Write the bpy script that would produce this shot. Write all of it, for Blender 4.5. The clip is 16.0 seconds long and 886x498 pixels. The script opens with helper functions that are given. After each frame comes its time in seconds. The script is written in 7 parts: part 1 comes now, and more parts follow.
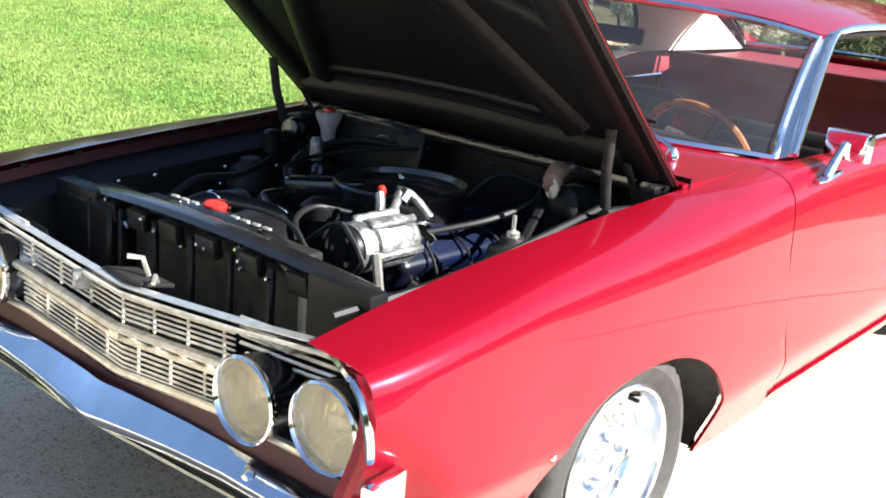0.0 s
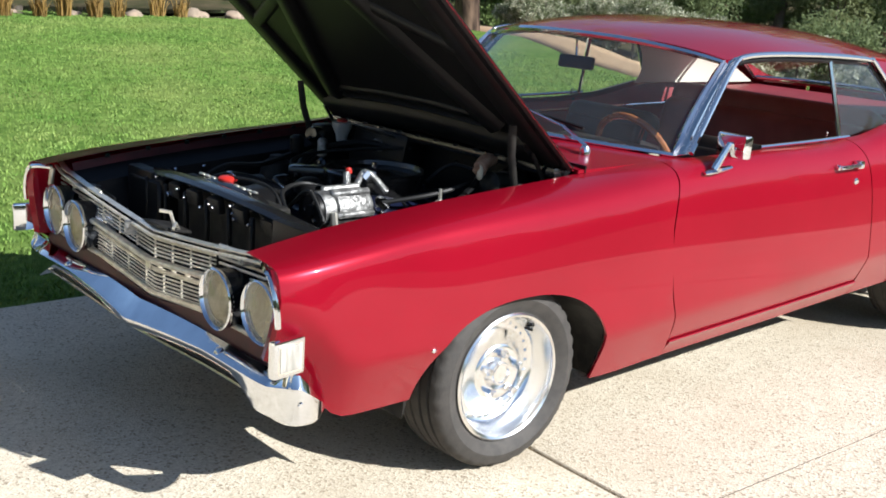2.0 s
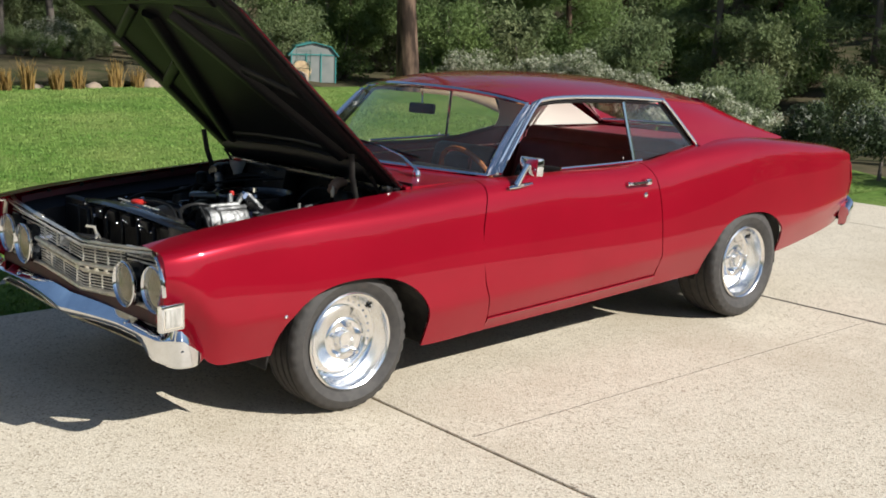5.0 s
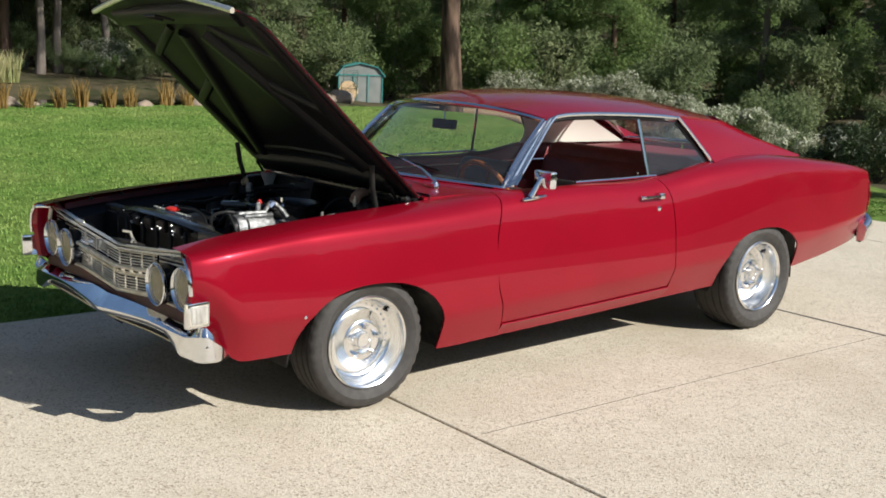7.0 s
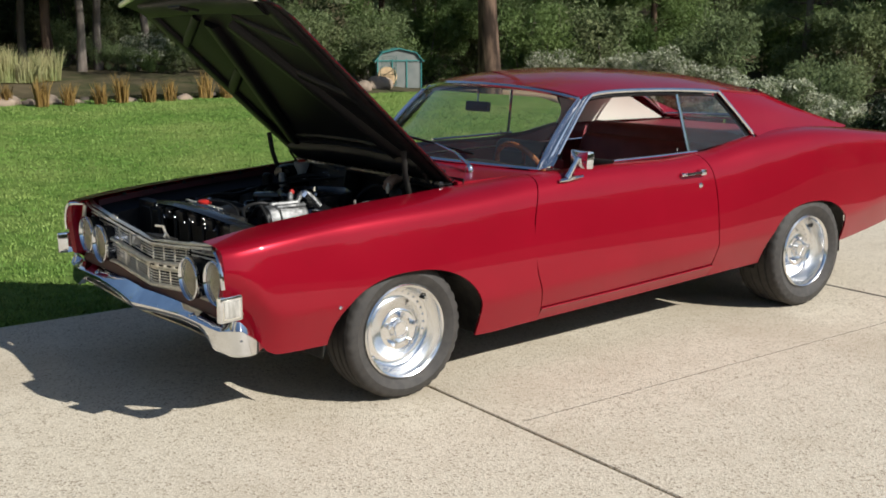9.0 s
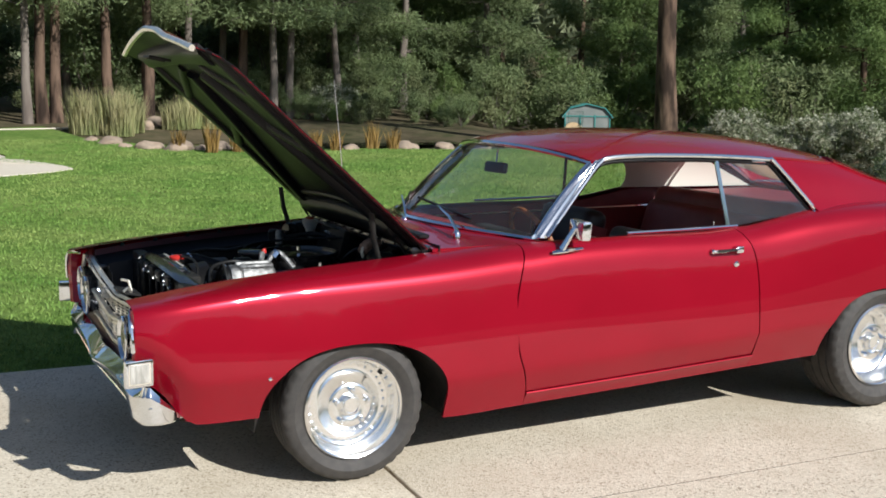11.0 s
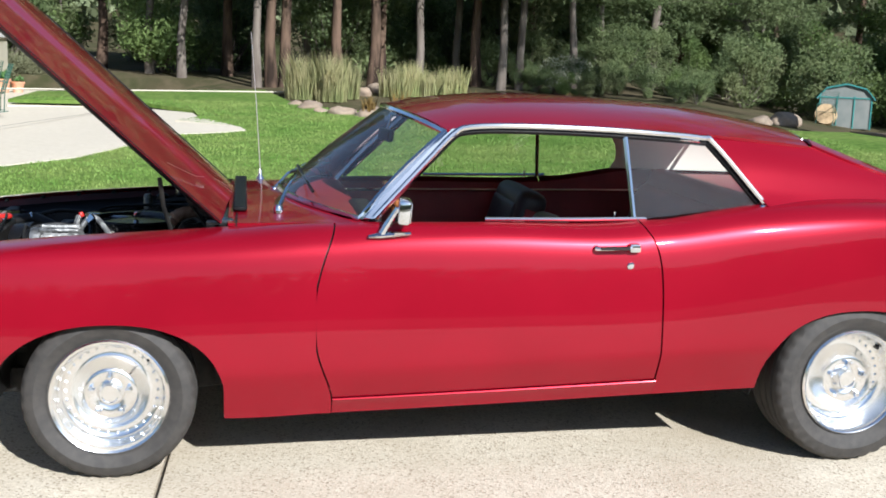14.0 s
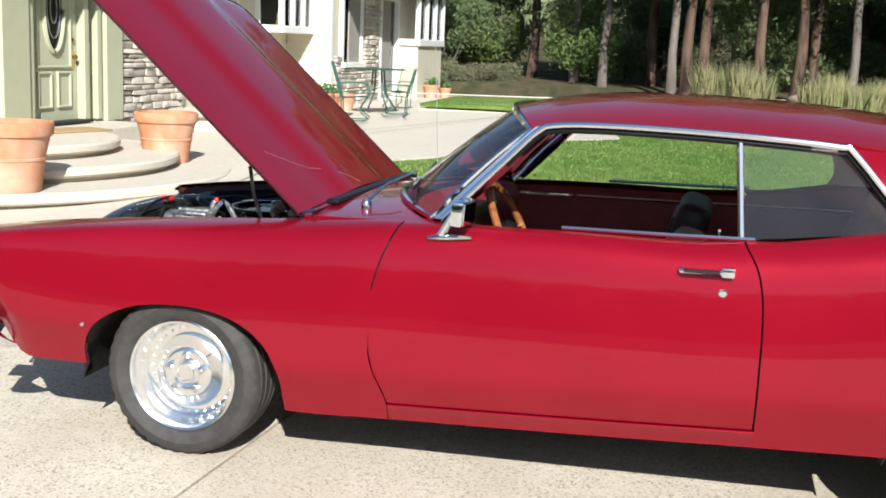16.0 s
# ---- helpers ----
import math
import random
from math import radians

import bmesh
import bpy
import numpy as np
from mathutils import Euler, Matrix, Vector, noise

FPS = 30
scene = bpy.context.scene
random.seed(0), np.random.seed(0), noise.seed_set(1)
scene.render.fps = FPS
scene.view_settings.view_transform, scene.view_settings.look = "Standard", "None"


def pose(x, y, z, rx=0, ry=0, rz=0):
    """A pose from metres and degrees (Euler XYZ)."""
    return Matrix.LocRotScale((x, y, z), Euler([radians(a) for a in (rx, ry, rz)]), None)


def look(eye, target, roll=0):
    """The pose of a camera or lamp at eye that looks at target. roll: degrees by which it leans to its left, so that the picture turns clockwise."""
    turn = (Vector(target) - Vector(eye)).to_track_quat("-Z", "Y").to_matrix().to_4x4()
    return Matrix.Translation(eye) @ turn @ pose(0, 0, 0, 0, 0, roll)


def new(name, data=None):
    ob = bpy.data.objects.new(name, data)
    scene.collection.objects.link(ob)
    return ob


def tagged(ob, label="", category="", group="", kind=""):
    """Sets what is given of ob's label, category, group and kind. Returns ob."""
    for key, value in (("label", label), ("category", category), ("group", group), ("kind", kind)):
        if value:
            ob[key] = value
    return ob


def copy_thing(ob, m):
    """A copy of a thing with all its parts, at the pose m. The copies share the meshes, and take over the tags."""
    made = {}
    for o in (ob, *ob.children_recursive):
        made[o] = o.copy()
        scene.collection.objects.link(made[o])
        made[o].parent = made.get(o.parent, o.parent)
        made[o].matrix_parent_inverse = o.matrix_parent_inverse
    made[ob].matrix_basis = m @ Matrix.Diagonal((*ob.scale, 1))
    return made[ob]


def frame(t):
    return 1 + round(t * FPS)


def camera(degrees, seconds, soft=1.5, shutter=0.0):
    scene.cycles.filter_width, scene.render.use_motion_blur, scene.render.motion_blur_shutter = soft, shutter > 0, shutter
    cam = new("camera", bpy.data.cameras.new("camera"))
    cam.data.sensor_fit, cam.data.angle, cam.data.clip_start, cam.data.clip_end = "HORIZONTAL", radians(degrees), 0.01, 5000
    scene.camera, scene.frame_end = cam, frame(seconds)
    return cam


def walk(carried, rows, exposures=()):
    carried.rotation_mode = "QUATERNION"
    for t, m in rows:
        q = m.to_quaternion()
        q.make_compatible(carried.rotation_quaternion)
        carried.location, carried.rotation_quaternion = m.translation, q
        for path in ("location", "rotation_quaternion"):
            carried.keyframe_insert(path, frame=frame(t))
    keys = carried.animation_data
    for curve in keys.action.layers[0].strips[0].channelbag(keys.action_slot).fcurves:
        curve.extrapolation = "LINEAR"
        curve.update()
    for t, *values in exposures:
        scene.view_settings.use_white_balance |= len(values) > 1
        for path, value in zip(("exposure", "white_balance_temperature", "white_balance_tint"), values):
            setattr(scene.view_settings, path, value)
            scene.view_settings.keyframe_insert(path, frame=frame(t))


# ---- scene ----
cam = camera(42.6, 16.0, soft=1.8)

PATH = [
    (0, (-2.261, -2.187, 1.598), (-0.795, -0.947, 1.036), 4.7),
    (0.5, (-2.345, -2.554, 1.645), (-0.914, -1.258, 1.123), 5.0),
    (1, (-2.389, -2.866, 1.639), (-1.037, -1.498, 1.09), 4.7),
    (1.5, (-2.45, -3.141, 1.647), (-1.131, -1.73, 1.129), 3.8),
    (2, (-2.511, -3.421, 1.642), (-1.24, -1.957, 1.151), 3.5),
    (2.5, (-2.547, -3.668, 1.67), (-1.257, -2.207, 1.221), 4.3),
    (3, (-2.591, -3.901, 1.67), (-1.356, -2.395, 1.215), 3.5),
    (3.5, (-2.674, -4.137, 1.672), (-1.367, -2.686, 1.24), 3.9),
    (4, (-2.791, -4.392, 1.676), (-1.488, -2.944, 1.219), 3.0),
    (4.2, (-2.834, -4.468, 1.693), (-1.509, -3.03, 1.274), 2.6),
    (6.3, (-3.016, -5.065, 1.674), (-1.737, -3.571, 1.313), 1.6),
    (6.5, (-3.019, -5.077, 1.677), (-1.75, -3.571, 1.329), 2.1),
    (7, (-3.009, -5.073, 1.681), (-1.757, -3.553, 1.333), 2.0),
    (7.5, (-3.006, -5.071, 1.684), (-1.742, -3.565, 1.32), 1.8),
    (8, (-3.027, -5.049, 1.673), (-1.749, -3.561, 1.284), 1.8),
    (8.5, (-3.021, -5.034, 1.665), (-1.685, -3.614, 1.22), 1.4),
    (9, (-2.907, -5.026, 1.671), (-1.722, -3.46, 1.294), -0.2),
    (9.5, (-2.63, -5.093, 1.67), (-1.56, -3.455, 1.258), 0.2),
    (10, (-2.335, -5.145, 1.666), (-1.266, -3.491, 1.32), -0.6),
    (10.2, (-2.211, -5.154, 1.681), (-1.191, -3.461, 1.382), -0.7),
    (12.3, (-0.795, -5.39, 1.681), (-0.085, -3.549, 1.353), 1.9),
    (12.5, (-0.655, -5.374, 1.668), (0.005, -3.516, 1.331), 2.0),
    (13, (-0.261, -5.324, 1.685), (0.259, -3.423, 1.348), 2.9),
    (13.5, (0.116, -5.223, 1.651), (0.567, -3.292, 1.395), 3.3),
    (14, (0.489, -5.11, 1.631), (0.835, -3.17, 1.289), 2.1),
    (14.5, (0.868, -5.061, 1.635), (0.928, -3.088, 1.312), 1.7),
    (15, (1.213, -4.955, 1.619), (1.094, -2.976, 1.349), 2.6),
    (15.5, (1.57, -4.823, 1.618), (1.304, -2.863, 1.323), 1.2),
    (16, (1.96, -4.75, 1.604), (1.491, -2.837, 1.253), 2.3),
]
walk(cam, [(t, look(eye, target, roll)) for t, eye, target, roll in PATH],
     [(0, 2.3, 6000, 10), (0.5, 1.95, 6000, 10), (1, 1.65, 6000, 10), (1.5, 1.38, 5950, 10), (2, 1.24, 5900, 10), (3.5, 1.02, 6050, 10), (4, 0.85, 6080, 10), (7, 0.73, 6150, 10),
      (9.5, 0.54, 6130, 10), (10.2, 0.60, 6050, 10), (12.5, 1.02, 5720, 10), (13, 1.05, 5680, 10), (14.5, 1.02, 5720, 10), (16, 1.0, 5850, 10)])

# ---- world and sun ----
SUN = Vector((0.30, -0.78, 0.55)).normalized()
world = bpy.data.worlds.new("sky")
scene.world = world
world.use_nodes = True
wn = world.node_tree.nodes
sky = wn.new("ShaderNodeTexSky")
sky.sky_type, sky.sun_disc = "NISHITA", False
sky.sun_elevation = math.asin(SUN.z)
sky.sun_rotation = math.atan2(SUN.x, SUN.y)
sky.air_density, sky.dust_density = 1.0, 0.6
wn["Background"].inputs["Strength"].default_value = 0.052
world.node_tree.links.new(sky.outputs[0], wn["Background"].inputs["Color"])
lamp = bpy.data.lights.new("sun", "SUN")
lamp.energy, lamp.angle, lamp.color = 4.35, radians(0.55), (1.0, 0.95, 0.86)
sun = new("sun", lamp)
sun.matrix_world = look(SUN * 40, (0, 0, 0))

# ---- helpers for building ----
def mat(name, color, rough=0.5, metal=0.0, color2=None, scale=20.0, bump=0.0, bump_scale=None, coat=0.0, spec=0.5, detail=4.0,
        color3=None, scale3=3.0, amount3=0.5, rand=0.0, emit=None, trans=0.0, ior=1.45, stretch=None, lo=0.35, hi=0.65, coat_ior=1.5, thin=0.0, coat_rough=0.06):
    m = bpy.data.materials.new(name)
    m.use_nodes = True
    nt = m.node_tree
    n, l = nt.nodes, nt.links
    b = n["Principled BSDF"]
    b.inputs["Base Color"].default_value = (*color, 1)
    b.inputs["Roughness"].default_value = rough
    b.inputs["Metallic"].default_value = metal
    b.inputs["Coat Weight"].default_value = coat
    b.inputs["Coat Roughness"].default_value = coat_rough
    b.inputs["Coat IOR"].default_value = coat_ior
    b.inputs["Specular IOR Level"].default_value = spec
    b.inputs["Transmission Weight"].default_value = trans
    b.inputs["IOR"].default_value = ior
    m.diffuse_color = (*color, 1)
    if emit:
        b.inputs["Emission Color"].default_value = (*emit[0], 1)
        b.inputs["Emission Strength"].default_value = emit[1]
    co = n.new("ShaderNodeTexCoord")
    src = co.outputs["Object"]
    if stretch:
        mp = n.new("ShaderNodeMapping")
        mp.inputs["Scale"].default_value = stretch
        l.new(src, mp.inputs[0])
        src = mp.outputs[0]
    out = None
    if color2:
        t = n.new("ShaderNodeTexNoise")
        t.inputs["Scale"].default_value, t.inputs["Detail"].default_value = scale, detail
        l.new(src, t.inputs["Vector"])
        r = n.new("ShaderNodeValToRGB")
        r.color_ramp.elements[0].color, r.color_ramp.elements[1].color = (*color, 1), (*color2, 1)
        r.color_ramp.elements[0].position, r.color_ramp.elements[1].position = lo, hi
        l.new(t.outputs["Fac"], r.inputs[0])
        out = r.outputs[0]
    if color3:
        t = n.new("ShaderNodeTexNoise")
        t.inputs["Scale"].default_value, t.inputs["Detail"].default_value = scale3, 5
        l.new(src, t.inputs["Vector"])
        rr = n.new("ShaderNodeValToRGB")
        rr.color_ramp.elements[0].position, rr.color_ramp.elements[1].position = 0.42, 0.68
        rr.color_ramp.elements[0].color = (0, 0, 0, 1)
        rr.color_ramp.elements[1].color = (amount3, amount3, amount3, 1)
        l.new(t.outputs["Fac"], rr.inputs[0])
        mx = n.new("ShaderNodeMix")
        mx.data_type = "RGBA"
        l.new(rr.outputs[0], mx.inputs["Factor"])
        if out:
            l.new(out, mx.inputs["A"])
        else:
            mx.inputs["A"].default_value = (*color, 1)
        mx.inputs["B"].default_value = (*color3, 1)
        out = mx.outputs["Result"]
    if rand:
        oi = n.new("ShaderNodeObjectInfo")
        gi = n.new("ShaderNodeNewGeometry")
        ad = n.new("ShaderNodeMath")
        ad.operation = "ADD"
        l.new(oi.outputs["Random"], ad.inputs[0])
        l.new(gi.outputs["Random Per Island"], ad.inputs[1])
        mr = n.new("ShaderNodeMapRange")
        mr.inputs["From Max"].default_value = 2.0
        mr.inputs["To Min"].default_value, mr.inputs["To Max"].default_value = 1 - rand, 1 + rand
        l.new(ad.outputs[0], mr.inputs["Value"])
        hs = n.new("ShaderNodeHueSaturation")
        if out:
            l.new(out, hs.inputs["Color"])
        else:
            hs.inputs["Color"].default_value = (*color, 1)
        l.new(mr.outputs[0], hs.inputs["Value"])
        out = hs.outputs[0]
    if out:
        l.new(out, b.inputs["Base Color"])
    if thin:
        # light passing through thin leaves
        tl, ms = n.new("ShaderNodeBsdfTranslucent"), n.new("ShaderNodeMixShader")
        ms.inputs["Fac"].default_value = thin
        tl.inputs["Color"].default_value = (*color, 1)
        if out:
            l.new(out, tl.inputs["Color"])
        l.new(b.outputs[0], ms.inputs[1])
        l.new(tl.outputs[0], ms.inputs[2])
        l.new(ms.outputs[0], n["Material Output"].inputs["Surface"])
    if bump:
        t = n.new("ShaderNodeTexNoise")
        t.inputs["Scale"].default_value, t.inputs["Detail"].default_value = bump_scale or scale * 2, 6
        l.new(src, t.inputs["Vector"])
        bp = n.new("ShaderNodeBump")
        bp.inputs["Strength"].default_value, bp.inputs["Distance"].default_value = bump, 0.02
        l.new(t.outputs["Fac"], bp.inputs["Height"])
        l.new(bp.outputs[0], b.inputs["Normal"])
    return m


def raw(name, verts, faces, material, parent=None, label="", smooth=True, angle=40):
    me = bpy.data.meshes.new(name)
    me.from_pydata([tuple(v) for v in verts], [], [tuple(f) for f in faces])
    me.materials.append(material)
    if smooth:
        me.shade_smooth()
        if angle:
            me.set_sharp_from_angle(angle=radians(angle))
    ob = new(name, me)
    if parent:
        ob.parent = parent
    if label:
        ob["label"] = label
    return ob


def part(name, bm, material, parent=None, label="", smooth=True, angle=40):
    """Links a bmesh as one mesh object under a thing or a part."""
    me = bpy.data.meshes.new(name)
    bm.to_mesh(me)
    bm.free()
    me.materials.append(material)
    if smooth:
        me.shade_smooth()
        if angle:
            me.set_sharp_from_angle(angle=radians(angle))
    ob = new(name, me)
    if parent:
        ob.parent = parent
    if label:
        ob["label"] = label
    return ob


def thing(name, label, category, group="", kind="", at=None):
    return tagged(at_pose(new(name), at), label, category, group, kind)


def at_pose(ob, m):
    if m is not None:
        ob.matrix_world = m
    return ob


def add_box(bm, size, m=None, bevel=0.0, seg=1):
    r = bmesh.ops.create_cube(bm, size=1.0)
    vs = r["verts"]
    bmesh.ops.scale(bm, vec=size, verts=vs)
    if bevel:
        es = list({e for v in vs for e in v.link_edges})
        rb = bmesh.ops.bevel(bm, geom=es, offset=bevel, segments=seg, affect="EDGES", profile=0.6)
        vs = list({v for f in rb["faces"] for v in f.verts} | {v for v in vs if v.is_valid})
        vs = list({w for v in vs for f in v.link_faces for w in f.verts})
    if m is not None:
        bmesh.ops.transform(bm, matrix=m, verts=vs)
    return vs


def box(size, m=None, bevel=0.0, seg=1):
    bm = bmesh.new()
    add_box(bm, size, m, bevel, seg)
    return bm


def add_lathe(bm, profile, n=24, m=None, arc=None):
    """profile: (radius, height) pairs turned about z."""
    rings = []
    for r, h in profile:
        ring = []
        for i in range(n):
            a = 2 * math.pi * i / n
            ring.append(bm.verts.new((r * math.cos(a), r * math.sin(a), h)))
        rings.append(ring)
    for a, b in zip(rings, rings[1:]):
        for i in range(n):
            bm.faces.new((a[i], a[(i + 1) % n], b[(i + 1) % n], b[i]))
    vs = [v for ring in rings for v in ring]
    if m is not None:
        bmesh.ops.transform(bm, matrix=m, verts=vs)
    return vs


def lathe(profile, n=24, m=None):
    bm = bmesh.new()
    add_lathe(bm, profile, n, m)
    bmesh.ops.remove_doubles(bm, verts=bm.verts[:], dist=1e-5)
    bmesh.ops.recalc_face_normals(bm, faces=bm.faces[:])
    return bm


def add_tube(bm, pts, r, n=8, closed=False, flat=1.0):
    pts = [Vector(p) for p in pts]
    rings, up = [], None
    k = len(pts)
    for i, p in enumerate(pts):
        a = pts[(i - 1) % k] if (i or closed) else p
        b = pts[(i + 1) % k] if (i < k - 1 or closed) else p
        d = (b - a).normalized()
        if up is None:
            up = d.orthogonal().normalized() if abs(d.z) > 0.95 else Vector((0, 0, 1))
        s = d.cross(up).normalized()
        u = s.cross(d).normalized()
        up = u if abs(d.z) > 0.5 else Vector((0, 0, 1))
        rr = r[i] if isinstance(r, (list, tuple)) else r
        rings.append([bm.verts.new(p + (s * math.cos(2 * math.pi * j / n) + u * flat * math.sin(2 * math.pi * j / n)) * rr) for j in range(n)])
    pairs = list(zip(rings, rings[1:])) + ([(rings[-1], rings[0])] if closed else [])
    for a, b in pairs:
        for j in range(n):
            bm.faces.new((a[j], a[(j + 1) % n], b[(j + 1) % n], b[j]))
    if not closed:
        bm.faces.new(rings[0][::-1])
        bm.faces.new(rings[-1])
    return [v for g in rings for v in g]


def tube(pts, r, n=8, closed=False, flat=1.0):
    bm = bmesh.new()
    add_tube(bm, pts, r, n, closed, flat)
    bmesh.ops.recalc_face_normals(bm, faces=bm.faces[:])
    return bm


def smooth_path(pts, k=6):
    """Catmull-Rom through the points."""
    pts = [Vector(p) for p in pts]
    out = []
    for i in range(len(pts) - 1):
        p0, p1, p2, p3 = pts[max(i - 1, 0)], pts[i], pts[i + 1], pts[min(i + 2, len(pts) - 1)]
        for j in range(k):
            t = j / k
            out.append(0.5 * ((2 * p1) + (p2 - p0) * t + (2 * p0 - 5 * p1 + 4 * p2 - p3) * t * t + (3 * p1 - p0 - 3 * p2 + p3) * t ** 3))
    return out + [pts[-1]]


def grid_mesh(rows):
    """Vertices and faces of a grid given as rows of points."""
    n, w = len(rows), len(rows[0])
    return [p for r in rows for p in r], [(i * w + j, i * w + j + 1, (i + 1) * w + j + 1, (i + 1) * w + j) for i in range(n - 1) for j in range(w - 1)]


def sheet(name, rows, material, parent=None, label="", thick=0.0, flip=False, angle=40, inward=None):
    """A panel from rows of points, with real thickness and turned edges."""
    v, f = grid_mesh(rows)
    if flip:
        f = [q[::-1] for q in f]
    bm = bmesh.new()
    vs = [bm.verts.new(p) for p in v]
    for q in f:
        bm.faces.new([vs[i] for i in q])
    bmesh.ops.remove_doubles(bm, verts=bm.verts[:], dist=2e-5)
    if thick:
        bm.normal_update()
        outer = {q for q in bm.faces}
        rim = [e for e in bm.edges if e.is_boundary]
        shift = {x: bm.verts.new(x.co + (Vector(inward) if inward else -x.normal) * thick) for x in list(bm.verts)}
        for q in outer:
            try:
                bm.faces.new([shift[x] for x in reversed(q.verts)])
            except ValueError:
                pass
        for e in rim:
            lp = e.link_loops[0]
            a, b = lp.vert, lp.link_loop_next.vert
            bm.faces.new((b, a, shift[a], shift[b]))
    return part(name, bm, material, parent, label, angle=angle)


def curve_at(keys, x):
    """Smooth interpolation through (x, value) pairs."""
    if x <= keys[0][0]:
        return keys[0][1]
    if x >= keys[-1][0]:
        return keys[-1][1]
    for i in range(len(keys) - 1):
        if keys[i][0] <= x <= keys[i + 1][0]:
            break
    x0, y0 = keys[i]
    x1, y1 = keys[i + 1]
    s = (y1 - y0) / (x1 - x0)
    m0 = s if i == 0 else 0.5 * (s + (y0 - keys[i - 1][1]) / (x0 - keys[i - 1][0]))
    m1 = s if i == len(keys) - 2 else 0.5 * (s + (keys[i + 2][1] - y1) / (keys[i + 2][0] - x1))
    h = x1 - x0
    t = (x - x0) / h
    return (2 * t ** 3 - 3 * t * t + 1) * y0 + (t ** 3 - 2 * t * t + t) * h * m0 + (3 * t * t - 2 * t ** 3) * y1 + (t ** 3 - t * t) * h * m1


def mirrored(rows):
    return [[(p[0], -p[1], p[2]) for p in r] for r in rows]


def lerp(a, b, t):
    return Vector(a).lerp(Vector(b), t)

# ---- materials ----
RED = mat("deep_red_paint", (0.235, 0.0030, 0.0130), rough=0.29, metal=0.24, coat=1.0, spec=0.06, coat_ior=1.36, color2=(0.215, 0.0026, 0.0115), scale=2.5, detail=3, coat_rough=0.03)
# Darker copy of the red paint: shade is put into the colour.
SHADED_RED = mat("shaded_red_paint", (0.060, 0.006, 0.009), rough=0.55, color2=(0.035, 0.005, 0.007), scale=12)
CHROME = mat("chrome", (0.82, 0.83, 0.85), rough=0.07, metal=1.0, color3=(0.62, 0.63, 0.65), scale3=14, amount3=0.4)
CHROME_TRIM = mat("hazed_stainless_trim", (0.80, 0.80, 0.80), rough=0.085, metal=1.0, color3=(0.70, 0.70, 0.69), scale3=18, amount3=0.4)
CHROME_DULL = mat("worn_chrome", (0.88, 0.84, 0.74), rough=0.30, metal=0.85, color3=(0.60, 0.55, 0.46), scale3=30, amount3=0.5)
GRILLE_METAL = mat("worn_grille_metal", (0.86, 0.82, 0.72), rough=0.34, metal=0.65, color2=(0.68, 0.63, 0.53), scale=40, color3=(0.42, 0.37, 0.30), scale3=18, amount3=0.5)
POLISHED = mat("polished_aluminium", (0.90, 0.90, 0.89), rough=0.20, metal=1.0, color3=(0.76, 0.76, 0.76), scale3=40, amount3=0.3)
ALUMINIUM = mat("cast_aluminium", (0.34, 0.34, 0.33), rough=0.50, metal=0.85, color2=(0.15, 0.15, 0.146), scale=38, bump=0.4)
BLACK = mat("satin_black_paint", (0.007, 0.007, 0.0075), rough=0.40, color3=(0.012, 0.0115, 0.011), scale3=6, amount3=0.6, bump=0.05, bump_scale=120, spec=0.24)
BLACK_GLOSS = mat("gloss_black_paint", (0.008, 0.008, 0.009), rough=0.24, coat=0.6, color3=(0.018, 0.017, 0.015), scale3=9, amount3=0.6)
BLACK_DUSTY = mat("dusty_black_steel", (0.010, 0.010, 0.010), rough=0.5, color2=(0.026, 0.024, 0.021), scale=22, bump=0.1, spec=0.22)
RUBBER = mat("tyre_rubber", (0.034, 0.031, 0.028), rough=0.70, color2=(0.048, 0.043, 0.038), scale=30, bump=0.1, bump_scale=200)
HOSE = mat("hose_rubber", (0.008, 0.008, 0.008), rough=0.55, spec=0.35)
BLUE = mat("engine_blue_paint", (0.003, 0.006, 0.024), rough=0.3, coat=0.4, color3=(0.006, 0.006, 0.008), scale3=7, amount3=0.95)
RED_CAP = mat("red_plastic", (0.42, 0.022, 0.016), rough=0.35)


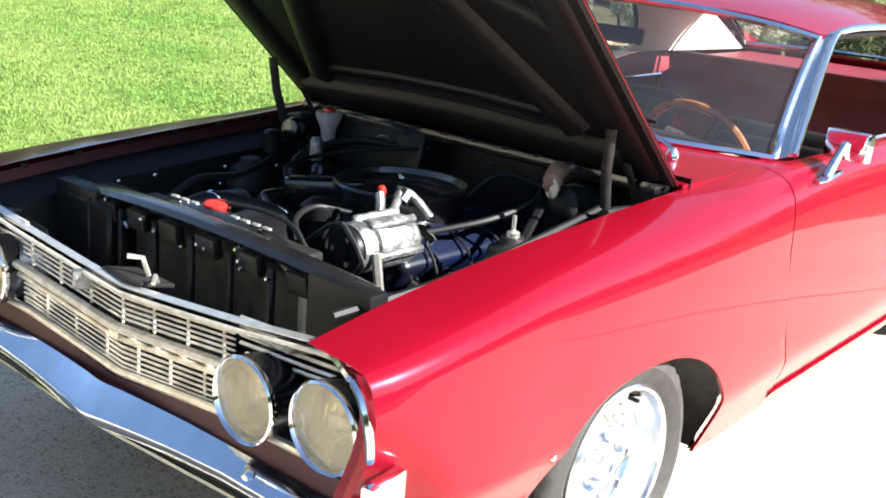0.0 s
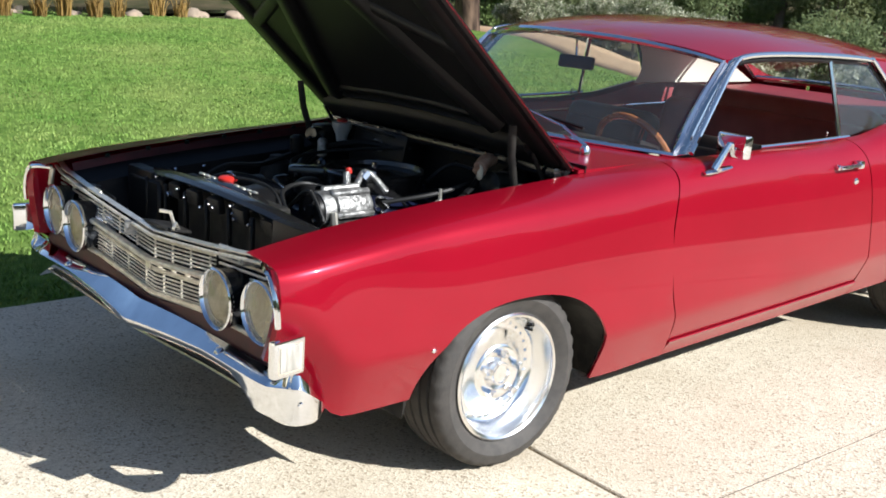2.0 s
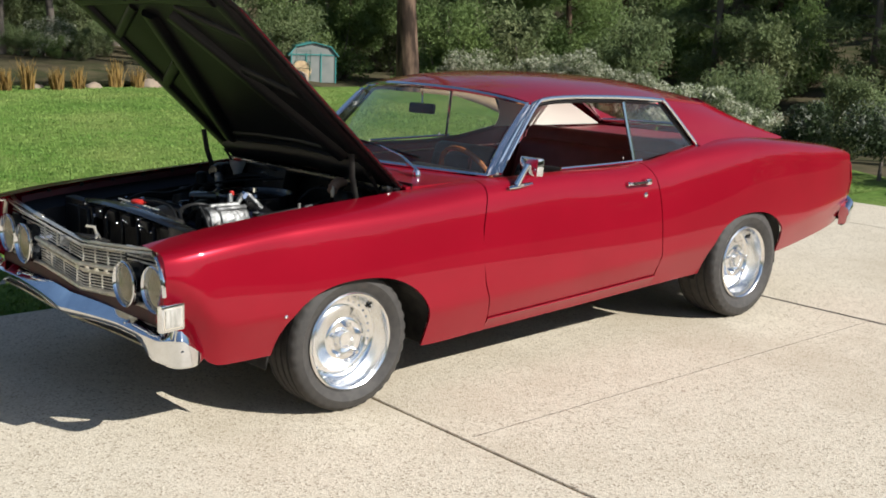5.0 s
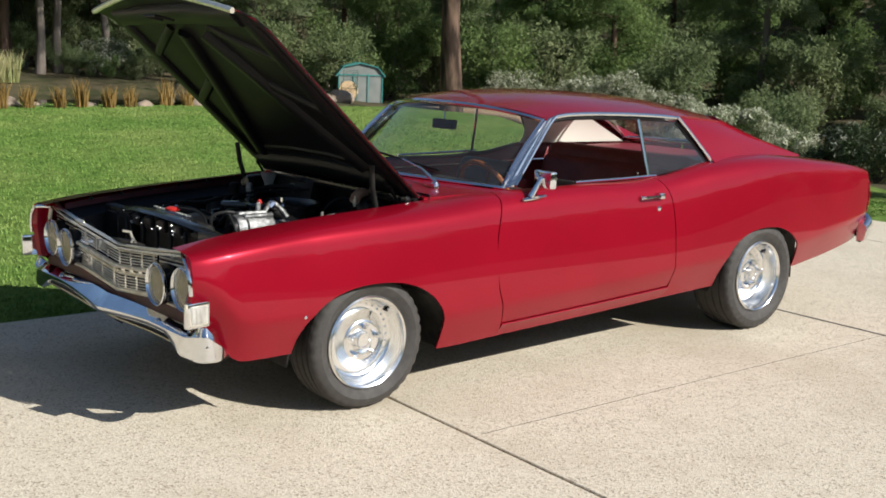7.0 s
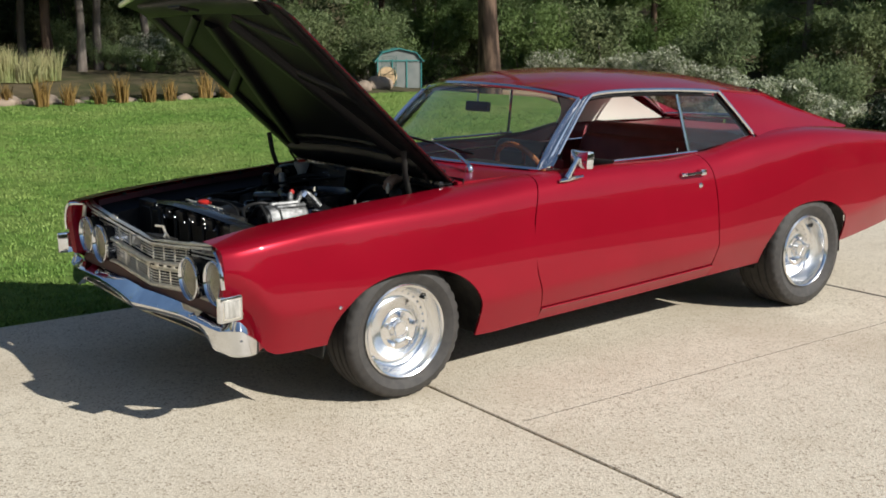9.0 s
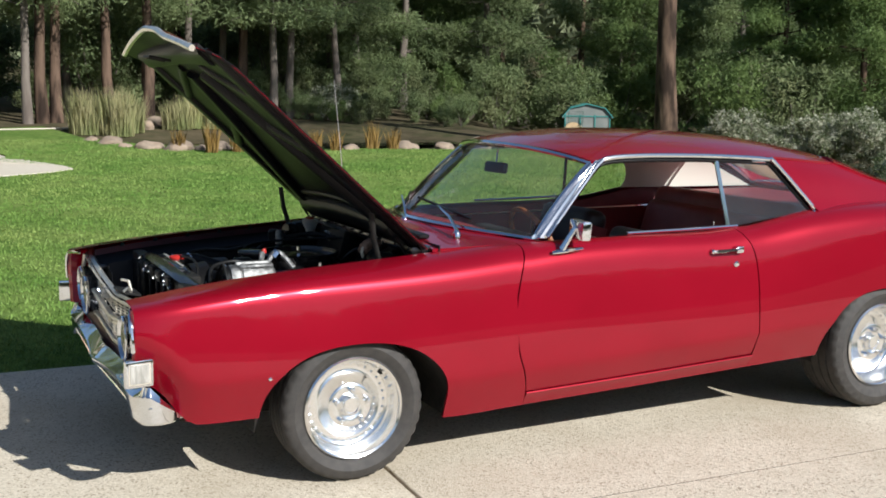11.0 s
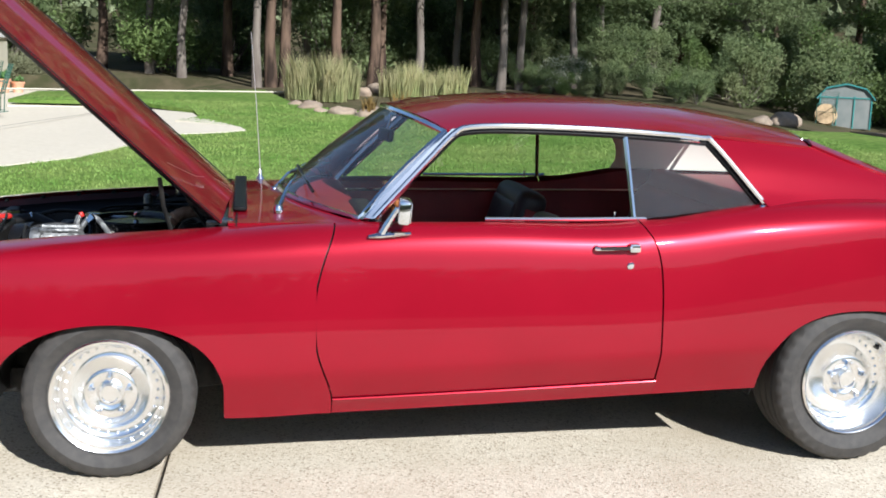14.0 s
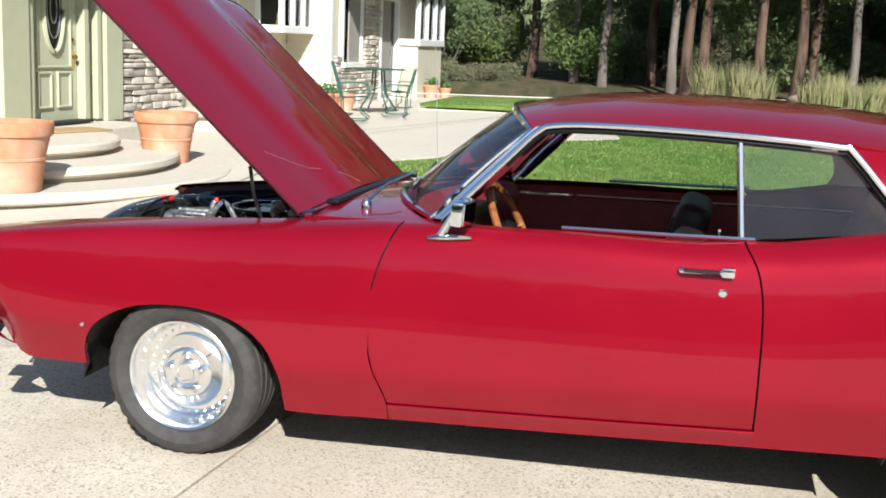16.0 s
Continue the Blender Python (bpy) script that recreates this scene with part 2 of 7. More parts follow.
def pane_mat(name, tint, ior=1.55, dust_veil=0.0, film=(0.80, 0.78, 0.74)):
    """A pane: clear glass with mirror gloss and a thin dust film that also paints in a pale veil of haze."""
    m = bpy.data.materials.new(name)
    m.use_nodes = True
    n, l = m.node_tree.nodes, m.node_tree.links
    n.remove(n["Principled BSDF"])
    tr, gl, mx, fr = n.new("ShaderNodeBsdfTransparent"), n.new("ShaderNodeBsdfGlossy"), n.new("ShaderNodeMixShader"), n.new("ShaderNodeFresnel")
    tr.inputs["Color"].default_value = (*tint, 1)
    gl.inputs["Roughness"].default_value = 0.01
    fr.inputs["IOR"].default_value = ior
    l.new(fr.outputs[0], mx.inputs["Fac"])
    l.new(tr.outputs[0], mx.inputs[1])
    l.new(gl.outputs[0], mx.inputs[2])
    out = mx.outputs[0]
    # The diffuse film brightens the pane like reflected sky haze.
    if dust_veil:
        df, md, tx = n.new("ShaderNodeBsdfDiffuse"), n.new("ShaderNodeMixShader"), n.new("ShaderNodeTexNoise")
        df.inputs["Color"].default_value = (*film, 1)
        tx.inputs["Scale"].default_value, tx.inputs["Detail"].default_value = 5.0, 6
        mr = n.new("ShaderNodeMapRange")
        mr.inputs["From Min"].default_value, mr.inputs["From Max"].default_value = 0.30, 0.75
        mr.inputs["To Min"].default_value, mr.inputs["To Max"].default_value = dust_veil * 0.6, dust_veil * 1.4
        l.new(n.new("ShaderNodeTexCoord").outputs["Object"], tx.inputs["Vector"])
        l.new(tx.outputs["Fac"], mr.inputs["Value"])
        l.new(mr.outputs[0], md.inputs["Fac"])
        l.new(out, md.inputs[1])
        l.new(df.outputs[0], md.inputs[2])
        out = md.outputs[0]
    l.new(out, n["Material Output"].inputs["Surface"])
    m.diffuse_color = (*tint, 1)
    return m


GLASS = pane_mat("clear_glass", (0.93, 0.95, 0.93), 1.64, 0.018)
GLASS_TINT = pane_mat("tinted_glass", (0.88, 0.90, 0.90), 1.64, 0.014)
GLASS_DARK = pane_mat("house_glass", (0.55, 0.58, 0.58))
# The lens's cream film paints in the bright ground it would reflect.
LAMP_GLASS = pane_mat("lamp_glass", (0.92, 0.88, 0.74), 1.50, 0.24, (0.90, 0.84, 0.64))
# Blue-black tint puts the bright barrel's dark sky reflection into the colour.
BARREL = mat("reflection_tinted_steel", (0.055, 0.062, 0.080), rough=0.22, metal=0.85, color2=(0.035, 0.040, 0.052), scale=14)
LAMP_BOWL = mat("lamp_reflector", (0.86, 0.80, 0.62), rough=0.35, metal=0.75, color2=(0.60, 0.53, 0.36), scale=20, bump=0.5, bump_scale=60, stretch=(1, 2.5, 0.3))
PARK_LENS = mat("lamp_plastic", (0.42, 0.40, 0.36), rough=0.15, spec=0.6, color2=(0.26, 0.25, 0.22), scale=60, bump=0.4, bump_scale=90, stretch=(1, 1, 0.2))
VINYL_RED = mat("dark_red_vinyl", (0.21, 0.022, 0.027), rough=0.45, color2=(0.165, 0.016, 0.021), scale=9, bump=0.12, bump_scale=180)
VINYL_BROWN = mat("dark_brown_vinyl", (0.270, 0.070, 0.058), rough=0.45, color2=(0.205, 0.050, 0.042), scale=7, bump=0.12, bump_scale=180)
VINYL_BLACK = mat("black_vinyl", (0.010, 0.010, 0.011), rough=0.42, color2=(0.018, 0.017, 0.017), scale=12, bump=0.1, bump_scale=180)
HEADLINER = mat("cream_headliner", (0.80, 0.75, 0.65), rough=0.8, bump=0.05, bump_scale=200)
WOOD_RIM = mat("wood_rim", (0.19, 0.065, 0.020), rough=0.25, color2=(0.28, 0.105, 0.032), scale=12, coat=0.5, stretch=(1, 1, 6))
CREAM = mat("cream_plastic", (0.62, 0.55, 0.42), rough=0.5)


def aggregate(name, sand, light, dark, stain, size=95.0):
    """Washed concrete: pebbles of three tones in sand-coloured cement, with broad stains and fine pits."""
    m = mat(name, sand, rough=0.85)
    nt = m.node_tree
    n, l = nt.nodes, nt.links
    co = n.new("ShaderNodeTexCoord").outputs["Object"]
    b = n["Principled BSDF"]

    def mix(fac, a, c):
        mx = n.new("ShaderNodeMix")
        mx.data_type = "RGBA"
        l.new(fac, mx.inputs["Factor"])
        for v, k in ((a, "A"), (c, "B")):
            if isinstance(v, tuple):
                mx.inputs[k].default_value = (*v, 1)
            else:
                l.new(v, mx.inputs[k])
        return mx.outputs["Result"]

    def step(src, lo, hi):
        r = n.new("ShaderNodeMapRange")
        r.inputs["From Min"].default_value, r.inputs["From Max"].default_value = lo, hi
        l.new(src, r.inputs["Value"])
        return r.outputs[0]

    def fog(scale, detail, rough=0.6):
        t = n.new("ShaderNodeTexNoise")
        t.inputs["Scale"].default_value, t.inputs["Detail"].default_value, t.inputs["Roughness"].default_value = scale, detail, rough
        l.new(co, t.inputs["Vector"])
        return t.outputs["Fac"]

    v = n.new("ShaderNodeTexVoronoi")
    v.inputs["Scale"].default_value = size
    l.new(co, v.inputs["Vector"])
    tone = n.new("ShaderNodeSeparateColor")
    l.new(v.outputs["Color"], tone.inputs[0])
    peb = mix(step(tone.outputs[0], 0.55, 0.62), sand, light)
    peb = mix(step(tone.outputs[1], 0.86, 0.90), peb, dark)
    peb = mix(step(fog(24, 5, 0.75), 0.62, 0.80), peb, dark)
    peb = mix(step(fog(7, 6, 0.7), 0.50, 0.78), peb, light)
    peb = mix(step(fog(0.55, 7, 0.62), 0.50, 0.80), peb, stain)
    l.new(peb, b.inputs["Base Color"])
    bp = n.new("ShaderNodeBump")
    bp.inputs["Strength"].default_value, bp.inputs["Distance"].default_value = 0.35, 0.005
    l.new(v.outputs["Distance"], bp.inputs["Height"])
    l.new(bp.outputs[0], b.inputs["Normal"])
    return m


CONCRETE = aggregate("exposed_aggregate_concrete", (0.53, 0.46, 0.35), (0.63, 0.56, 0.44), (0.31, 0.255, 0.185), (0.41, 0.34, 0.24), 120.0)
PATIO = mat("smooth_concrete", (0.53, 0.47, 0.37), rough=0.85, color2=(0.58, 0.52, 0.42), scale=14, color3=(0.50, 0.45, 0.36), scale3=0.6, amount3=0.4, bump=0.12, bump_scale=60)
JOINT = mat("joint_dirt", (0.055, 0.048, 0.038), rough=0.95, color2=(0.10, 0.085, 0.065), scale=30)
GRASS = mat("lawn_soil_and_grass", (0.060, 0.118, 0.018), rough=0.9, color2=(0.135, 0.215, 0.042), scale=9, detail=9, color3=(0.22, 0.26, 0.075), scale3=0.8, amount3=0.5, bump=0.8, bump_scale=60, spec=0.15)
BLADE = mat("grass_blade", (0.082, 0.168, 0.027), rough=0.6, color2=(0.165, 0.260, 0.058), scale=3.0, color3=(0.28, 0.31, 0.10), scale3=1.1, amount3=0.55, rand=0.5, spec=0.2)
DUFF = mat("forest_duff", (0.085, 0.068, 0.040), rough=0.95, color2=(0.048, 0.052, 0.022), scale=0.9, color3=(0.125, 0.098, 0.060), scale3=3.0, amount3=0.6, bump=0.5, bump_scale=8, spec=0.1)
DIRT = mat("tan_dirt_path", (0.33, 0.215, 0.125), rough=0.95, color2=(0.40, 0.275, 0.165), scale=5, bump=0.3, bump_scale=30)
BARK = mat("pine_bark", (0.120, 0.080, 0.056), rough=0.95, color2=(0.030, 0.021, 0.016), scale=6, stretch=(1, 1, 0.22), lo=0.40, hi=0.60, bump=1.0, bump_scale=12, rand=0.3, spec=0.1)
BARK_GREY = mat("grey_bark", (0.16, 0.135, 0.11), rough=0.95, color2=(0.10, 0.08, 0.065), scale=8, stretch=(1, 1, 0.2), bump=0.8, bump_scale=14, rand=0.3)
NEEDLE = mat("pine_needles", (0.145, 0.195, 0.084), rough=0.65, color2=(0.250, 0.300, 0.135), scale=0.9, rand=0.35, thin=0.50, spec=0.25)
NEEDLE_LIGHT = mat("young_needles", (0.195, 0.26, 0.085), rough=0.65, color2=(0.13, 0.19, 0.062), scale=0.9, rand=0.3, thin=0.50, spec=0.25)
# Leaf colour paled so that distance haze is painted into it.
NEEDLE_HAZED = mat("haze_paled_needles", (0.205, 0.245, 0.130), rough=0.7, color2=(0.29, 0.31, 0.18), scale=0.12, rand=0.35, thin=0.40, spec=0.2)
SCRUB = mat("grey_green_scrub", (0.13, 0.165, 0.068), rough=0.7, color2=(0.19, 0.205, 0.095), scale=0.7, rand=0.3, thin=0.35, spec=0.25)
HEDGE = mat("variegated_leaves", (0.13, 0.165, 0.070), rough=0.45, color2=(0.66, 0.65, 0.50), scale=7, lo=0.44, hi=0.62, rand=0.3, thin=0.3, spec=0.3)
HEDGE_GREY = mat("grey_green_leaves", (0.21, 0.22, 0.125), rough=0.7, color2=(0.23, 0.22, 0.13), scale=0.7, rand=0.3, thin=0.35, spec=0.25)
HEDGE_DARK = mat("dark_leaves_with_pale_tips", (0.045, 0.065, 0.028), rough=0.45, color2=(0.42, 0.42, 0.34), scale=5, lo=0.56, hi=0.72, rand=0.3, thin=0.25, spec=0.3)
SIDING = mat("cream_lap_siding", (0.58, 0.53, 0.40), rough=0.7, color2=(0.62, 0.575, 0.445), scale=3, bump=0.05, bump_scale=40, rand=0.05)
TRIM_WHITE = mat("white_trim_paint", (0.78, 0.77, 0.73), rough=0.5, color3=(0.68, 0.66, 0.60), scale3=4, amount3=0.4)
SAGE = mat("sage_green_paint", (0.46, 0.46, 0.31), rough=0.5, color3=(0.41, 0.41, 0.27), scale3=5, amount3=0.5)
STONE = mat("stacked_ledgestone", (0.50, 0.44, 0.36), rough=0.9, color2=(0.62, 0.57, 0.50), scale=9, color3=(0.38, 0.31, 0.24), scale3=5, amount3=0.6, bump=0.8, bump_scale=22, rand=0.28)
GROUT = mat("stone_mortar", (0.30, 0.27, 0.23), rough=0.95)
SHINGLE = mat("grey_brown_shingle", (0.20, 0.16, 0.13), rough=0.9, color2=(0.28, 0.23, 0.19), scale=8, bump=0.4, rand=0.2)
TERRACOTTA = mat("terracotta", (0.50, 0.20, 0.09), rough=0.8, color2=(0.58, 0.28, 0.15), scale=6, color3=(0.62, 0.46, 0.36), scale3=2.5, amount3=0.6, bump=0.15, bump_scale=40)
IRON_GREEN = mat("green_painted_iron", (0.03, 0.085, 0.06), rough=0.45)
HOSE_GREEN = mat("green_hose", (0.05, 0.20, 0.12), rough=0.5)
BRASS = mat("brass", (0.60, 0.42, 0.16), rough=0.25, metal=1.0)
# Near-black colour stands in for the lack of light indoors.
DARK_ROOM = mat("unlit_room_black", (0.03, 0.03, 0.03), rough=0.9)
REED = mat("reed_stems", (0.44, 0.39, 0.20), rough=0.7, color2=(0.26, 0.29, 0.11), scale=1.5, rand=0.35, thin=0.25)
STRAW = mat("golden_grass", (0.31, 0.18, 0.045), rough=0.7, color2=(0.22, 0.16, 0.05), scale=1.5, rand=0.35, thin=0.3)
WATER = mat("pond_water", (0.02, 0.022, 0.012), rough=0.04, spec=0.6)
ROCK = mat("tan_boulder", (0.25, 0.185, 0.13), rough=0.9, color2=(0.34, 0.27, 0.20), scale=4, color3=(0.14, 0.11, 0.08), scale3=6, amount3=0.6, bump=0.9, bump_scale=9, rand=0.25)
ROCK_PALE = mat("pale_stone", (0.62, 0.60, 0.55), rough=0.85, color2=(0.50, 0.48, 0.43), scale=12, bump=0.3, bump_scale=30)
TEAL = mat("teal_shed_paint", (0.05, 0.22, 0.20), rough=0.5)
SHED_WALL = mat("grey_shed_panel", (0.17, 0.19, 0.175), rough=0.5, color2=(0.22, 0.23, 0.21), scale=3)
LOG = mat("cut_log_end", (0.50, 0.36, 0.20), rough=0.85, color2=(0.36, 0.25, 0.14), scale=14)
SOIL = mat("potting_soil", (0.05, 0.035, 0.025), rough=0.95)
LEAF = mat("pot_plant_leaves", (0.06, 0.13, 0.03), rough=0.5, rand=0.4)
MAT_BLACK = mat("black_rubber_mat", (0.014, 0.014, 0.014), rough=0.8, color2=(0.025, 0.024, 0.022), scale=40, bump=0.2)
MAT_TAN = mat("coir_mat", (0.42, 0.28, 0.12), rough=0.95, color2=(0.34, 0.22, 0.09), scale=60)
YELLOW = mat("yellow_ceramic", (0.70, 0.50, 0.05), rough=0.4)

# ---- ground, driveway and lawn ----
SLOPE = 0.045


def rise(y):
    """The lawn climbs gently away from the driveway."""
    return SLOPE * min(max(0.0, y - 1.5), 24.0)


def land(x, y):
    """Height of the open ground: level by the driveway, rising into a wooded hill behind."""
    r = max(0.0, y - 30 + 0.15 * x)
    h = rise(y) - 0.13 * min(max(0.0, x - 10.3), 6.0) * min(1.0, max(0.0, y - 2) / 4) + 9.0 * (1 - math.exp(-(r / 45) ** 1.6))
    h += 9.0 * (1 - math.exp(-(max(0.0, x - 24) / 26) ** 1.6)) * max(0.0, min(1.0, (y + 10) / 20))
    h += 0.4 * max(0.0, min(1.0, (y - 21) / 8)) * noise.noise((x * 0.12, y * 0.12, 3.1))
    h -= 0.32 * math.exp(-((x - 5.4) / 3.0) ** 2 - ((y - 16.0) / 1.5) ** 2)
    return h - 0.06


xs = sorted(set([-1500, -600, -300, -160] + list(range(-100, 101, 4)) + list(range(0, 13)) + [160, 300, 600, 1500]))
ys = sorted(set([-1500, -600, -300, -160] + list(range(-100, 121, 4)) + list(range(12, 22)) + [160, 300, 600, 1500]))
v, f = grid_mesh([[(x, y, land(x, y) - (0.9 if -20 < x <= -4 and 2 < y <= 20 or -4 < x <= 0 and 2 < y <= 12 else 0)) for x in xs] for y in ys])
tagged(raw("ground", v, f, DUFF, smooth=True, angle=0), "forest floor of brown needles under the pines", "ground", kind="structure")


def flat_shape(name, outline, z, material, label, category, depth=0.1, cap=9.0):
    """A slab with the given outline that follows the slope."""
    bm = bmesh.new()
    vs = [bm.verts.new((x, y, z + min(cap, rise(y)))) for x, y in outline]
    fc = bm.faces.new(vs)
    tri = bmesh.ops.triangulate(bm, faces=[fc], quad_method="BEAUTY", ngon_method="BEAUTY")
    r = bmesh.ops.extrude_face_region(bm, geom=tri["faces"])
    bmesh.ops.translate(bm, vec=(0, 0, -depth), verts=[e for e in r["geom"] if isinstance(e, bmesh.types.BMVert)])
    bmesh.ops.recalc_face_normals(bm, faces=bm.faces[:])
    return tagged(part(name, bm, material, None, smooth=False), label, category, kind="structure")


LAWN_EDGE = [(-2.75, 2.6), (-2.31, 3.82), (-2.03, 4.63), (-2.05, 5.5), (-2.6, 6.9), (-1.95, 7.65), (-1.39, 8.28), (-0.77, 9.7), (-0.58, 10.55), (0.2, 10.95), (0.52, 11.25), (0.45, 11.6), (-0.51, 12.3), (-0.2, 13.0), (-0.33, 13.95), (-1.18, 14.9), (-2.0, 15.05), (-3.4, 14.95)]
outline = [(-2.3, 1.6), (-2.7, 2.0)] + LAWN_EDGE + [(-3.2, 16.6), (0.9, 18.3), (1.35, 15.7), (2.2, 14.5), (3.44, 13.95), (5.1, 13.65), (7.4, 13.2), (10.8, 13.1), (11.75, 11.2), (11.1, 9.8), (10.4, 8.6), (9.9, 7.0), (10.2, 5.6), (11.3, 3.6), (10.7, 2.2), (10.5, -3.0), (8.24, -3.0), (8.42, 1.60), (4, 1.6)]
flat_shape("lawn", outline, -0.012, GRASS, "green mown lawn with pale patches", "lawn", 0.06)
patio = [(-14, -2.0), (-4.2, -2.0), (-4.2, 1.60), (-2.28, 1.585), (-2.72, 2.0)] + LAWN_EDGE + [(-3.4, 21.5), (-14, 21.5)]
flat_shape("patio", [(x - 0.012 if 2 < y < 15.2 else x, y) for x, y in patio], 0.0, PATIO, "pale smooth concrete patio and path", "patio", 0.1, 0.50)
for (x0, y0), (x1, y1) in (((-2.73, 5.49), (-2.98, 10.5)), ((-2.98, 10.5), (-1.4, 15.1)), ((-4.6, 10.2), (-2.98, 10.5)), ((-4.2, 4.6), (-2.73, 5.49))):
    a, b = Vector((x0, y0, min(0.5, rise(y0)))), Vector((x1, y1, min(0.5, rise(y1))))
    o = Vector((0.011, 0, 0.003)) if abs(y1 - y0) > abs(x1 - x0) else Vector((0, 0.011, 0.003))
    u = Vector((o.x, o.y, -o.z))
    raw("patio_joint", [a + o, b + o, b - u, a - u], [(0, 1, 2, 3)], JOINT, bpy.data.objects["patio"], smooth=False)
PITCH, SKEW = 3.40, 0.040
SLABS = [(0.187 + PITCH * (i - 4), 0.187 + PITCH * (i - 3)) for i in range(1, 6)] + [(6.987, 8.30)]
drive = tagged(new("driveway"), "pale exposed-aggregate concrete driveway with control joints", "driveway", kind="structure")
for a, b in SLABS:
    for c, d in ((-12.0, -8.2), (-8.2, -3.9), (-3.9, 1.585)):
        bm = box((b - a - 0.016, d - c - 0.012, 0.12), pose((a + b) / 2, (c + d) / 2, -0.06), 0.004)
        for q in bm.verts:
            q.co.x += SKEW * (q.co.y + 0.85)
        part("slab", bm, CONCRETE, drive, smooth=False)
part("joint_strip", box((0.026, 5.4, 0.003), pose(3.575, -1.16, 0.0005, 0, 0, -math.degrees(SKEW)), 0.001), JOINT, drive, smooth=False)
part("saw_cut", box((3.30, 0.003, 0.002), pose(1.86, -1.475, 0.0), 0.0008), JOINT, drive, "thin dark saw cut", smooth=False)
tagged(part("driveway_bed", box((18.2, 13.5, 0.05), pose(-0.95, -5.2, -0.05)), JOINT, None, smooth=False), "dark dirt in the driveway joints", "joint", kind="structure")

# ---- the car ----
car = thing("car", "dark red two-door hardtop coupe with its bonnet raised, on the driveway", "car")

W_KEYS = [(-0.97, 0.915), (-0.85, 0.950), (-0.3, 0.962), (0.4, 0.960), (0.9, 0.952), (1.6, 0.950), (2.2, 0.955), (2.9, 0.968), (3.5, 0.948), (4.1, 0.898), (4.32, 0.858)]
YT_KEYS = [(-0.97, 0.74), (-0.5, 0.725), (0.4, 0.735), (0.75, 0.765), (1.0, 0.80), (2.0, 0.805), (2.6, 0.785), (3.2, 0.765), (3.7, 0.775), (4.32, 0.785)]
ZT_KEYS = [(-0.97, 0.806), (-0.67, 0.850), (-0.29, 0.888), (0.18, 0.922), (0.83, 0.968), (1.4, 0.980), (2.09, 0.990), (2.55, 1.060), (3.1, 1.088), (3.7, 1.040), (4.2, 0.975), (4.32, 0.945)]
ZS_KEYS = [(-0.97, 0.730), (-0.67, 0.757), (0.18, 0.795), (0.83, 0.822), (1.4, 0.825), (2.1, 0.835), (2.6, 0.895), (3.0, 0.940), (3.7, 0.930), (4.32, 0.885)]
SILL_KEYS = [(-0.97, 0.54), (-0.905, 0.53), (-0.80, 0.462), (-0.72, 0.355), (-0.67, 0.326), (-0.60, 0.322), (-0.42, 0.322), (-0.41, 0.322), (0.42, 0.226), (0.8, 0.236), (1.5, 0.262), (2.58, 0.315), (3.42, 0.355), (3.49, 0.362), (4.04, 0.430), (4.32, 0.47)]
ARCHES = ((0.005, 0.318, 0.416, 0.290), (2.980, 0.340, 0.415, 0.314))


def sill(x):
    return curve_at([k for k in SILL_KEYS], x)


def bottom(x):
    """Lower edge of the side: the sill, or the wheel arch."""
    z = sill(x)
    for cx, cz, hw, hh in ARCHES:
        t = abs(x - cx) / hw
        if t < 1:
            z = max(z, cz + hh * (1 - t ** 2.25) ** (1 / 2.25))
    return z


def turn_under(z, z0):
    """The side folds inwards along a soft crease above the rocker."""
    k = max(0.0, (z0 + 0.195 - z) / 0.195)
    return 0.078 * (math.sqrt(k * k + 0.004) - math.sqrt(0.004)) / (math.sqrt(1.004) - math.sqrt(0.004))


def profile(x, n_low=26, n_top=9):
    """One side section at x, from the lower edge up and over the shoulder; y > 0 is the far side."""
    w, yt, zt, zs = curve_at(W_KEYS, x), curve_at(YT_KEYS, x), curve_at(ZT_KEYS, x), curve_at(ZS_KEYS, x)
    zb, z0 = bottom(x), sill(x)
    pts = []
    barrel = curve_at([(-0.97, 0.020), (-0.3, 0.036), (2.2, 0.036), (3.2, 0.028), (4.32, 0.020)], x)
    for i in range(n_low):
        z = max(zb, z0 + (zs - z0) * i / n_low)
        t = (z - z0) / (zs - z0)
        tuck = turn_under(z, z0)
        over = barrel * max(0.0, (t - 0.35) / 0.65) ** 1.5
        pts.append((x, w - tuck - over, z))
    h = zt - zs
    lean = barrel * 1.5 / 0.65 / (zs - z0)
    p0, p3 = Vector((w - barrel, zs)), Vector((yt, zt))
    k = curve_at([(-0.97, 0.95), (-0.3, 0.88), (0.6, 0.68), (2.2, 0.62), (3.2, 0.72), (4.32, 0.80)], x)
    p1, p2 = p0 + Vector((-lean, 1)) * h * k, p3 + Vector((k * (w - barrel - yt), -0.010))
    for i in range(n_top + 1):
        q = i / n_top
        p = p0 * (1 - q) ** 3 + p1 * 3 * q * (1 - q) ** 2 + p2 * 3 * q * q * (1 - q) + p3 * q ** 3
        pts.append((x, p.x, p.y))
    return pts


def stations(a, b, step=0.04):
    xs = {round(a, 4), round(b, 4)}
    k = max(2, round((b - a) / step))
    xs |= {round(a + (b - a) * i / k, 4) for i in range(k + 1)}
    for cx, cz, hw, hh in ARCHES:
        for i in range(61):
            x = round(cx - hw * math.cos(math.pi * i / 60), 4)
            if a < x < b:
                xs.add(x)
        for e in (cx - hw - 0.001, cx + hw + 0.001):
            if a < e < b:
                xs.add(round(e, 4))
    return sorted(xs)


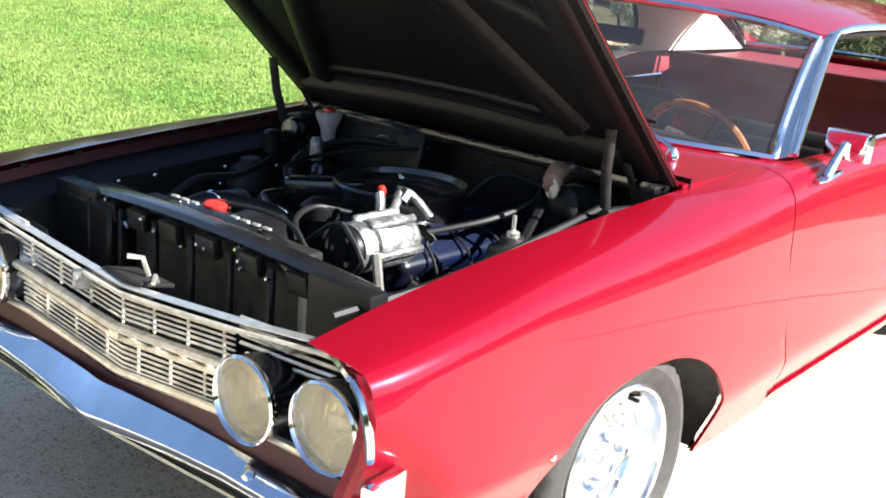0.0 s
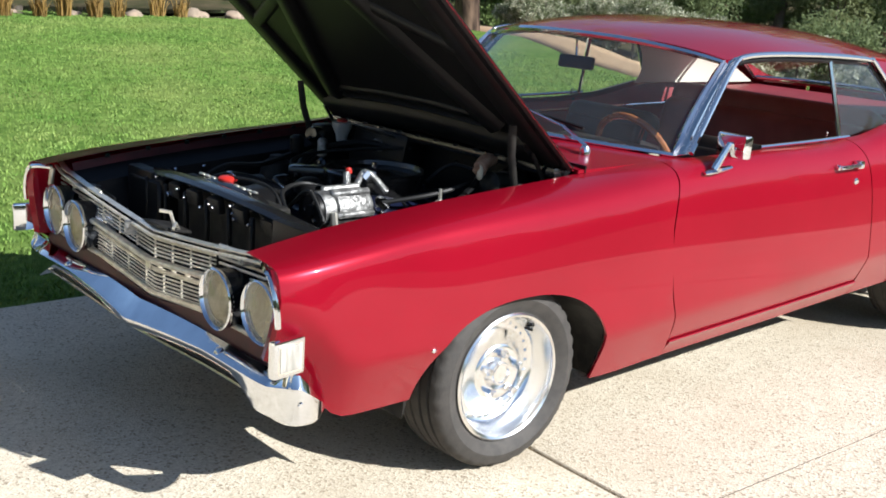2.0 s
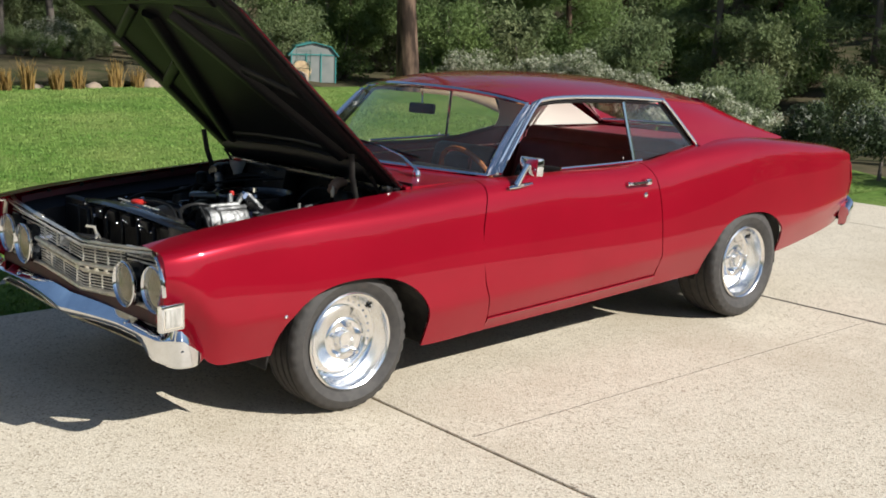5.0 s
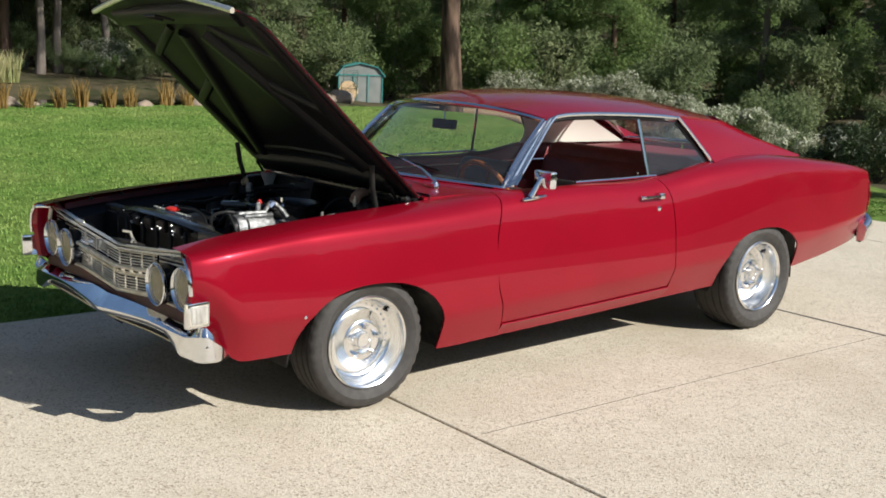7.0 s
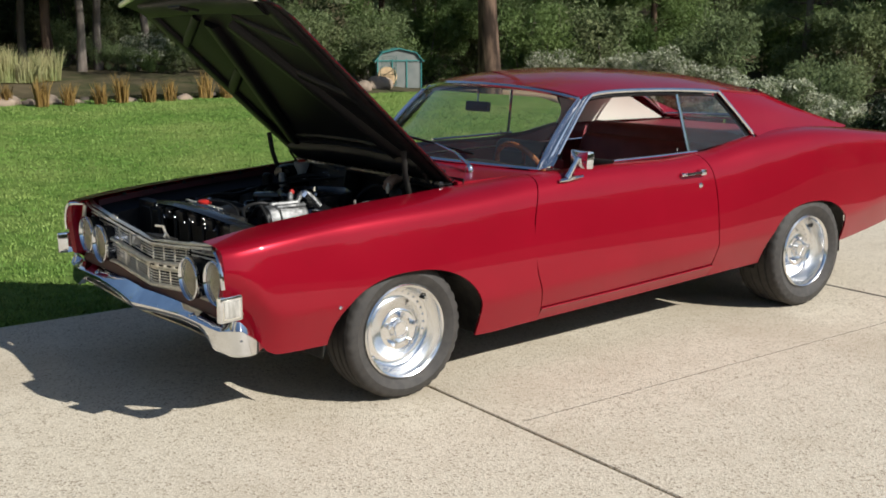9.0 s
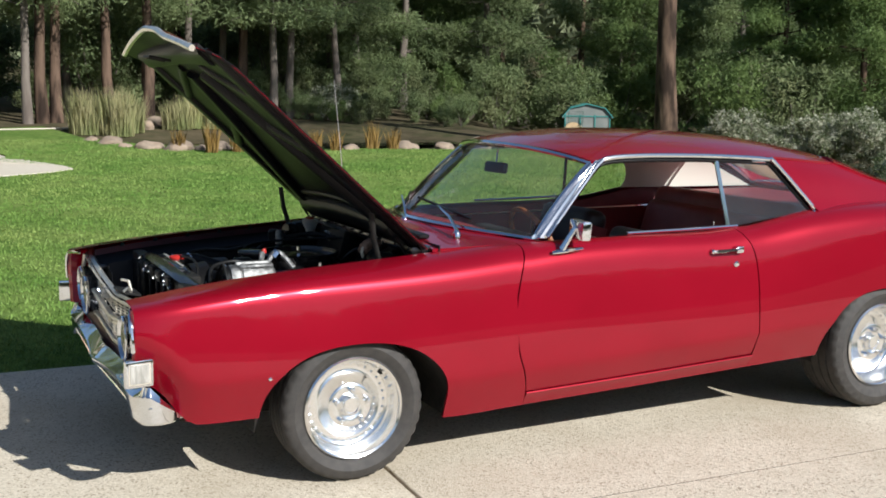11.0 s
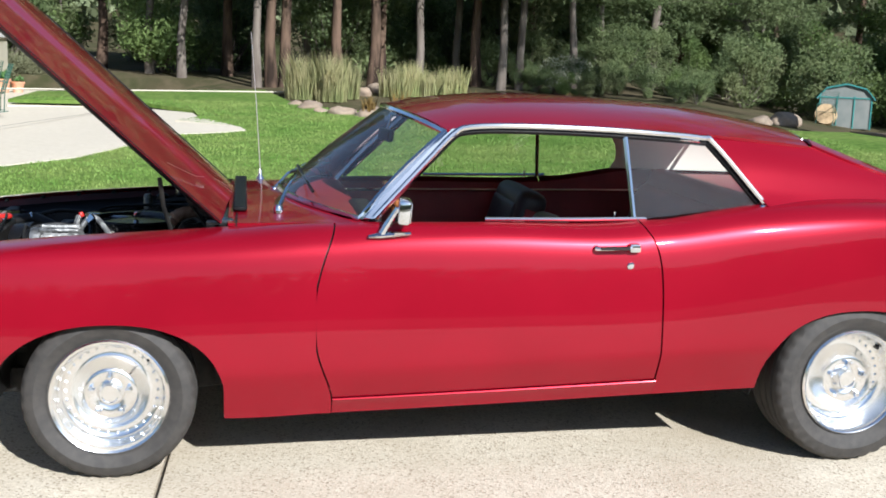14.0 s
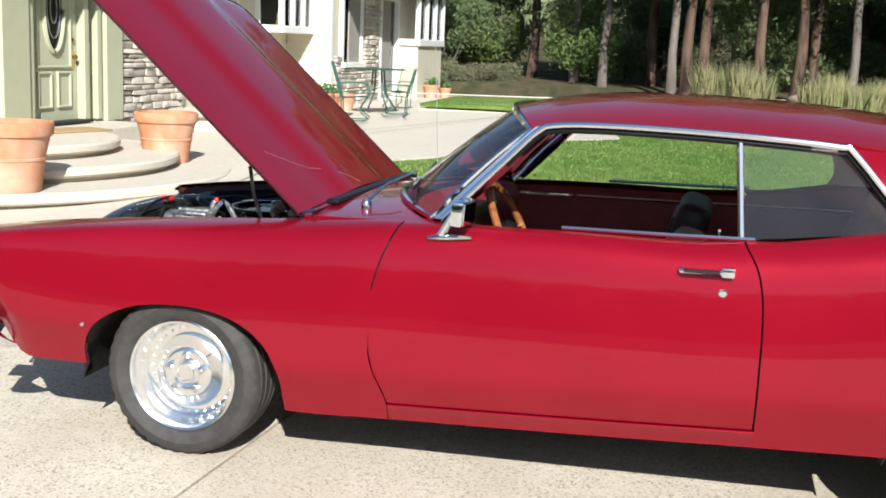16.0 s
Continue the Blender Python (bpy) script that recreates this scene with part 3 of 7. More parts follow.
def side_panel(name, a, b, near, slant_front=None, slant_rear=None, label=""):
    rows = []
    for x in stations(a, b):
        rows.append(profile(x))
    def shift(p, i):
        x, y, z = p
        if slant_front and i == 0:
            x = slant_front(z)
        if slant_rear and i == len(rows) - 1:
            x = slant_rear(z)
        return (x, y, z)
    rows = [[shift(p, i) for p in r] for i, r in enumerate(rows)]
    if near:
        rows = mirrored(rows)
    return sheet(name, rows, RED, car, label, thick=0.010, flip=not near, inward=(0, 1 if near else -1, 0))


def seam_front(z):
    return curve_at([(0.20, 0.829), (0.31, 0.826), (0.50, 0.765), (0.63, 0.757), (0.72, 0.760), (0.85, 0.792), (0.93, 0.822), (0.99, 0.842)], z)


def seam_rear(z):
    return curve_at([(0.30, 2.124), (0.55, 2.125), (0.73, 2.124), (0.84, 2.114), (0.92, 2.092), (0.995, 2.045)], z)


def tail_x(z):
    """The tail leans forward below the bumper line."""
    return 4.30 - 0.11 * max(0.0, min(1.0, (0.74 - z) / 0.26))


for near in (True, False):
    side_panel("front_fender", -0.905, 0.80, near, slant_rear=lambda z: seam_front(z) - 0.0035)
    side_panel("quarter_panel", 2.12, 4.30, near, slant_front=lambda z: seam_rear(z) + 0.0035, slant_rear=tail_x)
    # the door is cut above the rocker
    s = -1 if near else 1
    rows = []
    for i in range(34):
        t = i / 33
        r = []
        for x0, y, z in profile(0.8 + 1.32 * t, 26, 9):
            r.append((x0, y, z))
        zr = sill(0.8 + 1.32 * t) + 0.072
        rr = [p for p in r if p[2] > zr + 0.015]
        while len(rr) > 30:
            rr.pop(0)
        first = rr[0]
        xs = []
        for x0, y, z in [(first[0], curve_at(W_KEYS, first[0]) - turn_under(zr, zr - 0.072) - 0.003, zr)] + rr:
            xf, xr = seam_front(z) + 0.0035, seam_rear(z) - 0.0035
            xx = xf + (xr - xf) * t
            xs.append((xx, s * y, z))
        rows.append(xs)
    k = min(len(r) for r in rows)
    rows = [[r[0]] + r[len(r) - k + 1:] for r in rows]
    door = sheet("door", rows, RED, car, "closed red door with lowered window", thick=0.016, flip=not near, inward=(0, -s, 0))
    rows = []
    for i in range(34):
        x = 0.829 + 1.30 * i / 33
        z0, w = sill(x), curve_at(W_KEYS, x)
        zr = z0 + 0.066
        rows.append([(x, s * (w - 0.112), z0 - 0.004), (x, s * (w - 0.080), z0), (x, s * (w - turn_under(z0 + 0.035, z0)), z0 + 0.035), (x, s * (w - turn_under(zr, z0) + 0.007), zr - 0.004), (x, s * (w - turn_under(zr, z0) + 0.005), zr), (x, s * (w - turn_under(zr, z0) - 0.030), zr + 0.001)])
    sheet("rocker_panel", rows, RED, car, thick=0.014, flip=not near, inward=(0, -s, 0))
    # Black strip behind the door's bottom gap puts its shade into the colour.
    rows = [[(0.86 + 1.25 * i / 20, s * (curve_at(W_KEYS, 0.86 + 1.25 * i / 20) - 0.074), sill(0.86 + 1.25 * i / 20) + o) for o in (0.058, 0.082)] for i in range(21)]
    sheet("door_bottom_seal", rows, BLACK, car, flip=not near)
    # floor edge and inner wheel housings
    for (cx, cz, hw, hh) in ARCHES:
        rows = []
        for i in range(-1, 26):
            a = math.pi * min(24, max(0, i)) / 24
            x, z = cx - (hw + 0.02) * math.cos(a), cz - 0.05 + (hh + 0.075) * math.sin(a)
            if i in (-1, 25):
                z = min(z - 0.01, sill(x) + 0.004)
            yo = curve_at(W_KEYS, x) - 0.022 - 0.062 * max(0.0, min(1.0, (0.52 - z) / 0.16))
            xl = cx - (hw - 0.003) * math.cos(a)
            zl = sill(xl) + 0.004 if i in (-1, 25) else bottom(xl) + 0.006
            lip = (xl, s * (curve_at(W_KEYS, xl) - turn_under(zl, sill(xl)) - 0.018), zl)
            rows.append([lip, (x, s * yo, z), (x, s * (yo - 0.30), z), (x, s * (yo - 0.42), z - 0.02)])
        sheet("wheel_housing", rows, BLACK_DUSTY, car, flip=near)
        sheet("housing_wall", [[r[3], (r[3][0], r[3][1], min(0.24, r[3][2]))] for r in rows], BLACK_DUSTY, car)
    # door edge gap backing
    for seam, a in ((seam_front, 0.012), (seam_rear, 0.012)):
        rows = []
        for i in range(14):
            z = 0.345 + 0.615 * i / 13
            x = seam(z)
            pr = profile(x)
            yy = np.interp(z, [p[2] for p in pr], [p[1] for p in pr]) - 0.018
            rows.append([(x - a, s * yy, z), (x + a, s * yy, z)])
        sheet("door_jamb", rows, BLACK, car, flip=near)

# floor pan and underbody
bm = bmesh.new()
add_box(bm, (2.05, 1.50, 0.03), pose(1.50, 0, 0.33, 0, -1.8))
add_box(bm, (1.0, 1.10, 0.03), pose(3.05, 0, 0.52))
add_box(bm, (0.62, 1.30, 0.04), pose(3.75, 0, 0.47))
part("floor_pan", bm, BLACK_DUSTY, car)
bm = bmesh.new()
for s in (-1, 1):
    add_box(bm, (4.3, 0.09, 0.11), pose(1.5, s * 0.45, 0.33, 0, -1.6), 0.01)
add_tube(bm, [(0.9, -0.25, 0.24), (2.6, -0.3, 0.27), (2.9, -0.42, 0.40), (3.3, -0.45, 0.36), (4.2, -0.5, 0.33)], 0.03)
part("underframe", bm, BLACK_DUSTY, car)
part("rear_axle", tube([(2.99, -0.72, 0.335), (2.99, 0.72, 0.335)], 0.05, 10), BLACK_DUSTY, car)
part("front_axle", tube([(0, -0.70, 0.32), (0, 0.70, 0.32)], 0.035, 10), BLACK_DUSTY, car)

# ---- roof, pillars and glass ----
def roof_point(u, v):
    """u along the car 0..1, v across -1..1."""
    edge = 1 - abs(v) ** 3
    x0 = 1.275 - 0.15 * (1 - v * v)
    x1 = 2.84 + 0.05 * (1 - v * v)
    x = x0 + (x1 - x0) * u
    yw = curve_at([(1.1, 0.685), (1.6, 0.702), (2.2, 0.698), (2.9, 0.630)], x)
    ze = curve_at([(1.1, 1.310), (1.28, 1.330), (1.6, 1.352), (2.0, 1.348), (2.4, 1.332), (2.9, 1.288)], x)
    zc = curve_at([(1.1, 1.380), (1.3, 1.422), (1.6, 1.450), (2.05, 1.448), (2.5, 1.416), (2.9, 1.349)], x)
    return (x, yw * v, ze + (zc - ze) * (1 - abs(v) ** 2.6))


rows = [[roof_point(i / 30, -1 + 2 * j / 24) for j in range(25)] for i in range(31)]
sheet("roof", rows, RED, car, thick=0.02, flip=True)

PB, PT = Vector((0.915, 0.725, 0.978)), Vector((1.275, 0.655, 1.322))


def screen_point(u, v):
    """Windscreen: u from base to top, v across -1..1."""
    b = Vector((0.938 - 0.288 * (1 - v * v), 0.748 * v, 0.975 + 0.030 * (1 - v * v)))
    t = Vector((1.272 - 0.16 * (1 - v * v), 0.684 * v, 1.315 + 0.062 * (1 - abs(v) ** 2.6)))
    p = b.lerp(t, u)
    p.x -= 0.018 * math.sin(math.pi * u)
    return p


rows = [[screen_point(i / 10, -1 + 2 * j / 20) for j in range(21)] for i in range(11)]
windscreen = sheet("windscreen", rows, GLASS, car, "clear windscreen glass", flip=True)
windscreen.visible_shadow = False
loop = [screen_point(0, -1 + j / 10) for j in range(21)] + [screen_point(i / 8, 1) for i in range(1, 8)] + [screen_point(1, 1 - j / 10) for j in range(21)] + [screen_point(1 - i / 8, -1) for i in range(1, 8)]
part("windscreen_trim", tube([p + Vector((-0.004, 0, 0.004)) for p in loop], 0.013, 6, closed=True), CHROME, car, "bright chrome windscreen trim")


def back_point(u, v):
    b = Vector((3.36 + 0.10 * (1 - v * v), 0.60 * v, 1.080 + 0.012 * (1 - v * v)))
    t = Vector((2.86 + 0.06 * (1 - v * v), 0.53 * v, 1.308 + 0.028 * (1 - v * v)))
    p = t.lerp(b, u)
    p.z += 0.02 * math.sin(math.pi * u)
    return p


rows = [[back_point(i / 10, -1 + 2 * j / 16) for j in range(17)] for i in range(11)]
rear_glass = sheet("rear_window", rows, GLASS, car, "clear curved rear window")
rear_glass.visible_shadow = False
loop = [back_point(0, -1 + j / 8) for j in range(17)] + [back_point(i / 8, 1) for i in range(1, 8)] + [back_point(1, 1 - j / 8) for j in range(17)] + [back_point(1 - i / 8, -1) for i in range(1, 8)]
part("rear_window_trim", tube(loop, 0.011, 6, closed=True), CHROME, car)

for s in (-1, 1):
    # screen pillar, chrome outside
    rows = []
    for i in range(9):
        t = i / 8
        p = screen_point(t, s * 1.0)
        q = Vector((0.985, s * 0.785, 0.985)).lerp(Vector((1.335, s * 0.702, 1.338)), t)
        mid = (p + q) / 2 + Vector((-0.010, s * 0.014, 0.008))
        rows.append([p + Vector((0.02, -s * 0.035, -0.015)), p, mid, q, q + Vector((0.02, -s * 0.05, -0.01))])
    sheet("windscreen_pillar", rows, CHROME_TRIM, car, "polished chrome windscreen pillar", thick=0.006, flip=s > 0)
    # sail panel behind the quarter window
    rows = []
    for i in range(15):
        t = i / 14
        a = Vector((2.375, s * 0.690, 1.318)).lerp(Vector((2.86, s * 0.622, 1.288)), t)
        b = Vector((2.590, s * 0.792, 1.060)).lerp(Vector((3.72, s * 0.655, 1.046)), t)
        r = []
        for j in range(9):
            u = j / 8
            p = a.lerp(b, u)
            bulge = math.sin(math.pi * u) * (0.018 + 0.012 * math.sin(math.pi * t))
            p += Vector((0, s * bulge, bulge * 0.5))
            p.x += (-0.10 * math.sin(math.pi * u)) * t
            if u > 0.75:
                p.y += s * 0.03 * ((u - 0.75) / 0.25) ** 2 * (1 - t)
            r.append(p)
        rows.append(r)
    sheet("sail_panel", rows, RED, car, thick=0.014, flip=s > 0)
    # inner return of the sail panel down to the rear window
    rr = []
    for j in range(9):
        u = j / 8
        p = rows[-1][j]
        q = back_point(u, s * 1.0)
        rr.append([p, (p + q) / 2 + Vector((0, 0, 0.012)), q])
    sheet("sail_return", rr, RED, car, thick=0.01, flip=s > 0)
    # drip rail and window surround
    rail = [Vector((0.985, s * 0.790, 0.99)), Vector((1.20, s * 0.738, 1.215)), Vector((1.300, s * 0.718, 1.316)), Vector((1.365, s * 0.716, 1.343)), Vector((1.55, s * 0.720, 1.352)), Vector((1.85, s * 0.720, 1.348)), Vector((2.10, s * 0.716, 1.338)), Vector((2.33, s * 0.706, 1.322)), Vector((2.385, s * 0.710, 1.300)), Vector((2.570, s * 0.790, 1.085)), Vector((2.585, s * 0.800, 1.062)), Vector((2.560, s * 0.812, 1.050))]
    part("window_surround", tube(smooth_path(rail, 5), 0.0115, 8), CHROME_TRIM, car, "thin chrome window surround")
    rail2 = [p + Vector((-0.005, -s * 0.016, -0.022)) for p in rail[1:10]]
    part("window_seal", tube(smooth_path(rail2, 5), 0.012, 6), BLACK, car)
    # belt trim, quarter glass and its chrome edge
    belt = [Vector((1.42, s * 0.800, 0.991)), Vector((1.8, s * 0.804, 0.995)), Vector((2.08, s * 0.800, 1.000))]
    part("belt_trim", tube(belt, 0.008, 6), CHROME_TRIM, car)
    q0, q1, q2, q3 = Vector((2.035, s * 0.785, 0.992)), Vector((2.005, s * 0.705, 1.318)), Vector((2.325, s * 0.697, 1.305)), Vector((2.550, s * 0.788, 1.058))
    qg = raw("quarter_glass", [q0, q3, lerp(q3, q2, 0.5), q2, q1], [(0, 1, 2, 3, 4)], GLASS_TINT, car, "raised quarter window glass", smooth=False)
    qg.visible_shadow = False
    part("glass_edge_strip", tube([q0, q1], 0.011, 6, flat=1.0), CHROME_TRIM, car)
    part("glass_top_strip", tube([q1, q2], 0.006, 6), CHROME_TRIM, car)
    if s > 0:
        r0, r1 = Vector((1.04, 0.782, 0.990)), Vector((1.375, 0.712, 1.330))
        dg = raw("door_glass", [q0, q1, lerp(q1, r1, 0.5) + Vector((0, 0, 0.006)), r1, r0], [(0, 1, 2, 3, 4)], GLASS_TINT, car, "raised glass in the far door", smooth=False)
        dg.visible_shadow = False
    part("lock_button", lathe([(0.004, 0), (0.004, 0.028), (0.006, 0.03), (0.006, 0.036), (0.0, 0.038)], 8, pose(1.96, s * 0.765, 0.985)), CHROME, car)

# cowl between bonnet and windscreen
rows = []
for i in range(11):
    t = i / 10
    r = []
    for j in range(25):
        v = -1 + 2 * j / 24
        a = Vector((0.43, 0.735 * v, 0.955 + 0.030 * (1 - v * v)))
        b = Vector((0.925 - 0.268 * (1 - v * v), 0.775 * v, 0.970 + 0.030 * (1 - v * v)))
        if abs(v) > 0.93:
            b.x = 0.99
        p = a.lerp(b, t)
        r.append(p)
    rows.append(r)
sheet("cowl", rows, RED, car, thick=0.012, flip=True)
# boot lid and tail panel
rows = []
for i in range(13):
    t = i / 12
    r = []
    for j in range(17):
        v = -1 + 2 * j / 16
        x = 3.40 + (4.28 - 3.40) * t + 0.07 * (1 - v * v) * (1 - t)
        yy = curve_at(YT_KEYS, x) - 0.006
        z = curve_at(ZT_KEYS, x) - 0.012 + 0.022 * (1 - v * v)
        r.append((x, yy * v, z))
    rows.append(r)
sheet("boot_lid", rows, RED, car, thick=0.014, flip=True)
rows = []
for i in range(6):
    t = i / 5
    z = 0.48 + (0.95 - 0.48) * t
    x = tail_x(z) + 0.015 * math.sin(math.pi * t)
    pr = profile(4.30)
    yw = float(np.interp(z, [p[2] for p in pr], [p[1] for p in pr]))
    rows.append([(x + 0.01 * (1 - v * v), yw * v, z) for v in (-1, -0.8, -0.4, 0, 0.4, 0.8, 1)])
sheet("tail_panel", rows, RED, car, thick=0.01, flip=True)


# ---- bonnet, raised ----
HA = radians(42.2)
HD, HN, HP = Vector((-math.cos(HA), 0, math.sin(HA))), Vector((math.sin(HA), 0, math.cos(HA))), Vector((0.405, 0, 0.957))


def hood(u, y, w):
    """u forward from the hinge edge, y across, w out of the skin."""
    return HP + HD * u + HN * w + Vector((0, y, 0))


def hood_len(y):
    return 1.325 + 0.095 * (1 - (abs(y) / 0.735) ** 1.4)


def hood_w(u, y):
    t = abs(y) / 0.735
    dome = 0.022 / (1 + math.exp((abs(y) - 0.27) / 0.034))
    nose = -0.05 * max(0.0, (u / hood_len(y) - 0.86) / 0.14) ** 2
    return 0.030 * (1 - t * t) + dome + nose


NU, NV = 30, 48
outer = [[hood(hood_len(-0.735 + 1.47 * j / NV) * i / NU, -0.735 + 1.47 * j / NV, hood_w(hood_len(-0.735 + 1.47 * j / NV) * i / NU, -0.735 + 1.47 * j / NV)) for j in range(NV + 1)] for i in range(NU + 1)]
hood_thing = sheet("bonnet", outer, RED, car, "raised red bonnet with a raised centre, black underneath", thick=0.003)
inner = [[hood(hood_len(-0.725 + 1.45 * j / 24) * i / 16 * 0.99 + 0.005, -0.725 + 1.45 * j / 24, min(hood_w(0, -0.725 + 1.45 * j / 24) * 0.4 - 0.012, hood_w(hood_len(-0.725 + 1.45 * j / 24) * i / 16 * 0.99, -0.725 + 1.45 * j / 24) - 0.012)) for j in range(25)] for i in range(17)]
for i, r in enumerate(inner):
    # the hem is turned over the skin's edge
    u = hood_len(0.735) * i / 16 * 0.99 + 0.005
    for y, k in ((-0.7375, 0), (0.7375, len(r) + 1)):
        r.insert(k, hood(u, y, hood_w(u, y) + 0.0015))
mark = smooth_path([hood(u, y, hood_w(u, y) + 0.0004) for u, y in ((0.296, -0.563), (0.185, -0.383), (0.148, -0.29), (0.09, -0.15), (0.02, -0.05))], 5)
part("paint_scratch", tube(mark, 0.0011, 4), CHROME_DULL, hood_thing, "thin pale scratch in the paint")
sheet("inner_skin", inner, BLACK, hood_thing, "satin black inner skin", thick=0.004, flip=True)


def hood_rib(name, a, b, width, depth):
    bm = bmesh.new()
    n = 10
    rings = []
    for i in range(n + 1):
        t = i / n
        u, y = a[0] + (b[0] - a[0]) * t, a[1] + (b[1] - a[1]) * t
        d = Vector((b[0] - a[0], b[1] - a[1])).normalized()
        px, py = -d.y, d.x
        base = hood_w(0, y) * 0.4 - 0.014
        prof = ((-1, 0), (-0.8, -0.7), (-0.55, -1), (0.55, -1), (0.8, -0.7), (1, 0))
        rings.append([bm.verts.new(hood(u + px * width * 0.5 * q, y + py * width * 0.5 * q, base + depth * w)) for q, w in prof])
    for r0, r1 in zip(rings, rings[1:]):
        for j in range(5):
            bm.faces.new((r0[j], r0[j + 1], r1[j + 1], r1[j]))
    bm.faces.new(rings[0])
    bm.faces.new(rings[-1][::-1])
    bmesh.ops.recalc_face_normals(bm, faces=bm.faces[:])
    part(name, bm, BLACK, hood_thing)


for s in (-1, 1):
    hood_rib("side_brace", (0.03, s * 0.640), (1.28, s * 0.640), 0.11, 0.016)
    hood_rib("diagonal_brace", (0.20, s * 0.50), (1.12, s * 0.10), 0.10, 0.030)
    hood_rib("short_brace", (0.62, s * 0.62), (0.78, s * 0.30), 0.06, 0.018)
    hood_rib("nose_stiffener", (0.98, s * 0.60), (1.16, s * 0.20), 0.05, 0.015)
hood_rib("rear_brace", (0.10, -0.62), (0.10, 0.62), 0.14, 0.034)
hood_rib("rear_bead", (0.24, -0.50), (0.24, 0.50), 0.035, 0.012)
hood_rib("front_brace", (1.25, -0.62), (1.25, 0.62), 0.12, 0.032)
bm = bmesh.new()
edge = [hood(hood_len(y) + 0.006, y, hood_w(hood_len(y), y) - 0.012) for y in [-0.73 + 1.46 * i / 30 for i in range(31)]]
add_tube(bm, edge, 0.014, 6)
bmesh.ops.recalc_face_normals(bm, faces=bm.faces[:])
part("bonnet_lip", bm, CHROME_DULL, hood_thing, "bright metal strip on the bonnet's front edge")
for i in range(9):
    y = -0.46 + 0.115 * i
    b = lathe([(0.012, 0.0), (0.012, 0.006), (0.006, 0.009), (0, 0.009)], 10, Matrix.Translation(hood(0.10, y, -0.062)) @ Matrix.Rotation(radians(180), 4, "X"))
    part("brace_bolt", b, BLACK_DUSTY, hood_thing)
hood_rib("bright_slot_bead", (0.205, -0.44), (0.205, 0.44), 0.012, 0.020)
bm = bmesh.new()
add_tube(bm, [hood(1.26, -0.06, -0.05), hood(1.34, -0.06, -0.10), hood(1.34, 0.06, -0.10), hood(1.26, 0.06, -0.05)], 0.007, 6)
bmesh.ops.recalc_face_normals(bm, faces=bm.faces[:])
part("bonnet_latch_loop", bm, BLACK_DUSTY, hood_thing)
for s in (-1, 1):
    bm = bmesh.new()
    a, b = Vector((0.215, s * 0.635, 0.90)), hood(0.28, s * 0.655, -0.04)
    add_tube(bm, [a, a.lerp(b, 0.5) + Vector((-0.01, 0, 0)), b], 0.014, 6, flat=0.45)
    add_tube(bm, [a + Vector((0.16, 0, -0.02)), hood(0.12, s * 0.64, -0.04)], 0.012, 6, flat=0.5)
    add_tube(bm, [a + Vector((0, 0, -0.02)), a + Vector((0.17, 0, -0.03))], 0.018, 6)
    bmesh.ops.recalc_face_normals(bm, faces=bm.faces[:])
    part("bonnet_hinge", bm, BLACK_DUSTY, car, "black steel bonnet hinge")

# ---- nose: grille, lamps, bumper ----
def nose_top(y):
    return 0.700 + 0.092 * (abs(y) / 0.86) ** 1.1


def nose_x(y):
    return -0.822 - 0.035 * (1 - abs(abs(y) - 0.45) / 0.45) * 0.3 + 0.02 * max(0, (abs(y) - 0.75) / 0.12)


ys = [-0.86 + 1.72 * i / 40 for i in range(41)]


def nose_low(y):
    a = abs(y)
    return 0.495 + 0.045 * min(1, a / 0.40) + 0.0 * a


def nose_line(y0, y1, f, dx=0.0, n=24):
    """Points along the grille at the share f of its height."""
    return [(nose_x(y) + dx, y, nose_low(y) + f * (nose_top(y) - nose_low(y))) for y in [y0 + (y1 - y0) * i / n for i in range(n + 1)]]


grille = part("grille", tube([(nose_x(y) - 0.010, y, nose_low(y)) for y in [-0.84 + 1.68 * i / 40 for i in range(41)]], 0.010, 8), GRILLE_METAL, car, "worn bright metal grille with fine bars, open behind")
part("grille_top_rail", tube([(nose_x(y) - 0.012, y, nose_top(y) - 0.004) for y in ys], 0.007, 8, flat=0.8), GRILLE_METAL, grille)
part("grille_middle_bar", tube(nose_line(-0.43, 0.43, 0.575, -0.020), 0.014, 8, flat=0.8), GRILLE_METAL, grille)
part("grille_middle_bar", tube(nose_line(-0.43, 0.43, 0.435, -0.014), 0.0075, 8), GRILLE_METAL, grille)
for f in (0.655, 0.72, 0.785, 0.85, 0.915, 0.37, 0.30, 0.235, 0.17, 0.105, 0.05):
    part("grille_bar", tube(nose_line(-0.43, 0.43, f), 0.0030, 6), GRILLE_METAL, grille)
for i in range(13):
    y = -0.39 + 0.78 * i / 12
    for lo, hi in ((0.60, 0.97), (0.0, 0.43)):
        if (i + (lo > 0)) % 2:
            a, b = nose_line(y, y, lo, 0.002, 1)[0], nose_line(y, y, hi, 0.002, 1)[0]
            part("grille_divider", tube([a, b], 0.0040, 5), GRILLE_METAL, grille)
for i in range(8):
    y = -0.35 + 0.70 * i / 7
    part("grille_block", box((0.016, 0.016, 0.026), pose(nose_x(y) - 0.004, y, nose_line(y, y, 0.505, 0, 1)[0][2]), 0.003), GRILLE_METAL, grille)
part("grille_emblem", box((0.008, 0.036, 0.030), pose(nose_x(0) - 0.024, 0, nose_line(0, 0, 0.505, 0, 1)[0][2]), 0.004), GRILLE_METAL, grille)
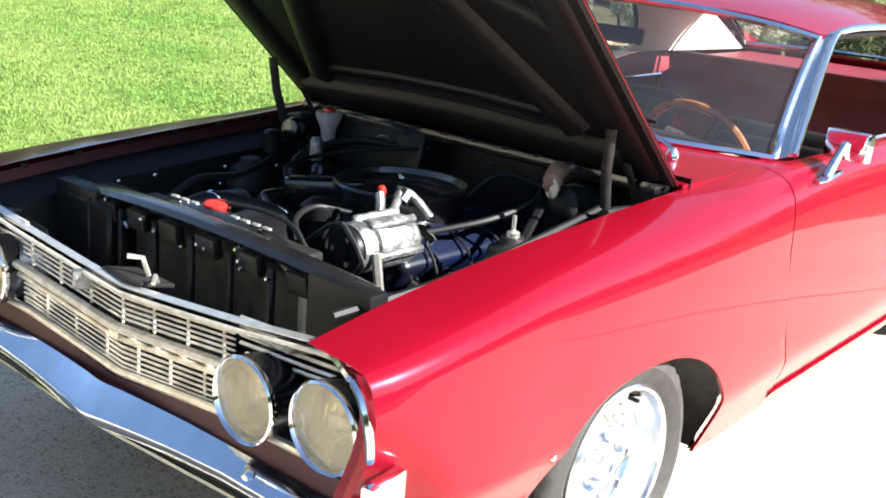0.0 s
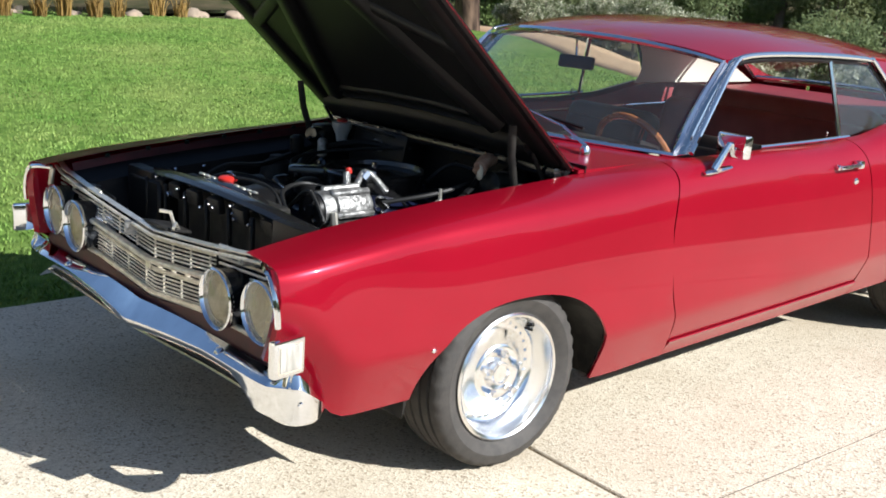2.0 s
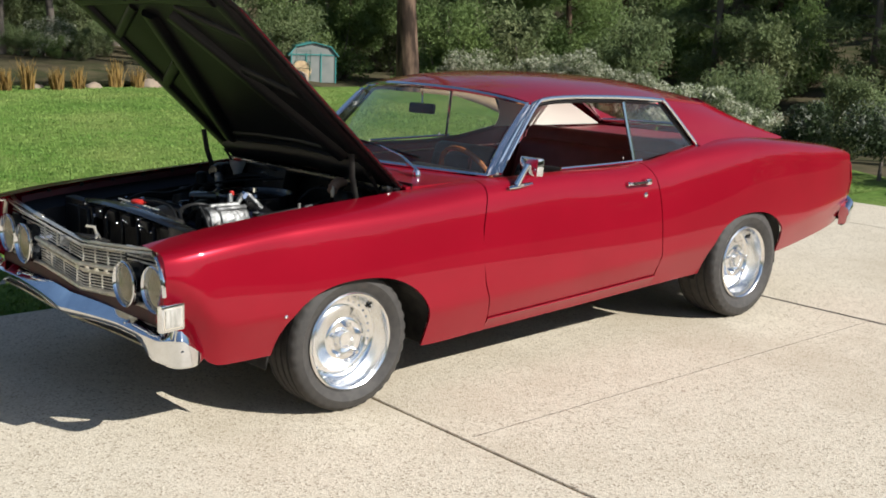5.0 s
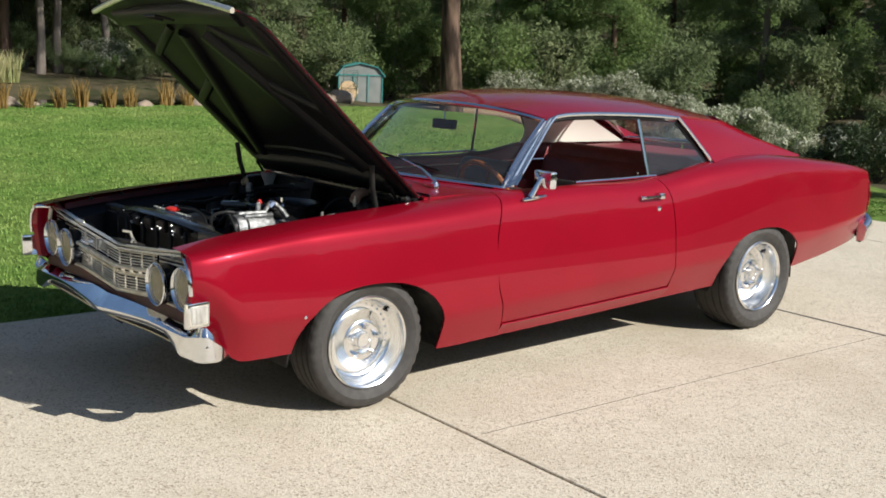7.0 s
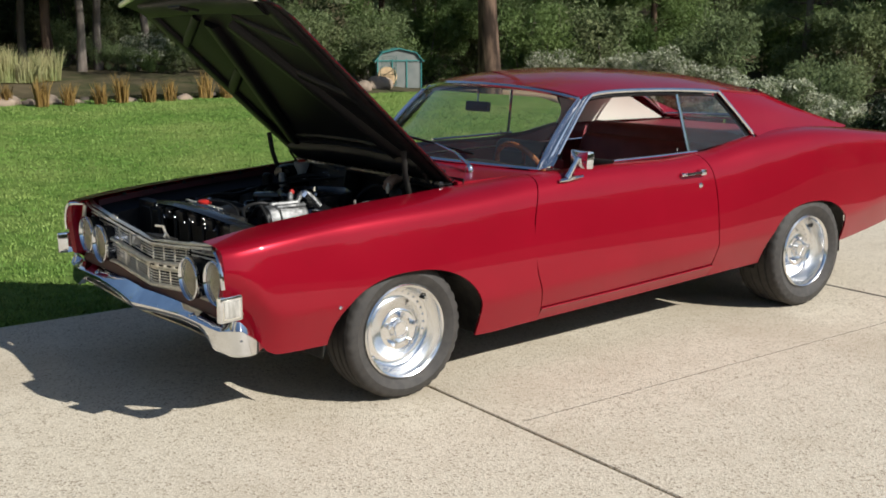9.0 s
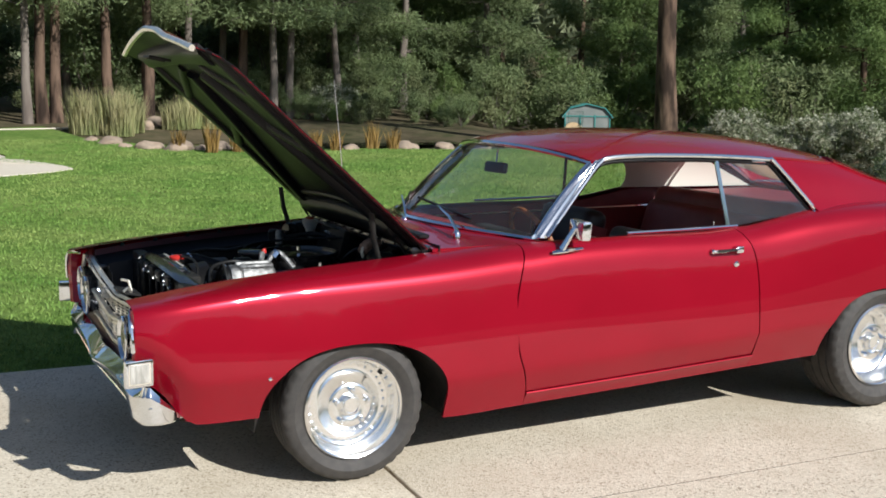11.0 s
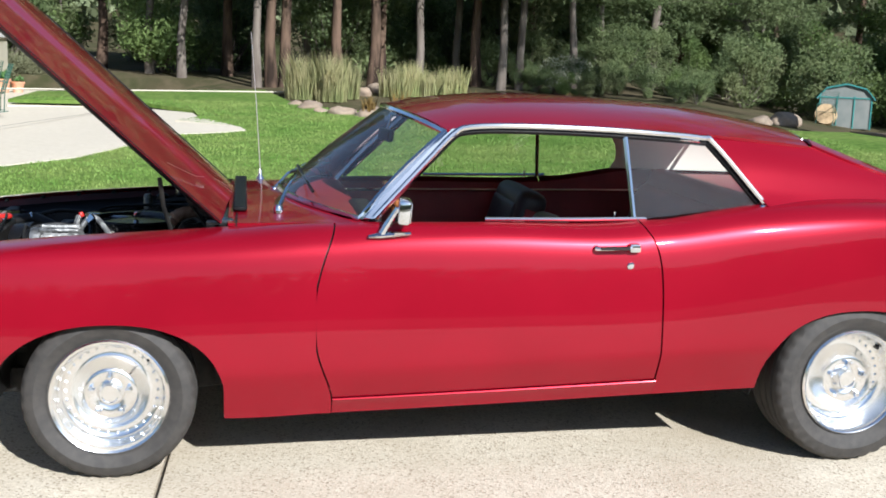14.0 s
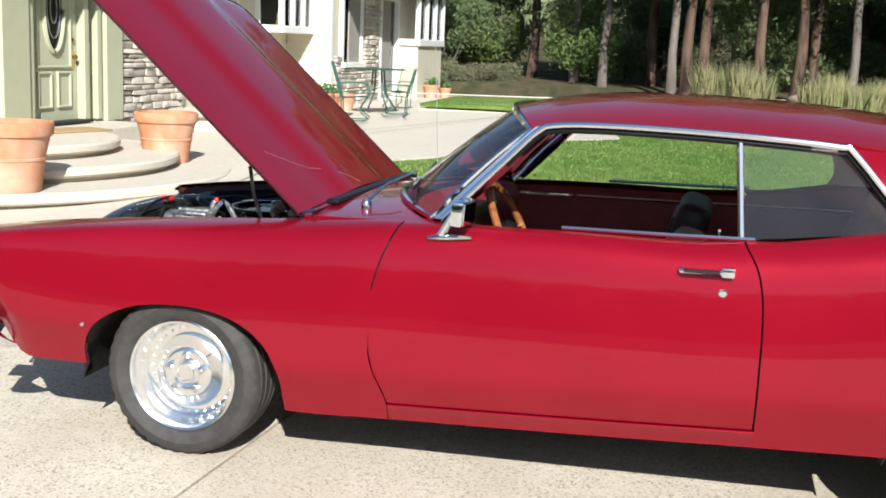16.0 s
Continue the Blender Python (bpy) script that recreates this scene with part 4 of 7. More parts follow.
for s in (-1, 1):
    rows = [[(nose_x(y) + 0.070, s * y, nose_low(y) - 0.02), (nose_x(y) + 0.070, s * y, nose_top(y) - 0.012)] for y in [0.43 + 0.43 * i / 6 for i in range(7)]]
    sheet("lamp_housing", rows, BLACK, grille, "black panel behind the lamps", thick=0.003, flip=s > 0)
    for f in (0.10, 0.24, 0.38, 0.52, 0.66):
        part("grille_bar", tube(nose_line(s * 0.43, s * 0.83, f, 0.03, 6), 0.0042, 5), GRILLE_METAL, grille)
for s in (-1, 1):
    for k in range(4):
        z = 0.715 + 0.019 * k
        part("grille_bar", tube([(nose_x(0.6) + 0.01, s * 0.43, z - 0.012), (nose_x(0.8) + 0.012, s * 0.83, min(z + 0.004, 0.778))], 0.0045, 5), GRILLE_METAL, grille)
    part("grille_end_rail", tube([(-0.832, s * 0.845, 0.775), (-0.838, s * 0.850, 0.72), (-0.840, s * 0.850, 0.60), (-0.836, s * 0.845, 0.54)], 0.011, 8), GRILLE_METAL, grille)
# The pan takes the darkened red, with the nose's shade painted in.
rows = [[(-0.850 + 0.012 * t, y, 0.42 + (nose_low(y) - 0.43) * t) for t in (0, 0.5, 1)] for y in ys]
sheet("gravel_pan", rows, SHADED_RED, car, "red panel between grille and bumper, shade put into its colour", thick=0.006, flip=True)
rows = [[(-0.86, 0.8 * y, 0.40), (-0.78, 0.8 * y, 0.36), (-0.45, 0.8 * y, 0.34)] for y in ys]
sheet("front_valance", rows, BLACK_DUSTY, car, thick=0.004, flip=False)
rows = [[(nose_x(y) - 0.004, y, nose_top(y) + 0.008), (nose_x(y) + 0.012, y, nose_top(y) + 0.012), (nose_x(y) + 0.028, y, nose_top(y) - 0.006)] for y in ys]
sheet("grille_header", rows, CHROME_DULL, car, "pale metal strip above the grille", thick=0.004, flip=True)
for s in (-1, 1):
    # fender nose cap round the outer lamp
    rows = []
    for i in range(9):
        z = 0.53 + (0.80 - 0.53) * i / 8
        pr = profile(-0.905)
        yw = float(np.interp(z, [p[2] for p in pr], [p[1] for p in pr]))
        rows.append([(-0.905, s * yw, z), (-0.912, s * (yw - 0.015), z), (-0.90, s * (yw - 0.045), z), (-0.80, s * (yw - 0.055), z)])
    sheet("nose_cap", rows, RED, car, thick=0.008, flip=s < 0)
    bm = tube(smooth_path([(-0.912, s * 0.915, 0.645), (-0.916, s * 0.912, 0.70), (-0.915, s * 0.885, 0.765), (-0.905, s * 0.835, 0.792), (-0.87, s * 0.76, 0.798)], 4), 0.009, 6)
    part("nose_trim", bm, CHROME, car)
    for y, z, dx in ((0.522, 0.620, -0.004), (0.745, 0.636, 0.010)):
        m = pose(-0.830 + dx, s * y, z, 0, -90, 0) @ Matrix.Diagonal((0.95, 0.95, 1.0, 1.0))
        lamp_ob = part("headlight", lathe([(0.096, 0.036), (0.101, 0.044), (0.101, 0.052), (0.096, 0.056), (0.091, 0.050), (0.089, 0.040)], 40, m), CHROME, car, "round headlight with a thin bright ring")
        part("lamp_barrel", lathe([(0.090, -0.07), (0.094, 0.0), (0.098, 0.040)], 40, m), BARREL, lamp_ob, "deep lamp barrel, dark blue reflection put into its colour")
        part("lamp_throat", lathe([(0.092, 0.050), (0.089, 0.042), (0.087, 0.034)], 40, m), CHROME, lamp_ob)
        part("lamp_bulb", lathe([(0.0, -0.050), (0.012, -0.048), (0.013, -0.012), (0.008, -0.004), (0.0, -0.002)], 14, m), CREAM, lamp_ob)
        part("lamp_reflector", lathe([(0.084, 0.032), (0.076, 0.006), (0.05, -0.030), (0.0, -0.045)], 32, m), LAMP_BOWL, lamp_ob)
        part("lamp_lens", lathe([(0.089, 0.038), (0.06, 0.048), (0.03, 0.053), (0.0, 0.055)], 32, m), LAMP_GLASS, lamp_ob, "ribbed lamp glass, cream reflection put into its film")
    # parking lamp on the corner
    m = pose(-0.900, s * 0.943, 0.570, 0, 0, -s * 10)
    pk = part("parking_lamp", box((0.112, 0.030, 0.108), m, 0.009, 2), CHROME, car, "square chrome corner lamp with clear lens")
    part("lamp_recess", box((0.090, 0.006, 0.086), m @ pose(0, s * 0.0135, 0), 0.002), CHROME_DULL, pk)
    part("lamp_lens", box((0.078, 0.012, 0.074), m @ pose(0, s * 0.014, 0), 0.005, 2), PARK_LENS, pk, "clear ribbed lamp plastic")

def lerp1(a, b, t):
    return a + (b - a) * t


# the bar: a sloping upper face, a crease that rises from the middle, a lower face, and tall caps round the corners
half = [(-0.937, 0.0), (-0.928, 0.10), (-0.916, 0.30), (-0.914, 0.55), (-0.916, 0.78), (-0.910, 0.86), (-0.896, 0.925), (-0.874, 0.955), (-0.85, 0.962), (-0.81, 0.956), (-0.76, 0.925), (-0.70, 0.860)]
line = smooth_path([Vector((x, -y, 0)) for x, y in half[::-1]] + [Vector((x, y, 0)) for x, y in half[1:]], 5)
bm = bmesh.new()
rings = []
for i, p in enumerate(line):
    d = (line[min(i + 1, len(line) - 1)] - line[max(i - 1, 0)]).normalized()
    out = Vector((-d.y, d.x, 0))
    a = abs(p.y)
    cap = min(1.0, max(0.0, (a - 0.86) / 0.07))
    back = max(0.0, (p.x + 0.86) / 0.16) if a > 0.84 and p.x > -0.86 else 0.0
    top = 0.484 + 0.026 * cap - 0.155 * min(1.0, back)
    crease = 0.424 + 0.034 * min(1.0, a / 0.5) + 0.014 * cap - 0.115 * min(1.0, back)
    open_slot = 1 - min(1.0, max(0.0, (a - 0.68) / 0.12))
    low = lerp1(0.362 - 0.010 * min(1.0, back), crease - 0.030, open_slot)
    if back > 0:
        top, crease = max(top, low + 0.02), max(crease, low + 0.012)
    deep = 0.056 * (1 - cap) + 0.014 * cap
    SEC = [(-deep - 0.012, top - 0.008), (-deep, top), (-0.010 + 0.006 * cap, crease + 0.006), (0.0, crease), (0.0, crease - 0.006), (-0.006 + 0.004 * cap, low + 0.006), (-0.012 + 0.006 * cap, low), (-0.045, low + 0.004)]
    rings.append([bm.verts.new(Vector((p.x, p.y, z)) + out * o) for o, z in SEC])
n = len(rings[0])
for a, b in zip(rings, rings[1:]):
    for j in range(n):
        bm.faces.new((a[j], a[(j + 1) % n], b[(j + 1) % n], b[j]))
bm.faces.new(rings[0])
bm.faces.new(rings[-1][::-1])
bmesh.ops.recalc_face_normals(bm, faces=bm.faces[:])
bumper = part("front_bumper", bm, CHROME, car, "chrome front bumper wrapping the corners", angle=28)
# Solid black bar paints the dark of the gap above the lip.
part("bumper_slot_shade", tube([(-0.884 - 0.012 * (1 - abs(y) / 0.72), y, 0.404 + 0.018 * min(1.0, abs(y) / 0.5)) for y in [-0.74 + 1.48 * i / 24 for i in range(25)]], 0.015, 6), BLACK, bumper)
part("bumper_lip", tube([(-0.902 - 0.010 * (1 - abs(y) / 0.72), y, 0.392 + 0.016 * min(1.0, abs(y) / 0.5)) for y in [-0.74 + 1.48 * i / 24 for i in range(25)]], 0.0065, 6), CHROME, bumper, "thin chrome lip under the bumper")
for y in (-0.56, 0.56):
    part("bumper_bolt", lathe([(0.016, 0), (0.015, 0.004), (0.007, 0.008), (0, 0.009)], 14, pose(-0.893, y, 0.468, 0, -42, 0)), CHROME, bumper)
for s in (-1, 1):
    part("bumper_bolt", lathe([(0.010, 0), (0.009, 0.003), (0, 0.005)], 10, pose(-0.862, s * 0.964, 0.425, -s * 90)), CHROME, bumper)
SEC = [(-0.045, 0.050), (-0.005, 0.052), (0.018, 0.040), (0.024, 0.012), (0.010, 0.000), (0.014, -0.014), (0.006, -0.040), (-0.018, -0.052), (-0.045, -0.048)]
half = [(4.385, 0.0), (4.375, 0.5), (4.345, 0.78), (4.315, 0.862), (4.27, 0.880), (4.22, 0.888)]
line = smooth_path([Vector((x, y, 0)) for x, y in half[::-1]] + [Vector((x, -y, 0)) for x, y in half[1:]], 4)
bm = bmesh.new()
rings = []
for i, p in enumerate(line):
    d = (line[min(i + 1, len(line) - 1)] - line[max(i - 1, 0)]).normalized()
    out = Vector((-d.y, d.x, 0))
    z = 0.555 - 0.10 * min(1, max(0, (4.33 - p.x) / 0.26))
    k = 1 - 0.62 * min(1, max(0, (4.33 - p.x) / 0.26))
    rings.append([bm.verts.new(Vector((p.x, p.y, z)) + out * o + Vector((0, 0, u * k * 1.7))) for o, u in SEC])
for a, b in zip(rings, rings[1:]):
    for j in range(len(SEC)):
        bm.faces.new((a[j], a[(j + 1) % len(SEC)], b[(j + 1) % len(SEC)], b[j]))
bm.faces.new(rings[0])
bm.faces.new(rings[-1][::-1])
bmesh.ops.recalc_face_normals(bm, faces=bm.faces[:])
part("rear_bumper", bm, CHROME, car, "chrome rear bumper", angle=55)
for s in (-1, 1):
    part("tail_lamp", box((0.03, 0.26, 0.12), pose(4.315, s * 0.60, 0.80), 0.01, 2), RED_CAP, car)

# ---- wheels ----
def tyre_mesh(r, rim, w):
    bm = bmesh.new()
    n = 108
    h = w / 2
    prof = [(rim - 0.012, -h * 0.72), (rim + 0.006, -h * 0.86), (rim + 0.03, -h * 0.99), ((r + rim) / 2, -h * 1.06), (r - 0.022, -h * 0.99), (r - 0.007, -h * 0.90), (r - 0.002, -h * 0.80)]
    mid = []
    for c in (-0.62, -0.22, 0.22, 0.62):
        mid += [(r, (c - 0.07) * h), (r - 0.008, (c - 0.05) * h), (r - 0.008, (c + 0.05) * h), (r, (c + 0.07) * h)]
    full = prof + mid + [(a, -b) for a, b in prof[::-1]]
    rings = []
    for k, (a, b) in enumerate(full):
        ring = []
        for i in range(n):
            t = 2 * math.pi * i / n
            rr = a
            if k in (5, 6, len(full) - 6, len(full) - 7) and i % 3 == 0:
                rr = a - 0.007
            ring.append(bm.verts.new((rr * math.cos(t), rr * math.sin(t), b)))
        rings.append(ring)
    for a, b in zip(rings, rings[1:]):
        for i in range(n):
            bm.faces.new((a[i], a[(i + 1) % n], b[(i + 1) % n], b[i]))
    bmesh.ops.recalc_face_normals(bm, faces=bm.faces[:])
    return bm


def wheel(name, r, rim, w, m, label):
    """Axis along local z, outer face towards +z."""
    ob = part(name, tyre_mesh(r, rim, w), RUBBER, car, label, angle=30)
    ob.matrix_local = m
    h = w / 2
    prof = [(rim, h * 0.70), (rim + 0.003, h * 0.92), (rim - 0.004, h * 0.97), (rim - 0.012, h * 0.93), (rim - 0.017, h * 0.80), (rim - 0.020, h * 0.50), (rim - 0.024, h * 0.28), (rim - 0.030, h * 0.16),
            (rim - 0.040, h * 0.09), (rim - 0.060, h * 0.05), (rim - 0.080, h * 0.06), (0.130, h * 0.13), (0.112, h * 0.24), (0.104, h * 0.40), (0.098, h * 0.47), (0.085, h * 0.50), (0.055, h * 0.47), (0.046, h * 0.42), (0.0, h * 0.42)]
    part("rim", lathe(prof, 56), POLISHED, ob, "polished aluminium slotted-rivet wheel")
    part("hub_cap", lathe([(0.040, h * 0.40), (0.040, h * 0.62), (0.037, h * 0.66), (0.031, h * 0.66), (0.028, h * 0.60), (0.0, h * 0.60)], 28), POLISHED, ob)
    nut = lathe([(0.014, 0), (0.014, 0.024), (0.010, 0.036), (0, 0.038)], 6)
    nut_me = bpy.data.meshes.new("lug_nut")
    nut.to_mesh(nut_me)
    nut.free()
    nut_me.materials.append(CHROME)
    for i in range(5):
        o = new("lug_nut", nut_me)
        o.parent = ob
        o.matrix_local = pose(0.072 * math.cos(2 * math.pi * i / 5 + 0.3), 0.072 * math.sin(2 * math.pi * i / 5 + 0.3), h * 0.49)
    rv = lathe([(0.0070, -0.003), (0.0060, 0.004), (0.003, 0.0065), (0.0, 0.007)], 8)
    rv_me = bpy.data.meshes.new("rivet")
    rv.to_mesh(rv_me)
    rv.free()
    rv_me.materials.append(POLISHED)
    for i in range(30):
        a = 2 * math.pi * i / 30
        o = new("rivet", rv_me)
        o.parent = ob
        o.matrix_local = pose((rim - 0.050) * math.cos(a), (rim - 0.050) * math.sin(a), h * 0.07)
    part("valve", lathe([(0.006, 0), (0.006, 0.03), (0.0, 0.032)], 8, pose((rim - 0.03) * math.cos(0.75), (rim - 0.03) * math.sin(0.75), h * 0.25)), BLACK, ob)
    part("brake_drum", lathe([(0.15, -h * 0.9), (0.15, h * 0.05), (0.0, h * 0.05)], 24), BLACK_DUSTY, ob)
    return ob


wheel("front_wheel", 0.318, 0.219, 0.225, pose(0, -0.795, 0.319, 90, 0, 0), "black low-profile tyre on a polished wheel")
wheel("front_wheel", 0.318, 0.219, 0.225, pose(0, 0.795, 0.319, -90, 0, 0), "black low-profile tyre on a polished wheel")
wheel("rear_wheel", 0.340, 0.219, 0.275, pose(2.978, -0.800, 0.341, 90, 0, 0), "wide black tyre on a polished wheel")
wheel("rear_wheel", 0.340, 0.219, 0.275, pose(2.978, 0.800, 0.341, -90, 0, 0), "wide black tyre on a polished wheel")

# ---- trim on the sides ----
def side_y(x, z):
    pr = profile(x)
    return float(np.interp(z, [p[2] for p in pr], [p[1] for p in pr]))


for s in (-1, 1):
    y = side_y(1.93, 0.897)
    hd = part("door_handle", tube([(1.845, s * (y + 0.020), 0.896), (1.90, s * (y + 0.032), 0.899), (1.985, s * (y + 0.032), 0.902)], 0.011, 8, flat=0.8), CHROME, car, "chrome pull door handle")
    part("handle_base", box((0.045, 0.034, 0.034), pose(2.000, s * (y + 0.016), 0.900), 0.008, 2), CHROME, hd)
    part("handle_face", box((0.120, 0.006, 0.014), pose(1.915, s * (y + 0.040), 0.901), 0.002), BLACK_GLOSS, hd)
    part("handle_foot", box((0.02, 0.026, 0.022), pose(1.848, s * (y + 0.010), 0.896), 0.005), CHROME, hd)
    part("door_lock", lathe([(0.015, -0.01), (0.015, 0.004), (0.011, 0.008), (0, 0.009)], 16, pose(1.988, s * (side_y(1.99, 0.829) + 0.001), 0.829, 90 if s < 0 else -90)), CHROME, car)
for s in (-1, 1):
    part("fender_screw", lathe([(0.009, -0.004), (0.008, 0.003), (0.004, 0.006), (0.0, 0.007)], 10, pose(-0.385, s * (side_y(-0.385, 0.50) + 0.001), 0.50, 90 if s < 0 else -90)), CHROME, car)
y = side_y(1.03, 0.925)
mir = part("door_mirror", tube([(0.955, -y - 0.004, 0.932), (1.00, -y - 0.008, 0.938), (1.05, -y - 0.008, 0.942), (1.115, -y - 0.004, 0.945)], [0.012, 0.020, 0.019, 0.013], 8, flat=0.55), CHROME, car, "square chrome door mirror")
part("mirror_stem", tube([(1.005, -y - 0.010, 0.945), (1.035, -y - 0.020, 1.000), (1.060, -y - 0.030, 1.045)], [0.016, 0.013, 0.012], 8), CHROME, mir)
mm = pose(1.085, -y - 0.030, 1.035, 0, 4, -6)
part("mirror_head", box((0.045, 0.140, 0.090), mm, 0.012, 2), CHROME, mir)
part("mirror_glass", box((0.004, 0.124, 0.076), mm @ pose(0.024, 0, 0), 0.001), CHROME, mir)

# wipers, antenna, washer jets
for y0, y1, x1 in ((-0.40, -0.62, 0.60), (0.20, -0.10, 0.60)):
    wp = part("wiper", lathe([(0.020, -0.01), (0.020, 0.012), (0.012, 0.024), (0, 0.026)], 14, pose(0.625, y0 - 0.18, 0.985)), CHROME, car, "chrome windscreen wiper")
    p = Vector((0.630, y0 - 0.18, 1.005))
    tip = screen_point(0.16, (y0 + 0.22) / 0.72) + Vector((-0.02, 0, 0.022))
    part("wiper_arm", tube([p, p.lerp(tip, 0.4) + Vector((0, 0, 0.02)), tip], [0.010, 0.008, 0.005], 6, flat=0.6), CHROME, wp)
    a, b = screen_point(0.10, (y0 - 0.02) / 0.72), screen_point(0.22, min(0.95, (y0 + 0.48) / 0.72))
    part("wiper_blade", tube([a + Vector((-0.014, 0, 0.012)), b + Vector((-0.014, 0, 0.012))], 0.007, 5), BLACK, wp)
an = part("antenna", lathe([(0.022, 0), (0.020, 0.010), (0.010, 0.022), (0.008, 0.05), (0.004, 0.055)], 14, pose(0.571, 0.735, 0.955)), CHROME, car, "thin whip antenna on the far fender")
part("antenna_rod", tube([(0.571, 0.735, 1.00), (0.548, 0.755, 1.35), (0.521, 0.777, 1.692)], [0.0026, 0.0020, 0.0014], 5), mat("bright_steel_rod", (0.55, 0.55, 0.52), rough=0.4, metal=0.6), an)
part("cowl_vent", box((0.055, 1.10, 0.02), pose(0.475, 0, 0.985), 0.006), BLACK, car)

# ---- engine bay ----
for s in (-1, 1):
    rows = []
    for i in range(14):
        x = -0.80 + 1.22 * i / 13
        zt = curve_at(ZT_KEYS, x) - 0.022
        rows.append([(x, s * 0.735, zt), (x, s * 0.72, zt - 0.03), (x, s * 0.64, zt - 0.07), (x, s * 0.60, 0.62), (x, s * 0.52, 0.50), (x, s * 0.45, 0.42)])
    sheet("inner_fender", [r[1:] for r in rows], BLACK, car, "satin black inner fender", thick=0.004, flip=s > 0)
    # The flange takes the darkened red for the shade inside the bay.
    sheet("fender_flange", [r[:2] for r in rows], SHADED_RED, car, "red flange under the fender's edge, shade put into its colour", thick=0.004, flip=s > 0)
rows = [[(0.43 + 0.03 * t, y, 0.42 + 0.55 * t) for t in (0, 0.3, 0.6, 0.9, 1)] for y in [-0.74 + 1.48 * i / 12 for i in range(13)]]
sheet("firewall", rows, BLACK, car, "black firewall", thick=0.006, flip=False)
part("firewall_ledge", box((0.11, 1.40, 0.035), pose(0.40, 0, 0.945), 0.012, 2), BLACK_GLOSS, car)
part("heater_box", box((0.10, 0.36, 0.16), pose(0.37, 0.30, 0.86, 0, 14, 0), 0.02, 2), BLACK, car)
part("air_duct_plate", box((0.10, 0.20, 0.006), pose(0.31, 0.30, 0.945, 0, 24, 0), 0.002), ALUMINIUM, car)
part("bay_floor", box((1.25, 1.0, 0.02), pose(-0.18, 0, 0.40)), BLACK_DUSTY, car)

rad = part("radiator", box((0.07, 0.66, 0.40), pose(-0.545, -0.02, 0.63), 0.008), BLACK_DUSTY, car, "black radiator with a finned core")
tank = [(-0.575 + 0.0 * y, y, 0.842 - 0.09 * (abs(y + 0.02) / 0.36) ** 3) for y in [-0.36 + 0.68 * i / 16 for i in range(17)]]
part("header_tank", tube([Vector(p) + Vector((0.02, 0, -0.012)) for p in tank], 0.036, 10, flat=0.8), BLACK_GLOSS, rad)
cap = part("radiator_cap", lathe([(0.030, 0), (0.034, 0.006), (0.034, 0.014), (0.026, 0.020), (0.0, 0.022)], 20, pose(-0.535, 0.024, 0.850)), RED_CAP, rad, "red and silver radiator cap")
part("cap_rim", lathe([(0.036, -0.006), (0.038, 0.002), (0.036, 0.006)], 20, pose(-0.535, 0.024, 0.848)), CHROME, cap)
sup = part("radiator_support", tube([(-0.610 + 0.05 * (abs(y) / 0.56) ** 2, y, 0.838 - 0.045 * (abs(y) / 0.56) ** 2) for y in [-0.56 + 1.12 * i / 20 for i in range(21)]], 0.034, 8, flat=0.55), BLACK_GLOSS, car, "pressed black steel radiator support")
for i in range(6):
    y = -0.375 + 0.75 * i / 5
    part("support_lug", box((0.030, 0.075, 0.055), pose(-0.634 + 0.03 * (abs(y) / 0.4) ** 2, y, 0.795 - 0.02 * (abs(y) / 0.4) ** 2, 0, -9, 0), 0.010, 2), BLACK, sup)
    part("support_rib", box((0.020, 0.016, 0.20), pose(-0.630, y + 0.07, 0.70), 0.005), BLACK, sup)
for i in range(7):
    part("support_slot", box((0.012, 0.028, 0.006), pose(-0.560, -0.20 + 0.040 * i + (0.12 if i > 3 else 0), 0.857), 0.002), CHROME_DULL, sup)
for s in (-1, 1):
    part("support_wing", box((0.06, 0.20, 0.36), pose(-0.60, s * 0.52, 0.64), 0.012, 2), BLACK, sup)
    part("horn", lathe([(0.02, -0.07), (0.025, -0.02), (0.05, 0.0), (0.062, 0.02), (0.055, 0.022), (0.02, 0.0)], 20, pose(-0.74, s * 0.50, 0.62, 0, -90, 0)), BLACK_GLOSS, car)
part("condenser", box((0.03, 0.60, 0.16), pose(-0.70, -0.02, 0.50), 0.004), BLACK_DUSTY, car)
lt = part("bonnet_latch", box((0.10, 0.16, 0.012), pose(-0.765, 0.02, 0.715, 0, 12, 0), 0.003), BLACK_DUSTY, car, "black bonnet latch bracket with hook")
part("latch_upright", box((0.02, 0.10, 0.22), pose(-0.775, 0.02, 0.61, 0, 8, 0), 0.004), BLACK, lt)
part("latch_hook", tube([(-0.75, 0.0, 0.72), (-0.76, 0.01, 0.765), (-0.79, 0.03, 0.770)], 0.007, 6), CHROME_DULL, lt)
part("latch_spring", tube([(-0.76, -0.05, 0.72), (-0.78, -0.07, 0.745), (-0.80, -0.09, 0.735)], 0.006, 6), CHROME_DULL, lt)
part("latch_brace", box((0.14, 0.02, 0.05), pose(-0.80, 0.12, 0.69, 0, 0, -35), 0.004), ALUMINIUM, lt)
for s in (-1, 1):
    part("nose_bracket", box((0.09, 0.06, 0.02), pose(-0.80, s * 0.60, 0.745, 0, 8, s * 20), 0.004), ALUMINIUM, car)

